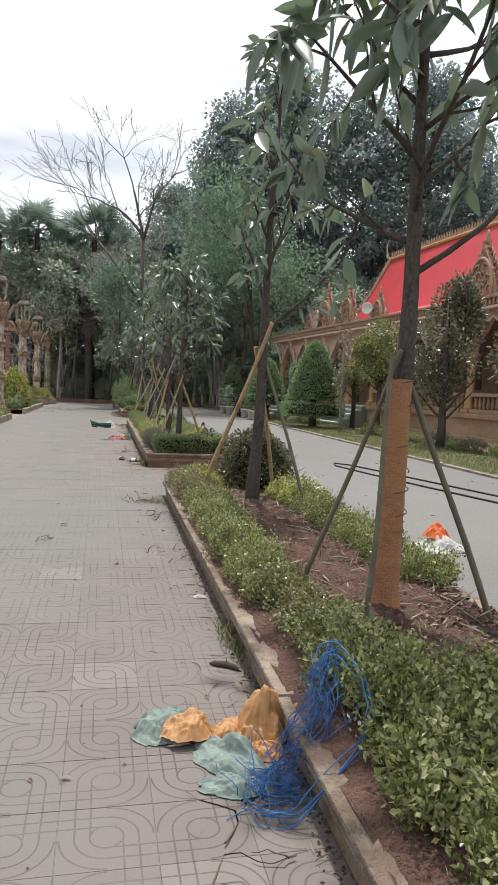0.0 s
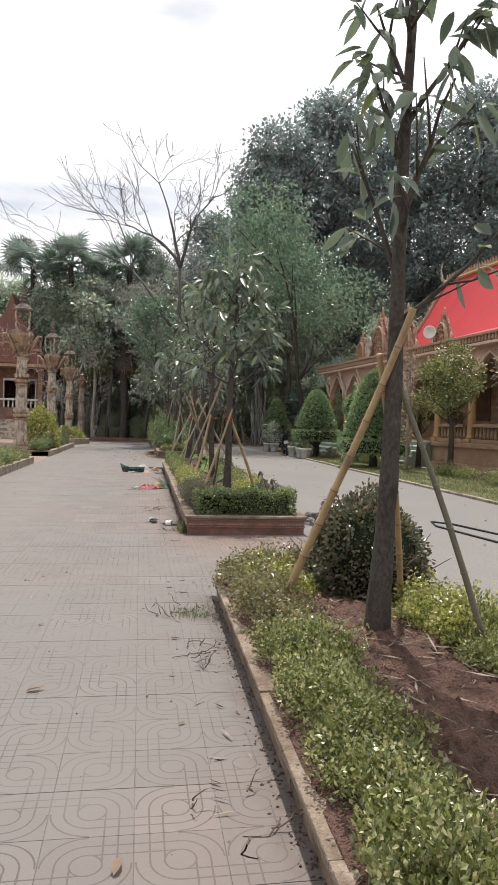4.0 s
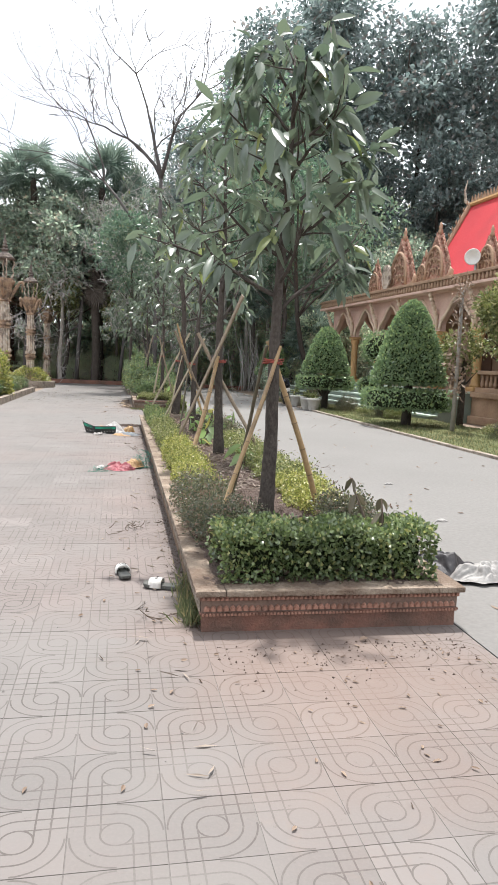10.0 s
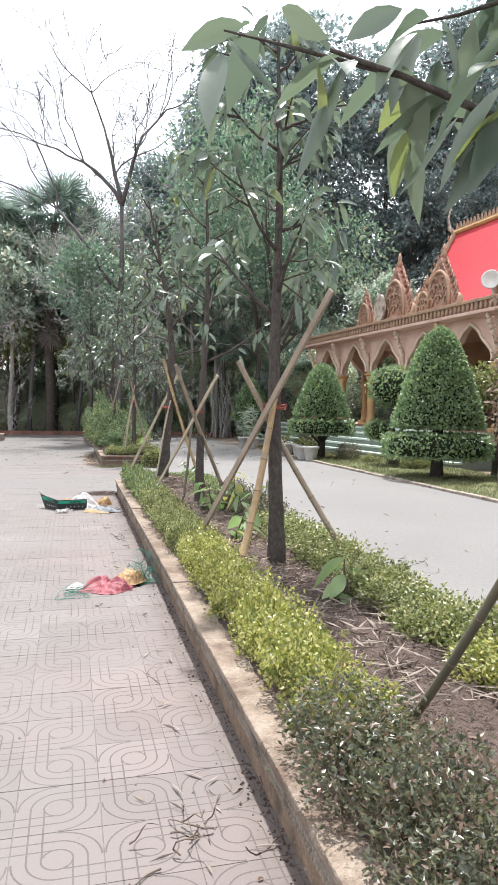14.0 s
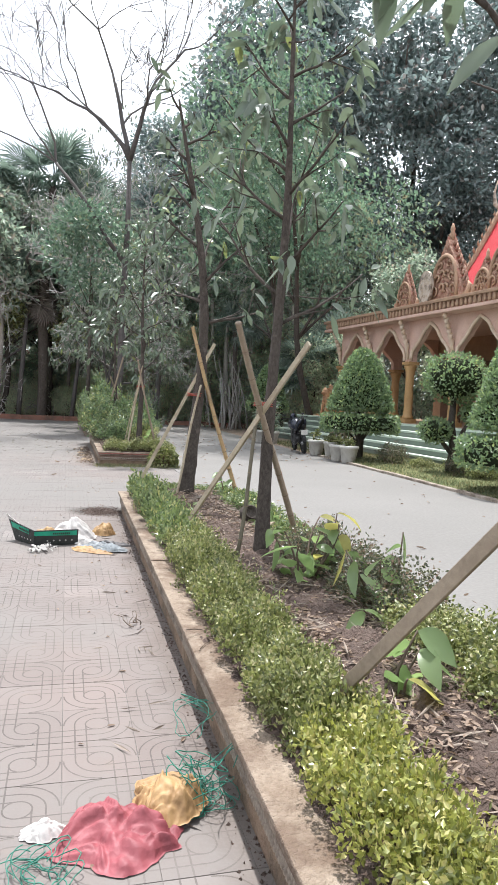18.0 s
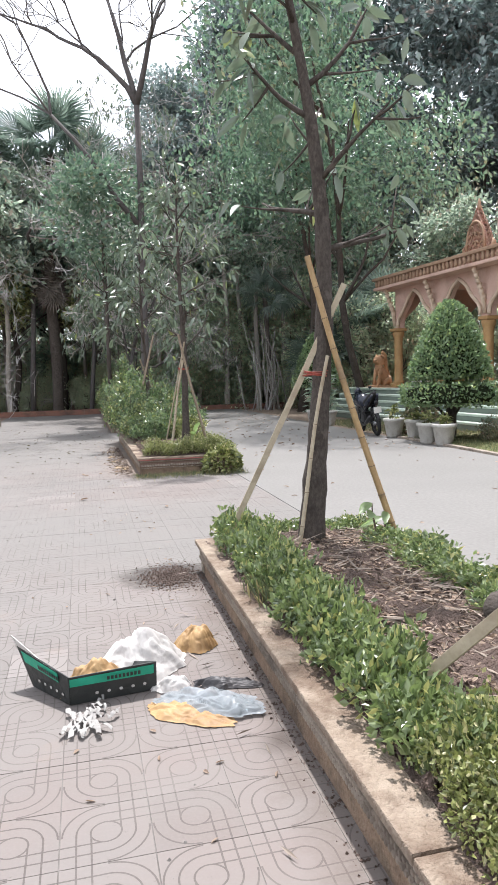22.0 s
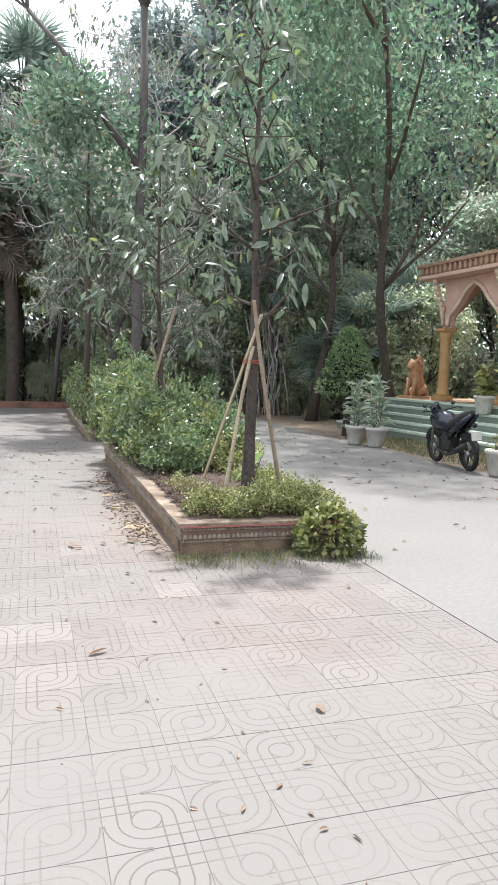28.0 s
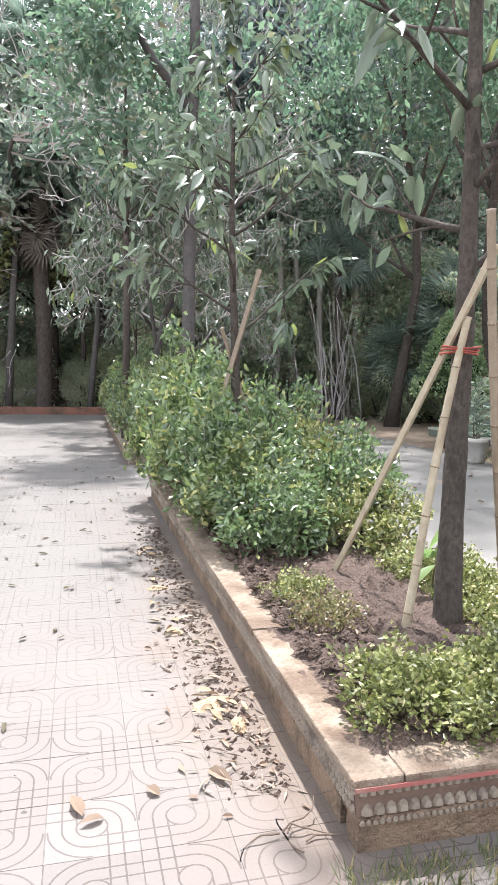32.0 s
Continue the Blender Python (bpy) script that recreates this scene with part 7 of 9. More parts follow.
dense_bush(2.2, 29.22, 0.05, 0.3, 0.22, 0.36, 103, M["leaf_hedge"], 0.075, 900, "lush green plant drooping over the planter corner", "drooping_plant")
dense_bush(7.9, 33.6, 0.0, 0.5, 0.5, 0.8, 104, M["leaf_dark"], 0.1, 900, "dark leafy bush beside the flower pots")
dense_bush(-3.75, 42.9, 0.2, 0.95, 0.9, 0.75, 105, M["leaf_yellow"], 0.1, 1800, "yellow-green bush in the ring planter")
ring = tagged(empty("ring_planter", -3.75, 43.0, 0.0), "low eight-sided concrete planter round a lamp column", "planter")
for k in range(8):
    a_ = k * math.pi / 4
    m_ = Matrix.Rotation(a_, 4, "Z")
    part("kerb_stone", one_box(-0.47, 0.47, -1.14, -0.98, -0.03, 0.3, 0.012, m_), M["kerb"], ring)
bm = bmesh.new()
lathe(bm, [(1.02, -0.02), (1.02, 0.2), (0.5, 0.25), (0.1, 0.27)], 8)
part("soil", bm, M["soil"], ring)

# trimmed box hedge across the planter front
rr = np.random.default_rng(111)
th = tagged(empty("box_hedge", 1.62, 12.05, 0.24), "neatly trimmed dark green hedge along planter front", "hedge")
n = 11000
side = rr.integers(0, 4, n)
px, py, pz = rr.uniform(-0.62, 0.62, n), rr.uniform(-0.19, 0.19, n), rr.uniform(0.0, 0.27, n)
py = np.where(side == 0, -0.19, np.where(side == 1, 0.19, py))
pz = np.where(side >= 2, 0.27 + 0.02 * np.sin(px * 14), pz)
px = np.where(rr.uniform(0, 1, n) < 0.08, np.sign(px) * 0.62, px)
nrm = np.stack([np.where(np.abs(px) > 0.61, np.sign(px), 0), np.where(side == 0, -1.0, np.where(side == 1, 1.0, 0)), np.where(side >= 2, 1.0, 0.25)], 1)
pos = np.stack([px, py, pz], 1) + rr.normal(size=(n, 3)) * 0.018
v, f = leaf_arrays(rr, pos, nrm * 0.7 + rr.normal(size=(n, 3)) * 0.55, 0.029, 0.021, 0.1, 0.1)
part("leaves", mesh_np("leaves", v, f), M["bush_mid"], th)
# the core block is added; its near-black colour paints the hedge's inner shade
part("core", one_box(-0.57, 0.57, -0.14, 0.14, 0.0, 0.23, 0.03), M["shade_core"], th, "solid core, coloured dark for the shade inside the leaves")
bm = bmesh.new()
for k in range(14):
    limb(bm, (-0.55 + 0.085 * k, 0, -0.06), (0.1, 0.1, 1), 0.25, 0.006, rr, 0.4, 3)
part("branch_frame", bm, M["twig"], th, "", True)


def big_leaf_sprout(x, y, z, seed, n, h, leaf, label, tilt=(0.2, 0.0), mat="leaf_sprout"):
    """A broken or self-sown shoot with a few very large leaves."""
    rr = np.random.default_rng(seed)
    th = tagged(empty("leafy_shoot", x, y, z), label, "plant")
    bm = bmesh.new()
    at, ax = [], []
    stems = max(2, n // 6) if mat == "leaf_sprout" else 2
    for k in range(stems):
        q = limb(bm, (0.02 * k, 0.02 * k, -0.05), (tilt[0] + rr.normal() * 0.35, tilt[1] + rr.normal() * 0.35, 1.0), h * rr.uniform(0.7, 1.1), 0.012, rr, 0.4, 6, 0.004)
        for j in range(2, 7):
            for _ in range(max(1, n // (5 * stems))):
                at.append(q[j])
                ax.append(Vector((rr.normal(), rr.normal(), -0.2 if mat == "leaf_sprout" else -1.6)))
    part("stem", bm, M["twig"], th, "", True)
    v, f = broad_leaf_arrays(rr, np.array(at), np.array(ax), leaf, leaf * 0.44, 0.15, 0.4)
    part("leaves", mesh_np("leaves", v, f, True), M[mat], th)
    return th


big_leaf_sprout(1.8, 15.75, 0.27, 121, 14, 0.36, 0.2, "young shoot with large upright green leaves")
big_leaf_sprout(1.72, 19.35, 0.27, 122, 46, 0.55, 0.2, "broken branch with large drooping leaves on the soil", (0.2, -0.2))
big_leaf_sprout(2.0, 18.8, 0.27, 125, 34, 0.5, 0.19, "broken branch with large drooping leaves on the soil", (0.3, 0.2))
big_leaf_sprout(1.55, 17.75, 0.27, 128, 22, 0.34, 0.22, "young shoot with broad pale green leaves")
big_leaf_sprout(2.0, 21.3, 0.27, 129, 16, 0.25, 0.2, "small tuft of long pale leaves")
big_leaf_sprout(2.03, 12.1, 0.26, 123, 26, 0.62, 0.1, "wilted brown shoot leaning over planter corner", (0.25, -0.25), "leaf_wilted")
big_leaf_sprout(2.1, 23.2, 0.26, 124, 10, 0.35, 0.16, "small shoot with yellowing leaves at planter end")
big_leaf_sprout(1.95, 17.0, 0.27, 126, 14, 0.35, 0.2, "fallen leafy branch on planter soil", (0.6, 0.0))
big_leaf_sprout(2.0, 30.9, 0.24, 127, 16, 0.5, 0.18, "large-leaved yellow-green plant behind the stakes")
for k in range(4):
    big_leaf_sprout(1.3 + 0.2 * k, 32.3 + 0.8 * k, 0.3, 130 + k, 16, 0.75, 0.13, "leafy shoot rising out of the bushes")


# ---- grass ----
def grass_patch(name, n, spot, blade, label, seed, parent=None):
    rr = np.random.default_rng(seed)
    p = spot(rr, n)
    ax = np.stack([rr.normal(size=n) * 0.45, rr.normal(size=n) * 0.45, np.ones(n)], 1)
    v, f = small_leaf_arrays(rr, p, ax, blade, blade * 0.09)
    ob = part(name, mesh_np(name, v, f), M["grass"], parent)
    return tagged(ob, label, "grass", kind="stuff")


grass_patch("lawn_grass", 34000, lambda r_, n: np.stack([r_.uniform(ROAD_EDGE + 0.1, 9.9, n), r_.uniform(8, 33, n), np.full(n, 0.02)], 1), 0.09, "short uneven lawn grass", 141)
grass_patch("weeds", 2000, lambda r_, n: np.stack([0.9 + 0.13 * r_.integers(0, 13, n) + r_.normal(size=n) * 0.05, 29.27 - np.abs(r_.normal(size=n)) * 0.2, np.zeros(n)], 1), 0.065, "grass growing along the planter foot", 142)
grass_patch("lawn_grass", 9000, lambda r_, n: np.stack([r_.uniform(7.2, 9.3, n), r_.uniform(33.2, 39.5, n), np.full(n, -0.03)], 1), 0.09, "patchy grass before the hall steps", 147)
grass_patch("weeds", 260, lambda r_, n: np.stack([0.66 + r_.normal(size=n) * 0.09, 8.15 + r_.normal(size=n) * 0.09, np.zeros(n)], 1), 0.05, "dry weed tuft in a paving joint", 143)
grass_patch("weeds", 130, lambda r_, n: np.stack([0.79 + r_.normal(size=n) * 0.03, 3.6 + r_.normal(size=n) * 0.14, np.zeros(n)], 1), 0.09, "grass tuft against the kerb", 144)
grass_patch("weeds", 260, lambda r_, n: np.stack([2.26 + r_.normal(size=n) * 0.03, 10.4 + r_.normal(size=n) * 0.25, np.zeros(n)], 1), 0.06, "weeds in the paving joint", 145)
grass_patch("weeds", 420, lambda r_, n: np.stack([0.83 + r_.normal(size=n) * 0.035, 11.8 + np.abs(r_.normal(size=n)) * 0.4, np.zeros(n)], 1), 0.11, "dry grass growing up the planter corner", 148)
grass_patch("weeds", 400, lambda r_, n: np.stack([1.1 + r_.normal(size=n) * 0.05, 22.4 + r_.uniform(-0.2, 0.2, n), np.full(n, 0.24)], 1), 0.16, "long grass over the coping", 146)


# ---- litter, bags, pots, motorcycle ----
def cloth_mat(name, a, b, rough=0.6, see=0.0):
    k = Nodes(name)
    col = k.mix(k.ramp(k.noise(9.0, 5.0, 0.6), 0.35, 0.65), a, b)
    k.link(col, k.bsdf.inputs["Base Color"])
    k.bsdf.inputs["Roughness"].default_value = rough
    k.bsdf.inputs["Transmission Weight"].default_value = see
    k.bsdf.inputs["IOR"].default_value = 1.15 if see else 1.45
    vor = k.add("ShaderNodeTexVoronoi", Scale=14.0)
    k.link(k.object_place(), vor.inputs["Vector"])
    vor2 = k.add("ShaderNodeTexVoronoi", Scale=38.0)
    k.link(k.object_place(), vor2.inputs["Vector"])
    folds = k.math("ADD", vor.outputs["Distance"], k.math("MULTIPLY", vor2.outputs["Distance"], 0.3))
    k.bump(k.math("ADD", folds, k.math("MULTIPLY", k.noise(60.0, 4.0, 0.6), 0.15)), 0.35, 0.02)
    return k.m


C_ORANGE = cloth_mat("paper_orange", (0.47, 0.255, 0.11), (0.36, 0.175, 0.065))
C_TAN = cloth_mat("paper_tan", (0.38, 0.245, 0.11), (0.24, 0.14, 0.06))
C_TEAL = cloth_mat("sack_teal", (0.21, 0.26, 0.23), (0.10, 0.14, 0.125))
C_WHITE = cloth_mat("sack_white", (0.50, 0.48, 0.455), (0.37, 0.35, 0.335))
C_PINK = cloth_mat("sack_faded_red", (0.29, 0.078, 0.09), (0.2, 0.045, 0.055))
C_CLEAR = cloth_mat("clear_plastic", (0.40, 0.43, 0.45), (0.29, 0.32, 0.335), 0.25, 0.45)
C_BLACK = cloth_mat("sack_black", (0.022, 0.022, 0.025), (0.045, 0.04, 0.04), 0.5)
C_BLUE = cloth_mat("cord_blue", (0.02, 0.085, 0.27), (0.045, 0.17, 0.38), 0.45)
C_GREEN = cloth_mat("cord_green", (0.02, 0.14, 0.10), (0.035, 0.2, 0.14), 0.5)
C_CARD = cloth_mat("box_black", (0.02, 0.023, 0.022), (0.035, 0.037, 0.035), 0.55)
C_BAND = cloth_mat("box_green", (0.015, 0.26, 0.16), (0.02, 0.32, 0.2), 0.5)
C_GREYSACK = cloth_mat("sack_grey", (0.34, 0.33, 0.31), (0.2, 0.19, 0.18))


def crumple_bm(rx, ry, h, seed, n=54, folds=1.0):
    """A crumpled sheet heaped up on the ground: tilted facets between creases, and a ragged rim that lies flat."""
    bm = bmesh.new()
    rows_ = []
    ease = min(1.0, 0.75 * min(rx, ry) / h)          # tall heaps keep broader, smoother faces
    for j in range(n + 1):
        row = []
        for i in range(n + 1):
            u, v = 2 * i / n - 1, 2 * j / n - 1
            uu, vv = u * math.sqrt(1 - v * v / 2), v * math.sqrt(1 - u * u / 2)
            d = math.hypot(uu, vv)
            p = Vector((uu + seed * 3.7, vv - seed * 1.9, seed * 0.37))
            p = p + Vector((noise.noise(p * 1.7), noise.noise(p * 1.7 + Vector((4, 4, 4))), 0)) * 0.35
            big, small = noise.voronoi(p * 1.9 * folds)[0], noise.voronoi(p * 4.6 * folds + Vector((2, 5, 1)))[0]
            crease = 0.62 * (big[1] - big[0]) + 0.3 * (small[1] - small[0]) - 0.25
            low = noise.noise(p * 1.1 + Vector((3, 1, 4)))
            a = math.atan2(vv, uu)
            rim = 1 + 0.34 * noise.noise(Vector((math.cos(a) * 1.5, math.sin(a) * 1.5, seed))) + 0.12 * noise.noise(Vector((math.cos(a) * 5, math.sin(a) * 5, seed * 2)))
            body = max(0.0, 1 - d ** 2.2)
            z = 0.004 + h * (body * (0.62 + 0.5 * low) + (0.25 + 0.75 * min(1.0, body * 2)) * 0.7 * ease * crease)
            side = 0.10 * crease * ease
            row.append(bm.verts.new((uu * rx * (rim + side), vv * ry * (rim - side), max(z, 0.003 + 0.004 * small[0]))))
        rows_.append(row)
    for a, b in zip(rows_, rows_[1:]):
        for i in range(n):
            bm.faces.new((a[i], a[i + 1], b[i + 1], b[i]))
    base = bmesh.ops.create_circle(bm, cap_ends=True, segments=20, radius=1.0)["verts"]
    for q in base:
        q.co = Vector((q.co.x * rx * 0.8, q.co.y * ry * 0.8, 0.003))
    return bm


def crumple(name, x, y, z, rx, ry, h, seed, mat, label, category="bag", turn=0.0, tip=0.0):
    ob = part(name, crumple_bm(rx, ry, h, seed), mat, None, "", True)
    ob.matrix_basis = pose(x, y, z, 0, tip, turn)
    return tagged(ob, label, category)


def tangle(name, x, y, z, r, h, n, seed, mat, label, thick=0.004):
    """A heap of loose cord: every strand a curl of its own."""
    rr = np.random.default_rng(seed)
    th = tagged(empty(name, x, y, z), label, "cord")
    bm = bmesh.new()
    for k in range(n):
        c = rr.normal(size=3) * np.array([r * 0.35, r * 0.35, h * 0.25])
        a0, turn, rad = rr.uniform(0, 6.3), rr.uniform(1.5, 7.0) * rr.choice([-1, 1]), r * rr.uniform(0.25, 0.75)
        tl = rr.normal(size=2) * 0.6
        pts = []
        for i in range(20):
            s = i / 19
            a = a0 + turn * s
            q = rad * (1 + 0.25 * math.sin(3 * a + k))
            pts.append((c[0] + q * math.cos(a), c[1] + q * math.sin(a), max(0.006, h * 0.4 + c[2] + q * (tl[0] * math.cos(a) + tl[1] * math.sin(a)) * h / max(r, 0.01))))
        tube(bm, pts, thick, 4)
    tagged(part("cord", bm, mat, th, "", True), kind="stuff")
    return th


def cord_bundle(name, spine, n, spread, seed, mat, label, hoop=(), thick=0.0017, loose=0.5):
    """Many thin strands that follow one line for a while and curl off it, and a bunch bent into a hoop."""
    rr = np.random.default_rng(seed)
    th = tagged(empty(name, *spine[0][:2], 0.0), label, "cord")
    base = Vector((*spine[0][:2], 0.0))
    line = [Vector(p) - base for p in spine]

    def on(pts, s):
        k = min(int(s * (len(pts) - 1)), len(pts) - 2)
        return pts[k].lerp(pts[k + 1], s * (len(pts) - 1) - k)

    bm = bmesh.new()
    for k in range(n):                         # frayed ends
        p = on(line, rr.uniform(0.0, 1.0)) + Vector(rr.normal(size=3) * spread * 0.7)
        d = Vector(rr.normal(size=3)) * Vector((1.0, 1.0, 0.55))
        ln = rr.uniform(0.05, 0.15)
        limb(bm, p, d, ln, thick, rr, 1.6, 5, thick * 0.6)
    for v_ in bm.verts:
        v_.co.z = max(v_.co.z, 0.004)
    for k in range(n // 2):
        s0 = rr.uniform(-0.1, 0.9)
        s1 = s0 + rr.uniform(0.15, 0.55)
        off, curl, ph = rr.normal(size=3) * spread, rr.normal(size=3) * spread * loose * 2.2, rr.uniform(0, 6.3)
        turns = rr.uniform(2.0, 7.0)
        pts = []
        for i in range(14):
            q = i / 13
            p = on(line, min(1.0, max(0.0, s0 + (s1 - s0) * q))) + Vector(off)
            p = p + Vector((curl[0] * math.sin(turns * q + ph), curl[1] * math.cos(turns * q + ph), abs(curl[2]) * math.sin(turns * 0.7 * q + ph)))
            p.z = max(p.z, 0.005)
            pts.append(p)
        tube(bm, pts, thick, 4, False)
    tagged(part("cord_tangle", bm, mat, th, "", True), kind="stuff")
    if hoop:
        ring = [Vector(p) - base for p in hoop]
        for k in range(5):
            bm = bmesh.new()
            off = Vector(rr.normal(size=3) * 0.008)
            tube(bm, [on(ring, i / 30) + off * (1 + math.sin(i * 0.35 + k)) + Vector((0, 0, 0.006)) for i in range(31)], thick * 1.3, 5)
            part("strand", bm, mat, th, "", True)
    return th


# heap by the first tree
crumple("sack", 0.36, 2.70, 0, 0.15, 0.12, 0.10, 1, C_TEAL, "torn grey-green sack on the paving", turn=20)
crumple("sack", 0.57, 2.42, 0, 0.19, 0.10, 0.13, 2, C_TEAL, "torn grey-green sack on the paving", turn=-55)
crumple("sack", 0.56, 2.27, 0, 0.13, 0.07, 0.07, 42, C_TEAL, "torn grey-green sack on the paving", turn=-10)
crumple("paper_bag", 0.42, 2.63, 0.03, 0.11, 0.085, 0.13, 3, C_ORANGE, "crumpled orange-brown paper bag", turn=15)
crumple("paper_bag", 0.59, 2.60, 0.02, 0.10, 0.08, 0.09, 4, C_ORANGE, "crumpled orange-brown paper bag", turn=60)
crumple("paper_bag", 0.72, 2.60, 0.01, 0.11, 0.11, 0.21, 5, C_ORANGE, "crumpled orange-brown paper bag against the kerb", turn=70)
crumple("paper_bag", 0.70, 2.47, 0.0, 0.08, 0.055, 0.07, 43, C_ORANGE, "small crumpled orange-brown paper bag")
cord_bundle("blue_cord", ((0.60, 2.20, 0.02), (0.70, 2.27, 0.05), (0.79, 2.27, 0.14), (0.86, 2.29, 0.28), (0.92, 2.42, 0.34), (0.99, 2.55, 0.36)), 120, 0.026, 6, C_BLUE,
            "tangled bright blue plastic cord over the kerb", ((0.84, 2.36, 0.33), (0.91, 2.45, 0.39), (0.98, 2.45, 0.41), (1.02, 2.30, 0.37), (1.0, 2.15, 0.30), (0.92, 2.06, 0.22), (0.80, 2.01, 0.14), (0.70, 2.02, 0.03), (0.60, 2.08, 0.01)))
cord_bundle("blue_cord", ((0.60, 2.14, 0.01), (0.68, 2.2, 0.02), (0.76, 2.24, 0.05)), 46, 0.045, 7, C_BLUE, "tangled bright blue plastic cord on the paving", loose=0.9)
crumple("wrapper", 0.73, 4.44, 0, 0.05, 0.03, 0.03, 8, C_WHITE, "small white wrapper beside the kerb", "wrapper")
crumple("rubbish_bag", 3.12, 5.75, 0, 0.26, 0.22, 0.16, 9, C_WHITE, "white plastic rubbish bag on the drive")
crumple("rubbish", 3.15, 5.85, 0.1, 0.13, 0.11, 0.16, 10, cloth_mat("wrap_orange", (0.6, 0.13, 0.03), (0.5, 0.09, 0.02)), "bright orange packaging on a rubbish bag", "rubbish")
# hose on the drive
bm = bmesh.new()
tube(bm, [(6.6, 7.0, 0.012), (5.75, 8.95, 0.012), (5.42, 10.3, 0.014), (5.1, 11.7, 0.013), (4.85, 12.7, 0.013), (4.62, 12.95, 0.013), (4.5, 12.5, 0.013), (4.72, 11.2, 0.013), (5.0, 9.9, 0.013), (5.38, 8.3, 0.013), (5.9, 6.9, 0.013), (6.8, 5.6, 0.013)], 0.014, 6)
tagged(part("hose", bm, M["rubber"], None, "", True), "thin black hose looped on the concrete drive", "hose")


def sandal(x, y, turn, tip=0.0):
    """A slide sandal: shaped sole with a raised rim, and one broad strap arched over its front."""
    th = tagged(empty("sandal", x, y, 0.004, turn), "white-strapped slide sandal with dark sole on the paving", "sandal", "pair of sandals on the paving")
    th.rotation_euler[1] = radians(tip)
    half = [(-0.125, 0.018), (-0.118, 0.032), (-0.09, 0.04), (-0.03, 0.034), (0.03, 0.04), (0.08, 0.047), (0.11, 0.04), (0.125, 0.02)]
    ring = half + [(a, -b) for a, b in half[::-1]]
    bm = bmesh.new()
    rows_ = []
    for z, k in ((0.0, 0.94), (0.004, 1.0), (0.02, 1.02), (0.024, 0.97), (0.019, 0.9)):
        rows_.append([bm.verts.new((a * k, b * k, z + 0.007 * max(0.0, abs(a) - 0.08) / 0.04)) for a, b in ring])
    for r0, r1 in zip(rows_, rows_[1:]):
        for i in range(len(ring)):
            bm.faces.new((r0[i], r0[(i + 1) % len(ring)], r1[(i + 1) % len(ring)], r1[i]))
    bm.faces.new(rows_[0][::-1])
    bm.faces.new(rows_[-1])
    part("sole", bm, M["rubber_grey"], th, "dark grey rubber sole")
    bm = bmesh.new()
    rows_ = []
    for i in range(13):
        a = math.pi * i / 12
        for_in, for_out = [], []
        for q, (xx, r) in enumerate(((0.0, 1.0), (0.03, 1.03), (0.06, 0.98), (0.085, 0.88))):
            for_out.append(bm.verts.new((xx, 0.051 * r * math.cos(a), 0.008 + 0.056 * r * math.sin(a) ** 0.75)))
            for_in.append(bm.verts.new((xx, 0.046 * r * math.cos(a), 0.008 + 0.051 * r * math.sin(a) ** 0.75)))
        rows_.append(for_out + for_in[::-1])
    for r0, r1 in zip(rows_, rows_[1:]):
        for i in range(8):
            bm.faces.new((r0[i], r1[i], r1[(i + 1) % 8], r0[(i + 1) % 8]))
    part("strap", bm, M["white_paint"], th, "broad white plastic strap", True)
    bm = bmesh.new()
    for k in range(4):
        box(bm, 0.032, 0.048, -0.014 + 0.008 * k, -0.010 + 0.008 * k, 0.0628, 0.0655, 0.0, Matrix.Rotation(0.18 * (1 if k % 2 else -1), 4, "Z"))
    part("mark", bm, M["rubber"], th, "small dark mark")


sandal(0.452, 12.79, 98)
sandal(0.70, 12.50, 160)
# rag heap at the planter corner
crumple("rag", 2.78, 12.78, 0, 0.34, 0.24, 0.2, 12, C_BLACK, "dark crumpled sheet beside the planter", "rag")
crumple("rag", 3.0, 12.58, 0.02, 0.28, 0.18, 0.16, 13, C_GREYSACK, "grey crumpled sheet beside the planter", "rag")
crumple("rag", 3.3, 12.45, 0, 0.17, 0.1, 0.06, 14, C_GREYSACK, "torn grey sheet beside the planter", "rag")
for i, (x, y) in enumerate(((3.6, 14.4), (4.6, 13.6), (3.9, 16.5), (3.3, 18.4), (2.9, 17.2))):
    crumple("wrapper", x, y, 0, 0.06, 0.035, 0.025, 15 + i, C_GREYSACK, "scrap of pale packaging on the drive", "wrapper")
# faded red sack
crumple("sack", 0.44, 17.46, 0, 0.215, 0.17, 0.15, 21, C_PINK, "faded red woven sack crumpled on the paving")
crumple("sack", 0.62, 17.6, 0.02, 0.14, 0.15, 0.14, 22, C_TAN, "yellowish woven sack beside the red one")
crumple("wrapper", 0.2, 17.52, 0, 0.08, 0.05, 0.05, 23, C_WHITE, "scrap of white packaging", "wrapper")
tangle("green_cord", 0.74, 17.62, 0.0, 0.12, 0.16, 40, 24, C_GREEN, "tangle of thin green cord against the kerb", 0.002)
tangle("green_cord", 0.2, 17.3, 0.0, 0.12, 0.05, 16, 25, C_GREEN, "loose thin green cord on the paving", 0.0018)
tangle("green_cord", 0.86, 18.1, 0.08, 0.12, 0.1, 7, 26, C_GREEN, "loose thin green cord on the coping", 0.0018)

# open black box with a green printed band
bx = tagged(empty("cardboard_box", -0.018, 21.92, 0.004), "open black and green printed cardboard box", "box")


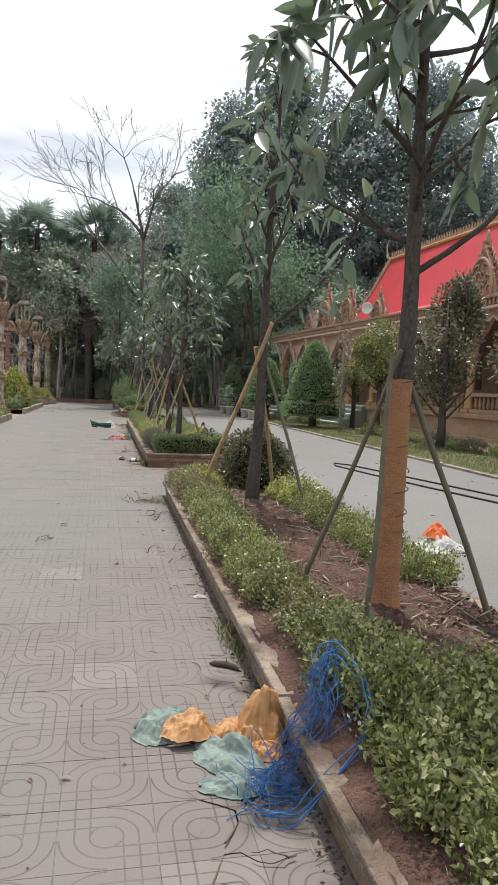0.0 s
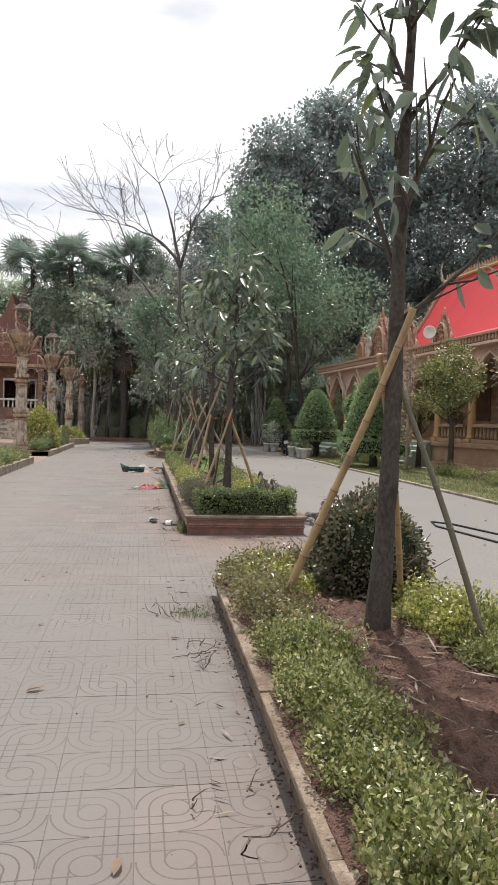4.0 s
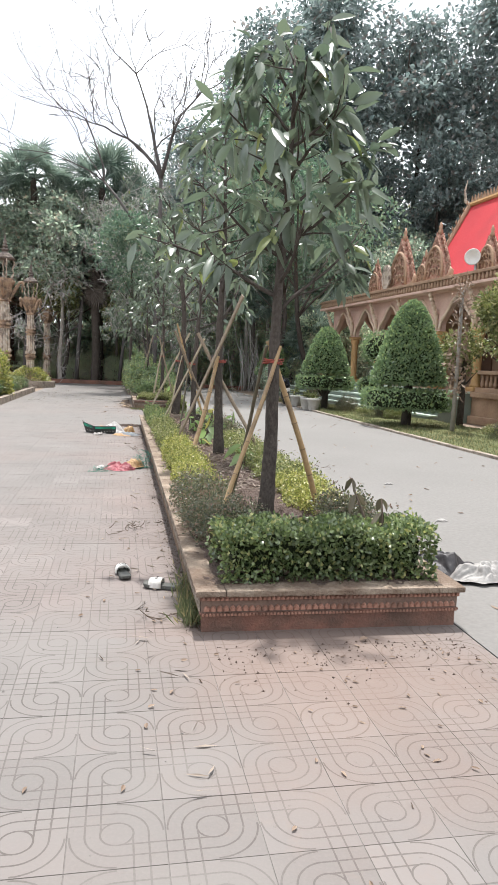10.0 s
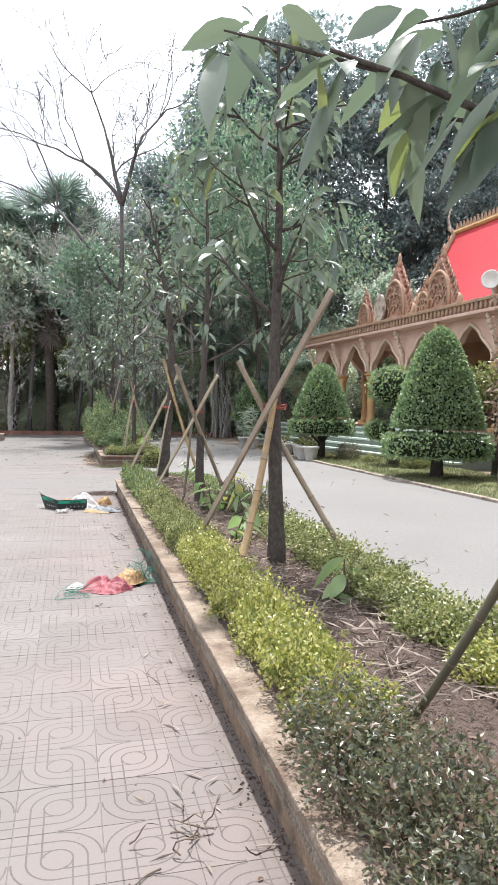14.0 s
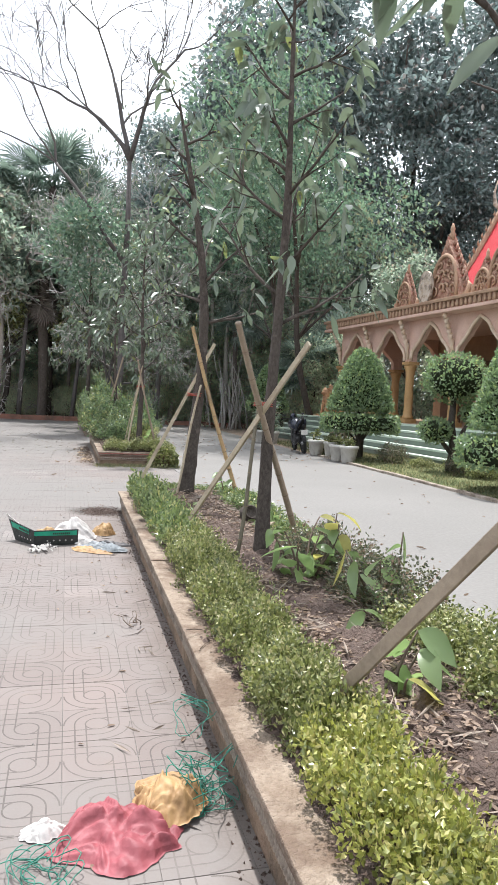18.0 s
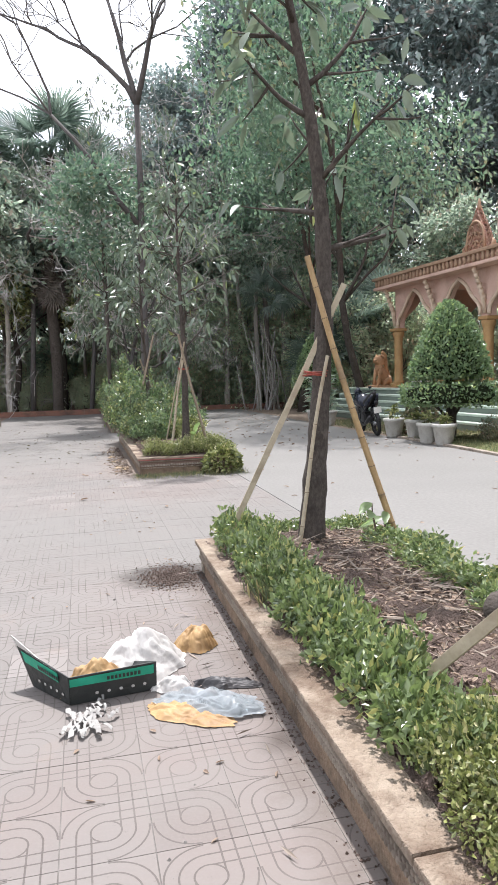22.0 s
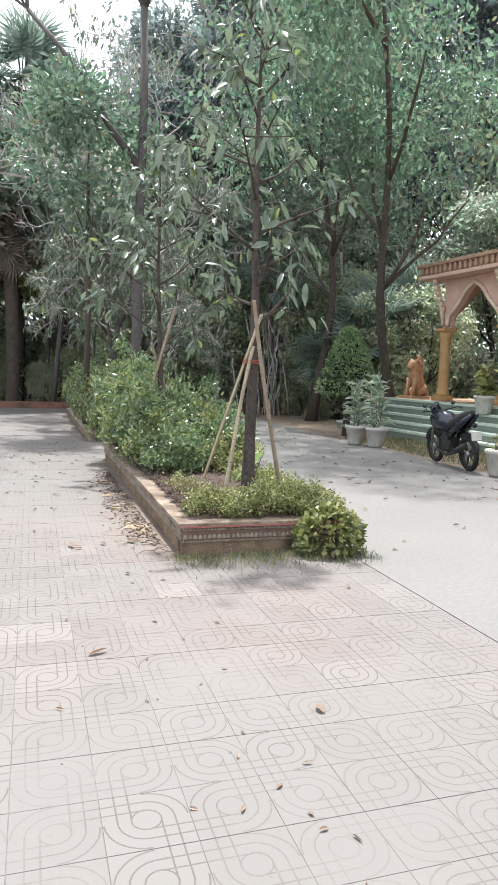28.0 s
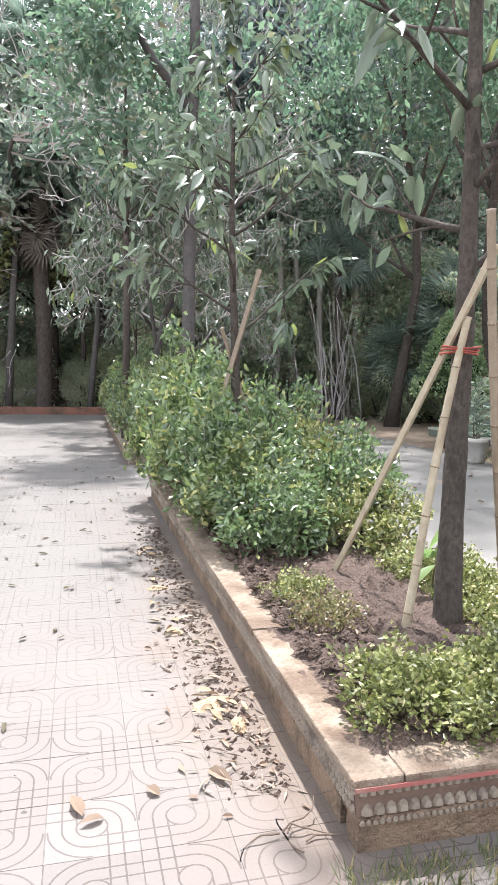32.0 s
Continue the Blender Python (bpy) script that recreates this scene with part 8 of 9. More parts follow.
def panel(a, b, top_a, top_b, t=0.004):
    """A box side from floor points a and b up to top_a and top_b."""
    bm = bmesh.new()
    nrm = (Vector(b) - Vector(a)).cross(Vector(top_a) - Vector(a)).normalized() * t
    f_ = [bm.verts.new(Vector(p)) for p in (a, b, top_b, top_a)]
    g_ = [bm.verts.new(Vector(p) + nrm) for p in (a, b, top_b, top_a)]
    bm.faces.new(f_[::-1])
    bm.faces.new(g_)
    for i in range(4):
        bm.faces.new((f_[i], f_[(i + 1) % 4], g_[(i + 1) % 4], g_[i]))
    return bm


C_, R_, L_, B_ = (0.0, 0.0, 0.0), (0.40, 0.05, 0.0), (-0.18, 0.26, 0.0), (0.22, 0.33, 0.0)
CT, RT, LT, BT = (0.0, -0.03, 0.145), (0.40, 0.02, 0.15), (-0.25, 0.30, 0.2), (0.24, 0.36, 0.03)
sides = {"front": (C_, R_, CT, RT), "left": (L_, C_, LT, CT), "right": (R_, B_, RT, BT)}
bm = bmesh.new()
f_ = [bm.verts.new((p[0], p[1], z)) for z in (0.0, 0.004) for p in (C_, R_, B_, L_)]
for k in range(4):
    bm.faces.new((f_[k], f_[(k + 1) % 4], f_[4 + (k + 1) % 4], f_[4 + k]))
bm.faces.new(f_[3::-1])
bm.faces.new(f_[4:])
part("box_floor", bm, C_CARD, bx)
# a torn flap stands up behind the left side
bm = panel((-0.25, 0.30, 0.2), (-0.06, 0.05, 0.15), (-0.275, 0.315, 0.25), (-0.14, 0.16, 0.175))
part("flap", bm, C_WHITE, bx, "pale inner face of a torn flap")
for nm, (a, b, ta, tb) in sides.items():
    wall_ = part("box_side", panel(a, b, ta, tb), C_CARD, bx)
    if nm in ("front", "left"):
        A, B, TA, TB = (Vector(q) for q in (a, b, ta, tb))
        out = (B - A).cross(TA - A).normalized() * 0.006
        lo_a, lo_b = A.lerp(TA, 0.66) + out, B.lerp(TB, 0.62) + out
        hi_a, hi_b = A.lerp(TA, 0.93) + out, B.lerp(TB, 0.93) + out
        s_a, s_b = (0.0, 0.97) if nm == "front" else (0.08, 0.8)
        part("printed_band", panel(lo_a.lerp(lo_b, s_a), lo_a.lerp(lo_b, s_b), hi_a.lerp(hi_b, s_a), hi_a.lerp(hi_b, s_b), 0.0015), C_BAND, wall_)
        for k in range(9):
            s0 = 0.42 + 0.045 * k
            q0, q1 = lo_a.lerp(lo_b, s0), lo_a.lerp(lo_b, s0 + 0.03)
            r0, r1 = hi_a.lerp(hi_b, s0), hi_a.lerp(hi_b, s0 + 0.03)
            part("print_mark", panel(q0.lerp(r0, 0.28) + out, q1.lerp(r1, 0.28) + out, q0.lerp(r0, 0.7) + out, q1.lerp(r1, 0.7) + out, 0.0012), C_CARD, wall_)
        for k in range(5):
            s0 = 0.3 + 0.14 * k
            q = A.lerp(TA, 0.3).lerp(B.lerp(TB, 0.3), s0) + out
            bm = bmesh.new()
            lathe(bm, [(0.008, 0.0), (0.008, 0.002)], 8)
            o = part("print_dot", bm, C_WHITE, wall_)
            o.matrix_basis = Matrix.Translation(q) @ (out.normalized()).to_track_quat("Z", "Y").to_matrix().to_4x4()
crumple("paper_bag", 0.09, 22.08, 0.01, 0.17, 0.12, 0.18, 31, C_TAN, "crumpled tan paper bag lying in the box", turn=20)
crumple("sack", 0.31, 22.22, 0, 0.25, 0.19, 0.25, 32, C_WHITE, "crumpled white sack spilling out of the box", turn=20)
crumple("paper_bag", 0.64, 22.43, 0, 0.12, 0.10, 0.19, 33, C_TAN, "crumpled tan paper bag beside the kerb")
crumple("plastic_bag", 0.61, 21.72, 0.012, 0.26, 0.12, 0.08, 34, C_CLEAR, "clear plastic bag spread on the paving", turn=-26)
crumple("paper_sheet", 0.50, 21.68, 0, 0.23, 0.09, 0.045, 35, C_TAN, "tan paper under a clear plastic bag", "paper", turn=-38)
crumple("plastic_bag", 0.46, 21.97, 0, 0.11, 0.06, 0.09, 36, C_WHITE, "small white plastic bag beside the box")
crumple("plastic_sheet", 0.72, 21.92, 0, 0.17, 0.06, 0.05, 37, C_BLACK, "black plastic sheet against the kerb", "plastic sheet", turn=-18)


def ribbon_heap(x, y, r, n, seed, mat, label):
    """Loose plastic strips lying in folds."""
    rr = np.random.default_rng(seed)
    th = tagged(empty("plastic_strips", x, y, 0.004), label, "plastic strips")
    for k in range(n):
        bm = bmesh.new()
        p = Vector((rr.normal() * r * 0.22, rr.normal() * r * 0.12, 0.02))
        a = -math.pi / 2 + rr.normal() * 0.45 if k % 3 else rr.uniform(0, 6.3)
        prev = None
        for i in range(14):
            a += rr.normal() * (0.16 if k % 3 else 0.6)
            p = p + Vector((math.cos(a), math.sin(a), 0)) * r * (0.11 if k % 3 else 0.08)
            p.z = 0.01 + 0.022 * abs(math.sin(i * 0.9 + k))
            side = Vector((-math.sin(a), math.cos(a), 0.5 * math.sin(i + k))) * rr.uniform(0.003, 0.014)
            row = [bm.verts.new(p + side), bm.verts.new(p + Vector((0, 0, 0.002))), bm.verts.new(p - side)]
            if prev:
                bm.faces.new((prev[0], row[0], row[1], prev[1]))
                bm.faces.new((prev[1], row[1], row[2], prev[2]))
            prev = row
        part("strip", bm, mat, th, "", True)


ribbon_heap(0.07, 21.80, 0.15, 12, 38, C_GREYSACK, "crumpled white plastic strips on the paving")
# an old clay pot and a cut bamboo end on the soil
th = tagged(empty("clay_pot", 1.93, 21.55, 0.30), "dark old clay pot lying on planter soil", "pot")
bm = bmesh.new()
lathe(bm, [(0.03, 0.0), (0.065, 0.02), (0.09, 0.07), (0.085, 0.11), (0.06, 0.135), (0.07, 0.15), (0.055, 0.148), (0.05, 0.12)], 14)
o = part("body", bm, M["bark"], th, "", True)
o.matrix_basis = pose(0, 0, 0.05, 60, 20, 0)
th = tagged(empty("bamboo_stub", 1.98, 21.0, 0.33), "cut end of thick dry bamboo on the soil", "bamboo")
bm = bmesh.new()
lathe(bm, [(0.042, -0.09), (0.044, 0.09), (0.03, 0.092), (0.028, -0.02)], 12)
o = part("culm", bm, M["bamboo_grey"], th, "", True)
o.matrix_basis = pose(0, 0, 0.02, 75, 0, 40)


# ---- pots ----
def pot_proto(x, y, seed, leaf=0.2, h=0.45, n=60, thin=0.3, mat="leaf_hedge"):
    rr = np.random.default_rng(seed)
    th = tagged(empty("flower_pot", x, y, 0.0), "white tapered flower pot with a leafy plant", "flower pot", "white pots beside the hall")
    bm = bmesh.new()
    lathe(bm, [(0.15, 0.0), (0.17, 0.05), (0.225, 0.36), (0.25, 0.37), (0.25, 0.43), (0.22, 0.44), (0.2, 0.40)], 18)
    part("pot", bm, M["pot_white"], th, "", True)
    at = np.stack([rr.normal(size=n) * 0.05, rr.normal(size=n) * 0.05, np.full(n, 0.4) + rr.uniform(0, h, n)], 1)
    v, f = leaf_arrays(rr, at, np.stack([rr.normal(size=n), rr.normal(size=n), rr.uniform(0.2, 1.6, n)], 1), leaf, leaf * thin, 0.1, 0.4)
    part("plant", mesh_np("plant", v, f), M[mat], th)
    bm = bmesh.new()
    for k in range(5):
        limb(bm, (0.03 * k - 0.06, 0, 0.38), (0.1 * (k - 2), 0.1, 1), h * 0.8, 0.008, rr)
    part("stalk", bm, M["twig"], th, "", True)
    return th


pot_proto(7.25, 32.6, 151, 0.16, 0.2)
pot_proto(7.0, 31.55, 152, 0.16, 0.22)
pot_proto(7.1, 31.1, 153, 0.16, 0.18)
pot_proto(7.02, 33.2, 157, 0.2, 0.3, 30)
pot_proto(6.75, 37.9, 154, 0.36, 1.0, 110, 0.14, "leaf_far")
pot_proto(7.0, 37.4, 155, 0.38, 1.1, 130, 0.14, "leaf_far")
pot_proto(9.9, 37.6, 156, 0.42, 0.7, 50).location.z = PLAT * 0.8


# ---- motorcycle ----
def motorcycle(x, y, turn, lean=8.0):
    th = tagged(empty("motorcycle", x, y, 0), "dark blue-black motorcycle parked on its stand", "motorcycle")
    th.matrix_basis = pose(x, y, 0, 0, 0, turn) @ pose(0, 0, 0, -lean, 0, 0)
    M["paint_dark"] = plain("paint_dark", (0.012, 0.016, 0.03), (0.02, 0.024, 0.04), 0.25, 4, 60, 0.05, 0.002, spec=0.6)

    def wheel(px):
        w = empty("wheel", 0, 0, 0)
        w.parent = th
        w.matrix_basis = pose(px, 0, 0.3)
        bm = bmesh.new()
        n = 28
        for i in range(n):
            pass
        ring = [(0.3 * math.cos(a), 0.3 * math.sin(a)) for a in [2 * math.pi * k / n for k in range(n + 1)]]
        tube(bm, [(0.262 * math.cos(a), 0, 0.262 * math.sin(a)) for a in [2 * math.pi * k / n for k in range(n + 1)]], 0.045, 8, False)
        part("tyre", bm, M["rubber"], w, "", True)
        bm = bmesh.new()
        tube(bm, [(0.215 * math.cos(a), 0, 0.215 * math.sin(a)) for a in [2 * math.pi * k / n for k in range(n + 1)]], 0.016, 6, False)
        part("rim", bm, M["black_plastic"], w, "", True)
        for k in range(5):
            a = 2 * math.pi * k / 5
            bm = bmesh.new()
            tube(bm, [(0.03 * math.cos(a), 0, 0.03 * math.sin(a)), (0.21 * math.cos(a), 0, 0.21 * math.sin(a))], [0.018, 0.012], 5)
            part("spoke", bm, M["black_plastic"], w)
        bm = bmesh.new()
        tube(bm, [(0, -0.06, 0), (0, 0.06, 0)], 0.05, 12)
        part("hub", bm, M["steel"], w, "", True)

    wheel(0.64)
    wheel(-0.62)
    for sg in (-0.075, 0.075):
        bm = bmesh.new()
        tube(bm, [(0.64, sg, 0.3), (0.48, sg, 0.78), (0.42, sg, 0.95)], [0.024, 0.022, 0.02], 8)
        part("fork", bm, M["steel"], th, "", True)
        bm = bmesh.new()
        tube(bm, [(-0.62, sg * 1.2, 0.3), (-0.2, sg * 1.2, 0.36)], 0.02, 6)
        part("swingarm", bm, M["black_plastic"], th, "", True)
        bm = bmesh.new()
        tube(bm, [(0.40, sg * 1.2, 0.97), (0.33, sg * 4.6, 1.02), (0.22, sg * 4.9, 1.0)], [0.014, 0.014, 0.018], 6)
        part("handlebar", bm, M["black_plastic"], th, "", True)
        bm = bmesh.new()
        tube(bm, [(0.36, sg * 3.2, 1.0), (0.38, sg * 3.6, 1.08)], 0.006, 5)
        lathe(bm, [(0.015, 1.06), (0.045, 1.09), (0.04, 1.12)], 10, 0.38, sg * 3.7)
        part("mirror", bm, M["black_plastic"], th, "", True)
        bm = bmesh.new()
        tube(bm, [(-0.15, sg * 1.4, 0.56), (-0.55, sg * 1.4, 0.8), (-0.88, sg * 0.8, 0.98)], [0.07, 0.06, 0.03], 6)
        part("tail_panel", bm, M["paint_dark"], th, "", True)
    bm = bmesh.new()
    tube(bm, [(0.5, 0, 0.74), (0.36, 0, 0.82), (0.12, 0, 0.82), (-0.1, 0, 0.70)], [0.13, 0.2, 0.18, 0.1], 12)
    part("tank", bm, M["paint_dark"], th, "", True)
    bm = bmesh.new()
    tube(bm, [(-0.02, 0, 0.76), (-0.25, 0, 0.78), (-0.5, 0, 0.9), (-0.85, 0, 1.02)], [0.08, 0.12, 0.1, 0.05], 10)
    part("seat", bm, M["rubber"], th, "", True)
    bm = bmesh.new()
    box(bm, -0.14, 0.2, -0.12, 0.12, 0.28, 0.55, 0.04)
    tube(bm, [(0.05, 0, 0.5), (0.22, 0, 0.62)], [0.09, 0.08], 10)
    part("engine", bm, M["black_plastic"], th, "", True)
    bm = bmesh.new()
    tube(bm, [(0.18, 0.13, 0.5), (0.25, 0.14, 0.3), (-0.1, 0.15, 0.24), (-0.45, 0.16, 0.34), (-0.8, 0.17, 0.48)], [0.02, 0.02, 0.025, 0.05, 0.045], 8)
    part("exhaust", bm, M["black_plastic"], th, "", True)
    bm = bmesh.new()
    tube(bm, [(0.5, 0, 0.9), (0.58, 0, 0.88)], [0.1, 0.075], 12)
    part("headlight", bm, M["white_paint"], th, "", True)
    bm = bmesh.new()
    tube(bm, [(0.5, 0, 0.98), (0.56, 0, 1.02), (0.46, 0, 1.1)], [0.1, 0.09, 0.05], 8)
    part("cowl", bm, M["paint_dark"], th, "", True)
    for cx, a0, a1 in ((0.64, 0.3, 2.4), (-0.62, 0.9, 2.9)):
        bm = bmesh.new()
        tube(bm, [(cx + 0.34 * math.cos(a0 + (a1 - a0) * i / 8), 0, 0.3 + 0.34 * math.sin(a0 + (a1 - a0) * i / 8)) for i in range(9)], 0.035, 6)
        part("mudguard", bm, M["black_plastic"], th, "", True)
    part("number_plate", one_box(-0.93, -0.925, -0.09, 0.09, 0.56, 0.7), M["white_paint"], th)
    bm = bmesh.new()
    tube(bm, [(-0.86, 0, 0.82), (-0.9, 0, 0.8)], 0.04, 8)
    part("tail_light", bm, M["black_plastic"], th, "", True)
    bm = bmesh.new()
    tube(bm, [(-0.05, -0.1, 0.3), (-0.12, -0.25, 0.06)], 0.012, 6)
    part("stand", bm, M["steel"], th)
    return th


motorcycle(6.95, 34.4, 83)


# ---- fallen leaves, twigs, clods ----
def fallen(name, n, spot, length, mat, label, seed, lift=0.006, kind="stuff"):
    rr = np.random.default_rng(seed)
    p = spot(rr, n)
    a = rr.uniform(0, 2 * math.pi, n)
    ax = np.stack([np.cos(a), np.sin(a), rr.normal(size=n) * 0.12], 1)
    p[:, 2] += lift
    v, f = leaf_arrays(rr, p, ax, length, length * 0.36, 0.25, 0.0, np.tile([0, 0, 1.0], (n, 1)))
    v[:, 2] = np.maximum(v[:, 2], np.repeat(p[:, 2], 7) - lift * 0.7)
    return tagged(part(name, mesh_np(name, v, f), mat), label, "leaves", kind=kind)


def along_kerbs(r_, n):
    y = r_.uniform(0, 46, n)
    x = np.where(r_.uniform(0, 1, n) < 0.6, 0.82 - np.abs(r_.normal(size=n)) * 0.32, r_.uniform(LEFT_KERB, 0.8, n))
    return np.stack([x, y, np.zeros(n)], 1)


fallen("fallen_leaves", 300, along_kerbs, 0.042, M["leaf_dry"], "dry brown leaves scattered over the paving", 161)
fallen("fallen_leaves", 160, lambda r_, n: np.stack([r_.uniform(2.5, 6.9, n), r_.uniform(4, 46, n), np.zeros(n)], 1), 0.08, M["leaf_dry"], "dry leaves scattered over the drive", 162)
fallen("fallen_leaves", 60, lambda r_, n: np.stack([r_.uniform(0.85, 2.3, n), 11.6 - np.abs(r_.normal(size=n)) * 0.9, np.zeros(n)], 1), 0.035, M["leaf_dry"], "dry leaves between two planters", 163)
fallen("fallen_leaves", 60, lambda r_, n: np.stack([0.66 + r_.normal(size=n) * 0.13, r_.uniform(29.6, 34.5, n), np.zeros(n)], 1), 0.05, M["leaf_dry"], "dry leaves along the planter", 164)
HUSK = cloth_mat("husk_pale", (0.37, 0.28, 0.175), (0.25, 0.18, 0.11))
fallen("husks", 12, lambda r_, n: np.stack([0.66 + r_.normal(size=n) * 0.05, 30.40 + r_.normal(size=n) * 0.11, np.zeros(n)], 1), 0.075, HUSK, "pale curled dry husks beside the planter", 170, 0.02)
for hx, hy, hr, hs, ht in ((0.66, 30.42, 0.10, 61, 20), (0.74, 30.2, 0.07, 62, 80), (0.62, 31.3, 0.06, 63, 140), (0.6, 32.1, 0.07, 64, 10)):
    crumple("dry_husk", hx, hy, 0, hr, hr * 0.5, 0.035, hs, HUSK, "pale crumpled dry leaf husk beside the planter", "husk", ht)
fallen("leaf_litter", 60, lambda r_, n: np.stack([0.86 - np.abs(r_.normal(size=n)) * 0.2, 29.8 + np.abs(r_.normal(size=n)) * 1.9, np.zeros(n)], 1), 0.05, M["leaf_dry"], "dry brown leaves and crumbs along the planter wall", 176, 0.012)
clods_at = lambda r_, n: np.stack([0.84 - np.abs(r_.normal(size=n)) * 0.13, r_.uniform(29.7, 34.0, n), np.zeros(n)], 1)
fallen("husks", 14, lambda r_, n: np.stack([0.62 + r_.normal(size=n) * 0.06, r_.uniform(31.0, 33.2, n), np.zeros(n)], 1), 0.1, HUSK, "pale curled dry husks beside the planter", 171, 0.012)
fallen("fallen_leaves", 260, lambda r_, n: np.stack([r_.uniform(2.6, 7.2, n), r_.uniform(31, 47, n), np.zeros(n)], 1), 0.1, M["leaf_dry"], "dry leaves under the tree on the drive", 167)
fallen("fallen_leaves", 170, lambda r_, n: np.stack([r_.uniform(-2.6, 0.75, n), 34.8 + r_.normal(size=n) * 2.4, np.zeros(n)], 1), 0.075, M["leaf_wilted"], "dark curled leaves blown over the paving", 175, 0.012)
fallen("leaf_litter", 3600, lambda r_, n: np.stack([1.42 + np.abs(r_.normal(size=n)) * 0.42, r_.uniform(16.0, 23.5, n), np.full(n, 0.3)], 1), 0.042, M["leaf_dry"], "thick dry leaf litter on planter soil", 168, 0.03)
fallen("leaf_litter", 260, lambda r_, n: np.stack([r_.uniform(1.25, 2.1, n), r_.uniform(30.2, 31.8, n), np.full(n, 0.28)], 1), 0.035, M["leaf_dry"], "dry leaf litter on planter soil", 169, 0.03)
for pl_, n_ in ((P1, 1500), (P2, 1300), (P3, 400)):
    fallen("leaf_litter", n_, lambda r_, n, q=pl_: np.stack([r_.uniform(1.05, 2.2, n), r_.uniform(max(q[0], 0.5) + 0.2, q[1] - 0.2, n), np.full(n, q[2] + 0.045)], 1), 0.045, M["leaf_dry"], "dry leaf litter on planter soil", 165 + int(pl_[0]), 0.02)



def twig_litter(n, spot, label, seed, long_=0.2):
    """Countless thin dead twigs lying on the soil."""
    rr = np.random.default_rng(seed)
    p = spot(rr, n)
    a = rr.uniform(0, 2 * math.pi, n)
    v, f = small_leaf_arrays(rr, p, np.stack([np.cos(a), np.sin(a), rr.normal(size=n) * 0.12 + 0.04], 1), long_, 0.011)
    tagged(part("twig_litter", mesh_np("twig_litter", v, f), M["twig_pale"]), label, "twigs", kind="stuff")


twig_litter(2400, lambda r_, n: np.stack([r_.uniform(1.3, 2.15, n), r_.uniform(14.2, 23.6, n), 0.305 + 0.03 * r_.uniform(0, 1, n)], 1), "thin pale dead twigs strewn on planter soil", 172)
twig_litter(900, lambda r_, n: np.stack([r_.uniform(1.25, 2.15, n), r_.uniform(0.6, 8.0, n), 0.235 + 0.03 * r_.uniform(0, 1, n)], 1), "thin pale dead twigs strewn on planter soil", 173)
twig_litter(160, lambda r_, n: np.stack([0.76 - np.abs(r_.normal(size=n)) * 0.14, r_.uniform(1.0, 24.0, n), 0.006 + 0.01 * r_.uniform(0, 1, n)], 1), "thin dry twigs and stalks along the kerb", 174, 0.1)



def one_leaf(x, y, size, mat, label, turn):
    rr = np.random.default_rng(int(x * 100 + y * 10) % 9973)
    v, f = leaf_arrays(rr, np.zeros((1, 3)), np.array([[1.0, 0, 0.12]]), size, size * 0.4, 0.35, 0.0, np.array([[0, 0, 1.0]]))
    ob = part("fallen_leaf", mesh_np("fallen_leaf", v, f), mat)
    ob.matrix_basis = pose(x, y, 0.008, 0, 0, turn)
    tagged(ob, label, "leaf", "single leaves on the paving")


for x, y, s_, m_, l_, t_ in ((0.02, 27.47, 0.11, "leaf_dry", "curled brown leaf on the paving", 20), (0.08, 29.72, 0.11, "leaf_dry", "curled reddish leaf on the paving", 110), (0.15, 29.70, 0.09, "leaf_dry", "curled reddish leaf on the paving", 200),
                             (1.92, 28.25, 0.07, "leaf_dry", "dark curled leaf on the paving", 60), (0.35, 29.78, 0.09, "leaf_dry", "long dark curled leaf beside the planter", 130), (0.55, 29.9, 0.14, "leaf_dry", "curled brown leaf on the paving", 300),
                             (1.7, 12.0 - 0.45, 0.08, "leaf_dry", "dry leaf before the planter", 10), (0.2, 5.3, 0.09, "leaf_dry", "dry leaf on the paving", 75),
                             (-0.3, 6.8, 0.1, "leaf_dry", "dry leaf on the paving", 15), (1.0, 26.6, 0.1, "leaf_dry", "dry leaf on the paving", 95)):
    one_leaf(x, y, s_, M[m_], l_, t_)


bm = bmesh.new()
tube(bm, [(-0.085, 0.01, 0.006), (-0.06, 0.004, 0.012), (0.0, 0.0, 0.016), (0.05, -0.012, 0.012), (0.08, -0.03, 0.006)], [0.004, 0.014, 0.018, 0.013, 0.003], 8)
pod = tagged(part("seed_pod", bm, M["bark"], None, "", True), "dark dry seed pod lying beside the kerb", "seed pod")
pod.matrix_basis = pose(0.70, 3.30, 0.0, 0, 0, -25)


def twig_pile(x, y, z, r, n, seed, label, long_=0.22):
    rr = np.random.default_rng(seed)
    th = tagged(empty("twig_pile", x, y, z), label, "twigs")
    for k in range(n):
        bm = bmesh.new()
        a = rr.uniform(0, 6.28)
        p = Vector((rr.normal() * r, rr.normal() * r, 0.008 + 0.012 * rr.uniform()))
        limb(bm, p, (math.cos(a), math.sin(a), 0.05), long_ * rr.uniform(0.3, 1.2), 0.0036, rr, 1.3, 6, 0.0015)
        for v_ in bm.verts:
            v_.co.z = max(0.002, min(v_.co.z, 0.07))
        part("twig", bm, M["twig"], th)


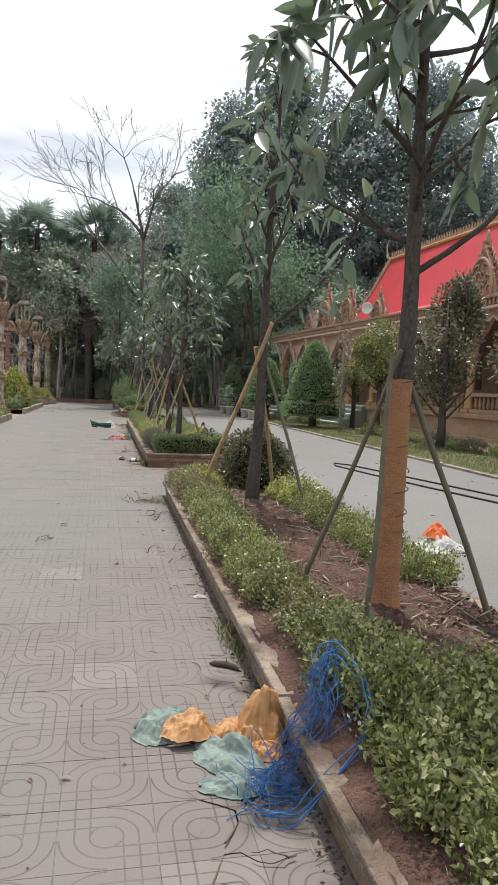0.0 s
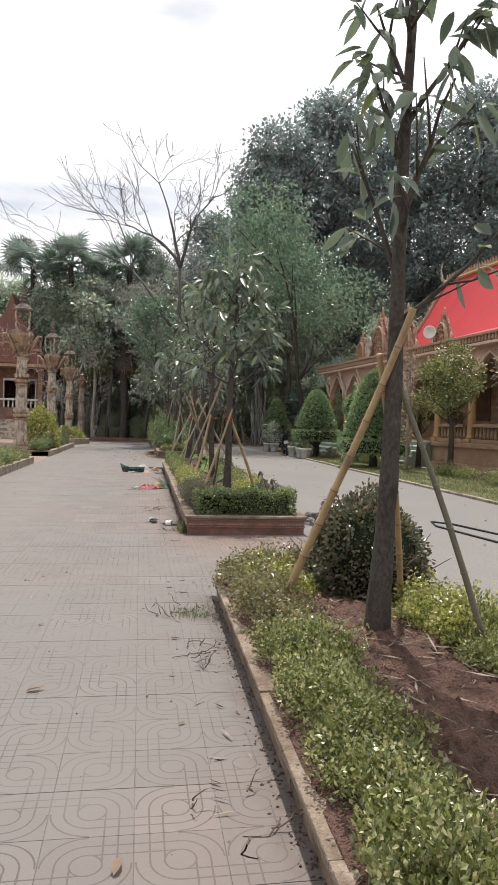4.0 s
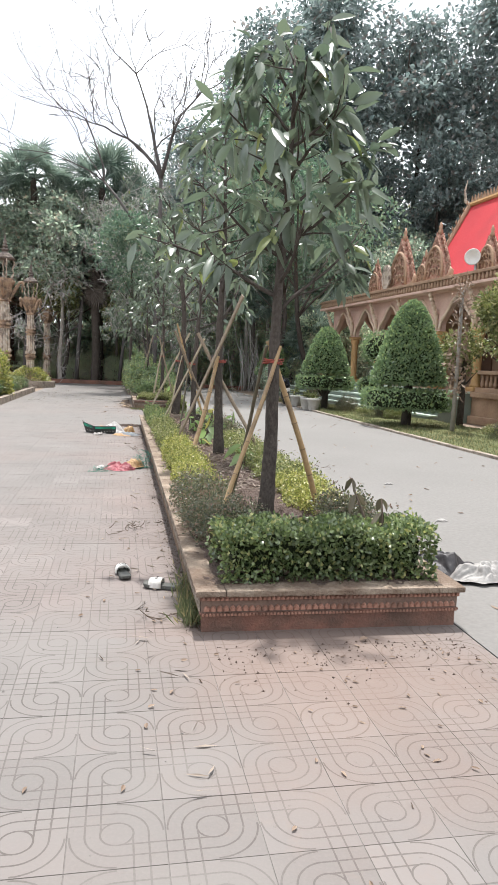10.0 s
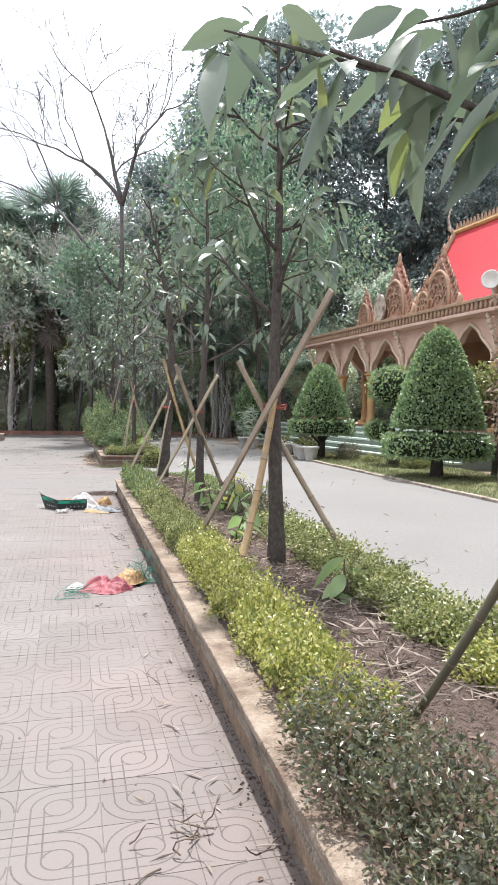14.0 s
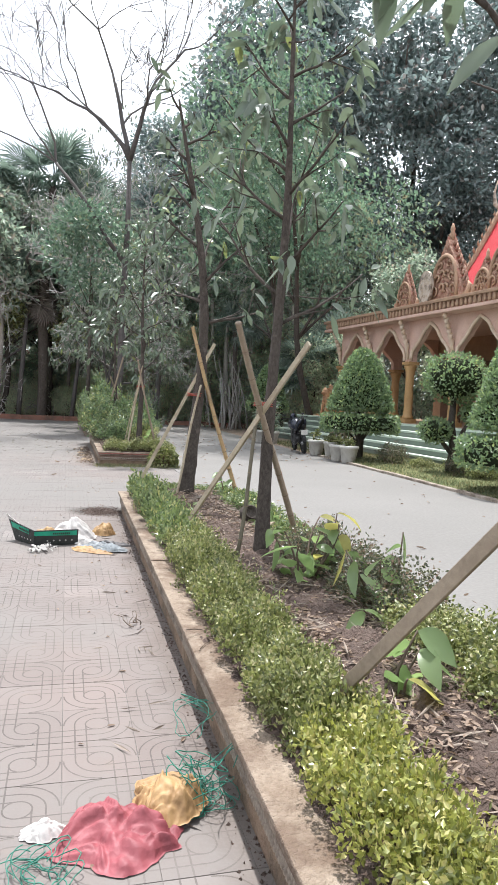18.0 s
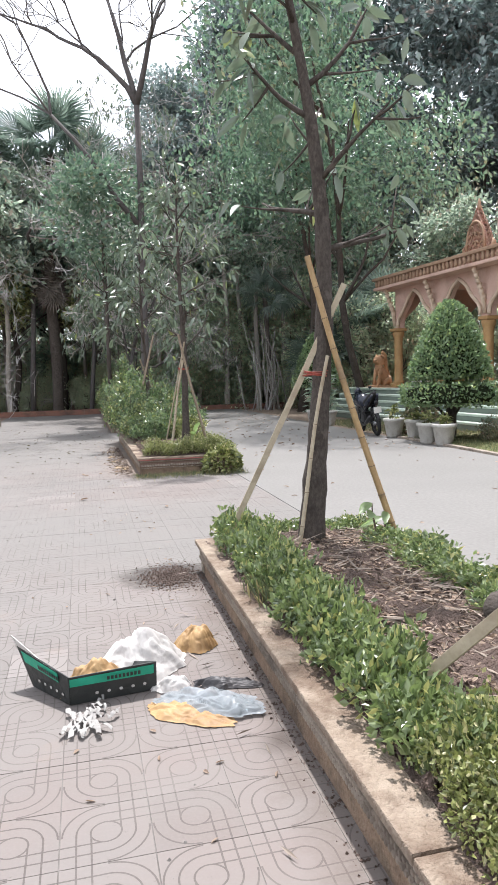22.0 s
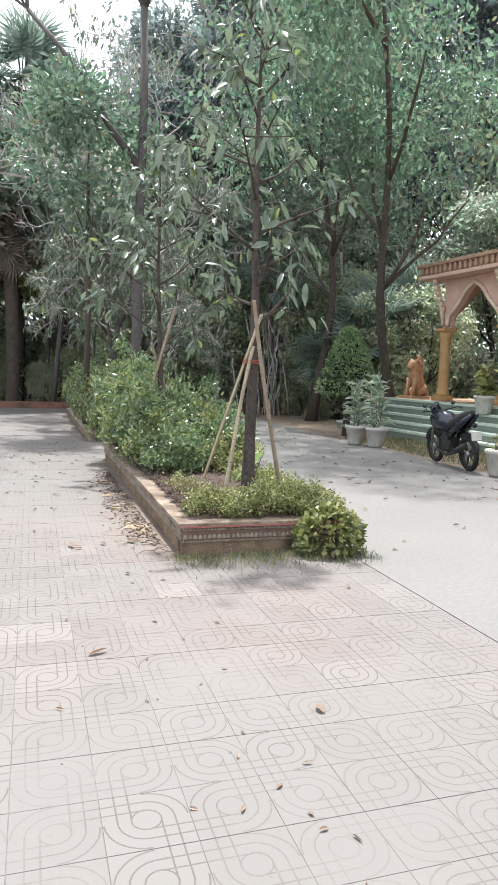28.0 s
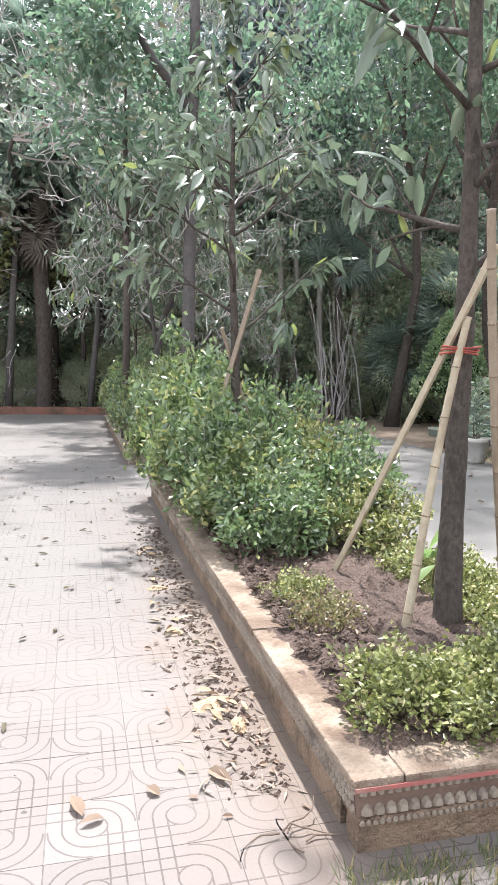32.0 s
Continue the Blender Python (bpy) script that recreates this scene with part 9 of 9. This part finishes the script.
twig_pile(0.55, 8.25, 0, 0.13, 14, 171, "dead twigs and dry grass on the paving")
twig_pile(0.66, 7.3, 0, 0.12, 14, 172, "dead twigs lying along the kerb", 0.2)
twig_pile(0.62, 14.1, 0, 0.12, 12, 173, "dead twigs on the paving beside the planter", 0.18)
twig_pile(0.7, 1.85, 0, 0.16, 12, 174, "thin dark twigs on the paving", 0.4)
twig_pile(-0.35, 6.15, 0, 0.05, 5, 175, "small broken twig on the paving", 0.16)
twig_pile(0.72, 5.6, 0, 0.12, 10, 176, "dead twigs beside the kerb", 0.2)
twig_pile(0.72, 12.0, 0, 0.08, 6, 177, "dead roots hanging at planter corner", 0.28)
twig_pile(3.3, 17.8, 0, 0.12, 8, 178, "broken branch lying on the drive", 0.4)
twig_pile(1.75, 21.6, 0.31, 0.32, 34, 179, "dead branches lying on planter soil", 0.5)
twig_pile(1.8, 22.7, 0.31, 0.25, 24, 184, "dead branches lying on planter soil", 0.4)
twig_pile(1.85, 16.3, 0.31, 0.25, 34, 185, "pale dead twigs lying on planter soil", 0.3)
twig_pile(0.72, 29.42, 0, 0.04, 5, 186, "dark broken twig beside the planter", 0.25)
twig_pile(1.8, 14.9, 0.3, 0.3, 18, 180, "dead branches lying on planter soil", 0.4)
twig_pile(1.75, 4.7, 0.24, 0.3, 18, 181, "dead branches lying on planter soil", 0.35)
twig_pile(0.98, 18.6, 0.25, 0.06, 6, 182, "broken twig on the coping", 0.28)
twig_pile(0.72, 19.5, 0, 0.05, 6, 183, "broken twigs beside the kerb", 0.16)


def clods(name, n, spot, r, mat, label, seed):
    """Crumbs of soil or grit: small uneven lumps, too many to count."""
    rr = np.random.default_rng(seed)
    base = np.array([[1, 0, 0], [-1, 0, 0], [0, 1, 0], [0, -1, 0], [0, 0, 1], [0, 0, -0.6]], float)
    fa_ = np.array([[0, 2, 4], [2, 1, 4], [1, 3, 4], [3, 0, 4], [2, 0, 5], [1, 2, 5], [3, 1, 5], [0, 3, 5]])
    p = spot(rr, n)
    s = (r * rr.uniform(0.3, 1.0, n) ** 2 + r * 0.15)[:, None, None]
    v = base[None] * s * rr.uniform(0.6, 1.4, (n, 6, 3)) + p[:, None, :]
    return tagged(part(name, mesh_np(name, v.reshape(-1, 3), (fa_[None] + 6 * np.arange(n)[:, None, None]).reshape(-1, 3)), mat), label, "soil crumbs", kind="stuff")


KERB_Y = np.concatenate([np.random.default_rng(5).uniform(0.5, 8.7, 1700), np.random.default_rng(6).uniform(11.75, 23.9, 1900)])


def kerb_at(r_, n):
    """The planter wall's line beside the path at every KERB_Y."""
    return np.array([kerb_shift(y) for y in KERB_Y])


for pl_ in (P1, P2, P3):
    clods("soil_clods", 3600, lambda r_, n, q=pl_: np.stack([r_.uniform(1.02, 2.22, n), r_.uniform(max(q[0], 0.5) + 0.15, q[1] - 0.15, n), np.full(n, q[2] + 0.05)], 1), 0.035, M["soil_red"] if pl_ is P1 else M["soil"], "loose clods on planter soil", 190 + int(pl_[0]))
clods("dirt", 2600, lambda r_, n: np.stack([0.70 + r_.normal(size=n) * 0.12, 23.84 + r_.normal(size=n) * 0.15, np.zeros(n)], 1), 0.009, M["soil"], "patch of dark grit beside the planter end", 195)
clods("dirt", 3600, lambda r_, n: np.stack([0.865 + kerb_at(r_, n) - np.abs(r_.normal(size=n)) * 0.045, KERB_Y, np.zeros(n)], 1), 0.008, M["soil"], "grit and crumbs along the kerb", 196)
clods("dirt", 340, lambda r_, n: np.stack([r_.uniform(0.9, 2.3, n), 11.55 - np.abs(r_.normal(size=n)) * 0.22, np.zeros(n)], 1), 0.008, M["soil"], "soil crumbs at the planter's foot", 197)
clods("dirt", 700, lambda r_, n: np.stack([r_.uniform(LEFT_KERB, 0.8, n), r_.uniform(1, 35, n), np.zeros(n)], 1), 0.009, M["joint"], "small grit scattered over the paving", 198)

clods("dirt", 900, clods_at, 0.016, M["soil"], "soil crumbs washed out along the planter wall", 199)

twig_litter(260, lambda r_, n: np.stack([0.84 - np.abs(r_.normal(size=n)) * 0.16, 29.7 + np.abs(r_.normal(size=n)) * 1.8, 0.006 + 0.008 * r_.uniform(0, 1, n)], 1), "pale dry stalks along the planter wall", 177, 0.08)

# ---- railing and house beyond the path's end ----
rail = tagged(empty("railing", -5.2, 56.4, 0), "low dark railing behind the trees", "railing")
for k in range(6):
    part("post", one_box(-4.5 + 1.8 * k, -4.4 + 1.8 * k, -0.05, 0.05, -0.05, 1.25, 0.01), M["black_plastic"], rail)
for z in (0.55, 0.85, 1.15):
    part("rail", one_box(-4.5, 4.6, -0.03, 0.03, z, z + 0.09, 0.01), M["black_plastic"], rail)
house = tagged(empty("house", -6, 73, 0), "pale low house half hidden behind the trees", "house")
part("wall", one_box(-13, 13, 0, 6, -0.05, 4.2), M["house_wall"], house)
part("roof", one_box(-13.6, 13.6, -0.9, 6.5, 4.2, 4.5, 0.03), M["roof_old"], house)
for k in range(-1, 8):
    w_ = part("window", one_box(-7.6 + 2.7 * k, -6.4 + 2.7 * k, -0.04, 0.02, 1.0, 2.5), M["temple_dark"], house)
    part("window_sill", one_box(-7.7 + 2.7 * k, -6.3 + 2.7 * k, -0.12, 0.0, 0.9, 0.98), M["white_paint"], w_)


# ---- paving tiles, last ----
def tile_mesh():
    """One pressed cement tile with worn, rounded rims; its top lies at z = 0."""
    bm = bmesh.new()
    g, b = 0.0003, 0.0012
    a = TILE - 2 * g
    lo = [bm.verts.new((x, y, -0.012)) for x, y in ((g, g), (g + a, g), (g + a, g + a), (g, g + a))]
    mid = [bm.verts.new((x, y, -0.003)) for x, y in ((g, g), (g + a, g), (g + a, g + a), (g, g + a))]
    hi = [bm.verts.new((x, y, 0.0)) for x, y in ((g + b, g + b), (g + a - b, g + b), (g + a - b, g + a - b), (g + b, g + a - b))]
    for p, q in ((lo, mid), (mid, hi)):
        for k in range(4):
            bm.faces.new((p[k], p[(k + 1) % 4], q[(k + 1) % 4], q[k]))
    bm.faces.new(hi)
    return mesh_of(bm, "tile")


TILE_MESH = tile_mesh()
TILE_MESH.materials.append(M["tile"])
floor_thing = tagged(empty("pavement", 0, 0), "patterned cement tile paving, pinkish grey and dusty", "paving", kind="structure")
t_co = np.array([v.co for v in TILE_MESH.vertices])
t_fa = np.array([list(p.vertices) for p in TILE_MESH.polygons])
spots, single = [], []
i0, i1 = math.ceil((LEFT_KERB - TILE_X) / TILE), math.floor((TILE_EDGE - TILE_X + 0.001) / TILE)
for j in range(math.floor((-7 - TILE_Y) / TILE), math.floor((49.4 - TILE_Y) / TILE)):
    for i in range(i0, i1):
        x, y = TILE_X + i * TILE, TILE_Y + j * TILE
        inside = any(a < y and y + TILE < b and x > PX0 + 0.03 for a, b, _ in (P1, P2, P3, P4))
        if inside:
            continue
        near = (-0.4 < x < 0.7 and (1.9 < y < 5.2 or 19.6 < y < 22.6 or 27.0 < y < 29.4) ) or (0.5 < x < 2.0 and 9.2 < y < 11.4)
        (single if near and len(single) < 290 else spots).append((x, y, 0.0005 * math.sin(i * 12.9 + j * 4.1)))
for x, y, dz in single:
    t_ob = part("tile", TILE_MESH, None, floor_thing)
    t_ob.matrix_basis = pose(x, y, dz)
arr = np.array(spots)
tv = (t_co[None] + arr[:, None, :]).reshape(-1, 3)
tf = (t_fa[None] + len(t_co) * np.arange(len(arr))[:, None, None]).reshape(-1, 4)
tagged(part("tile_field", mesh_np("tile_field", tv, tf), M["tile"], floor_thing), kind="stuff")
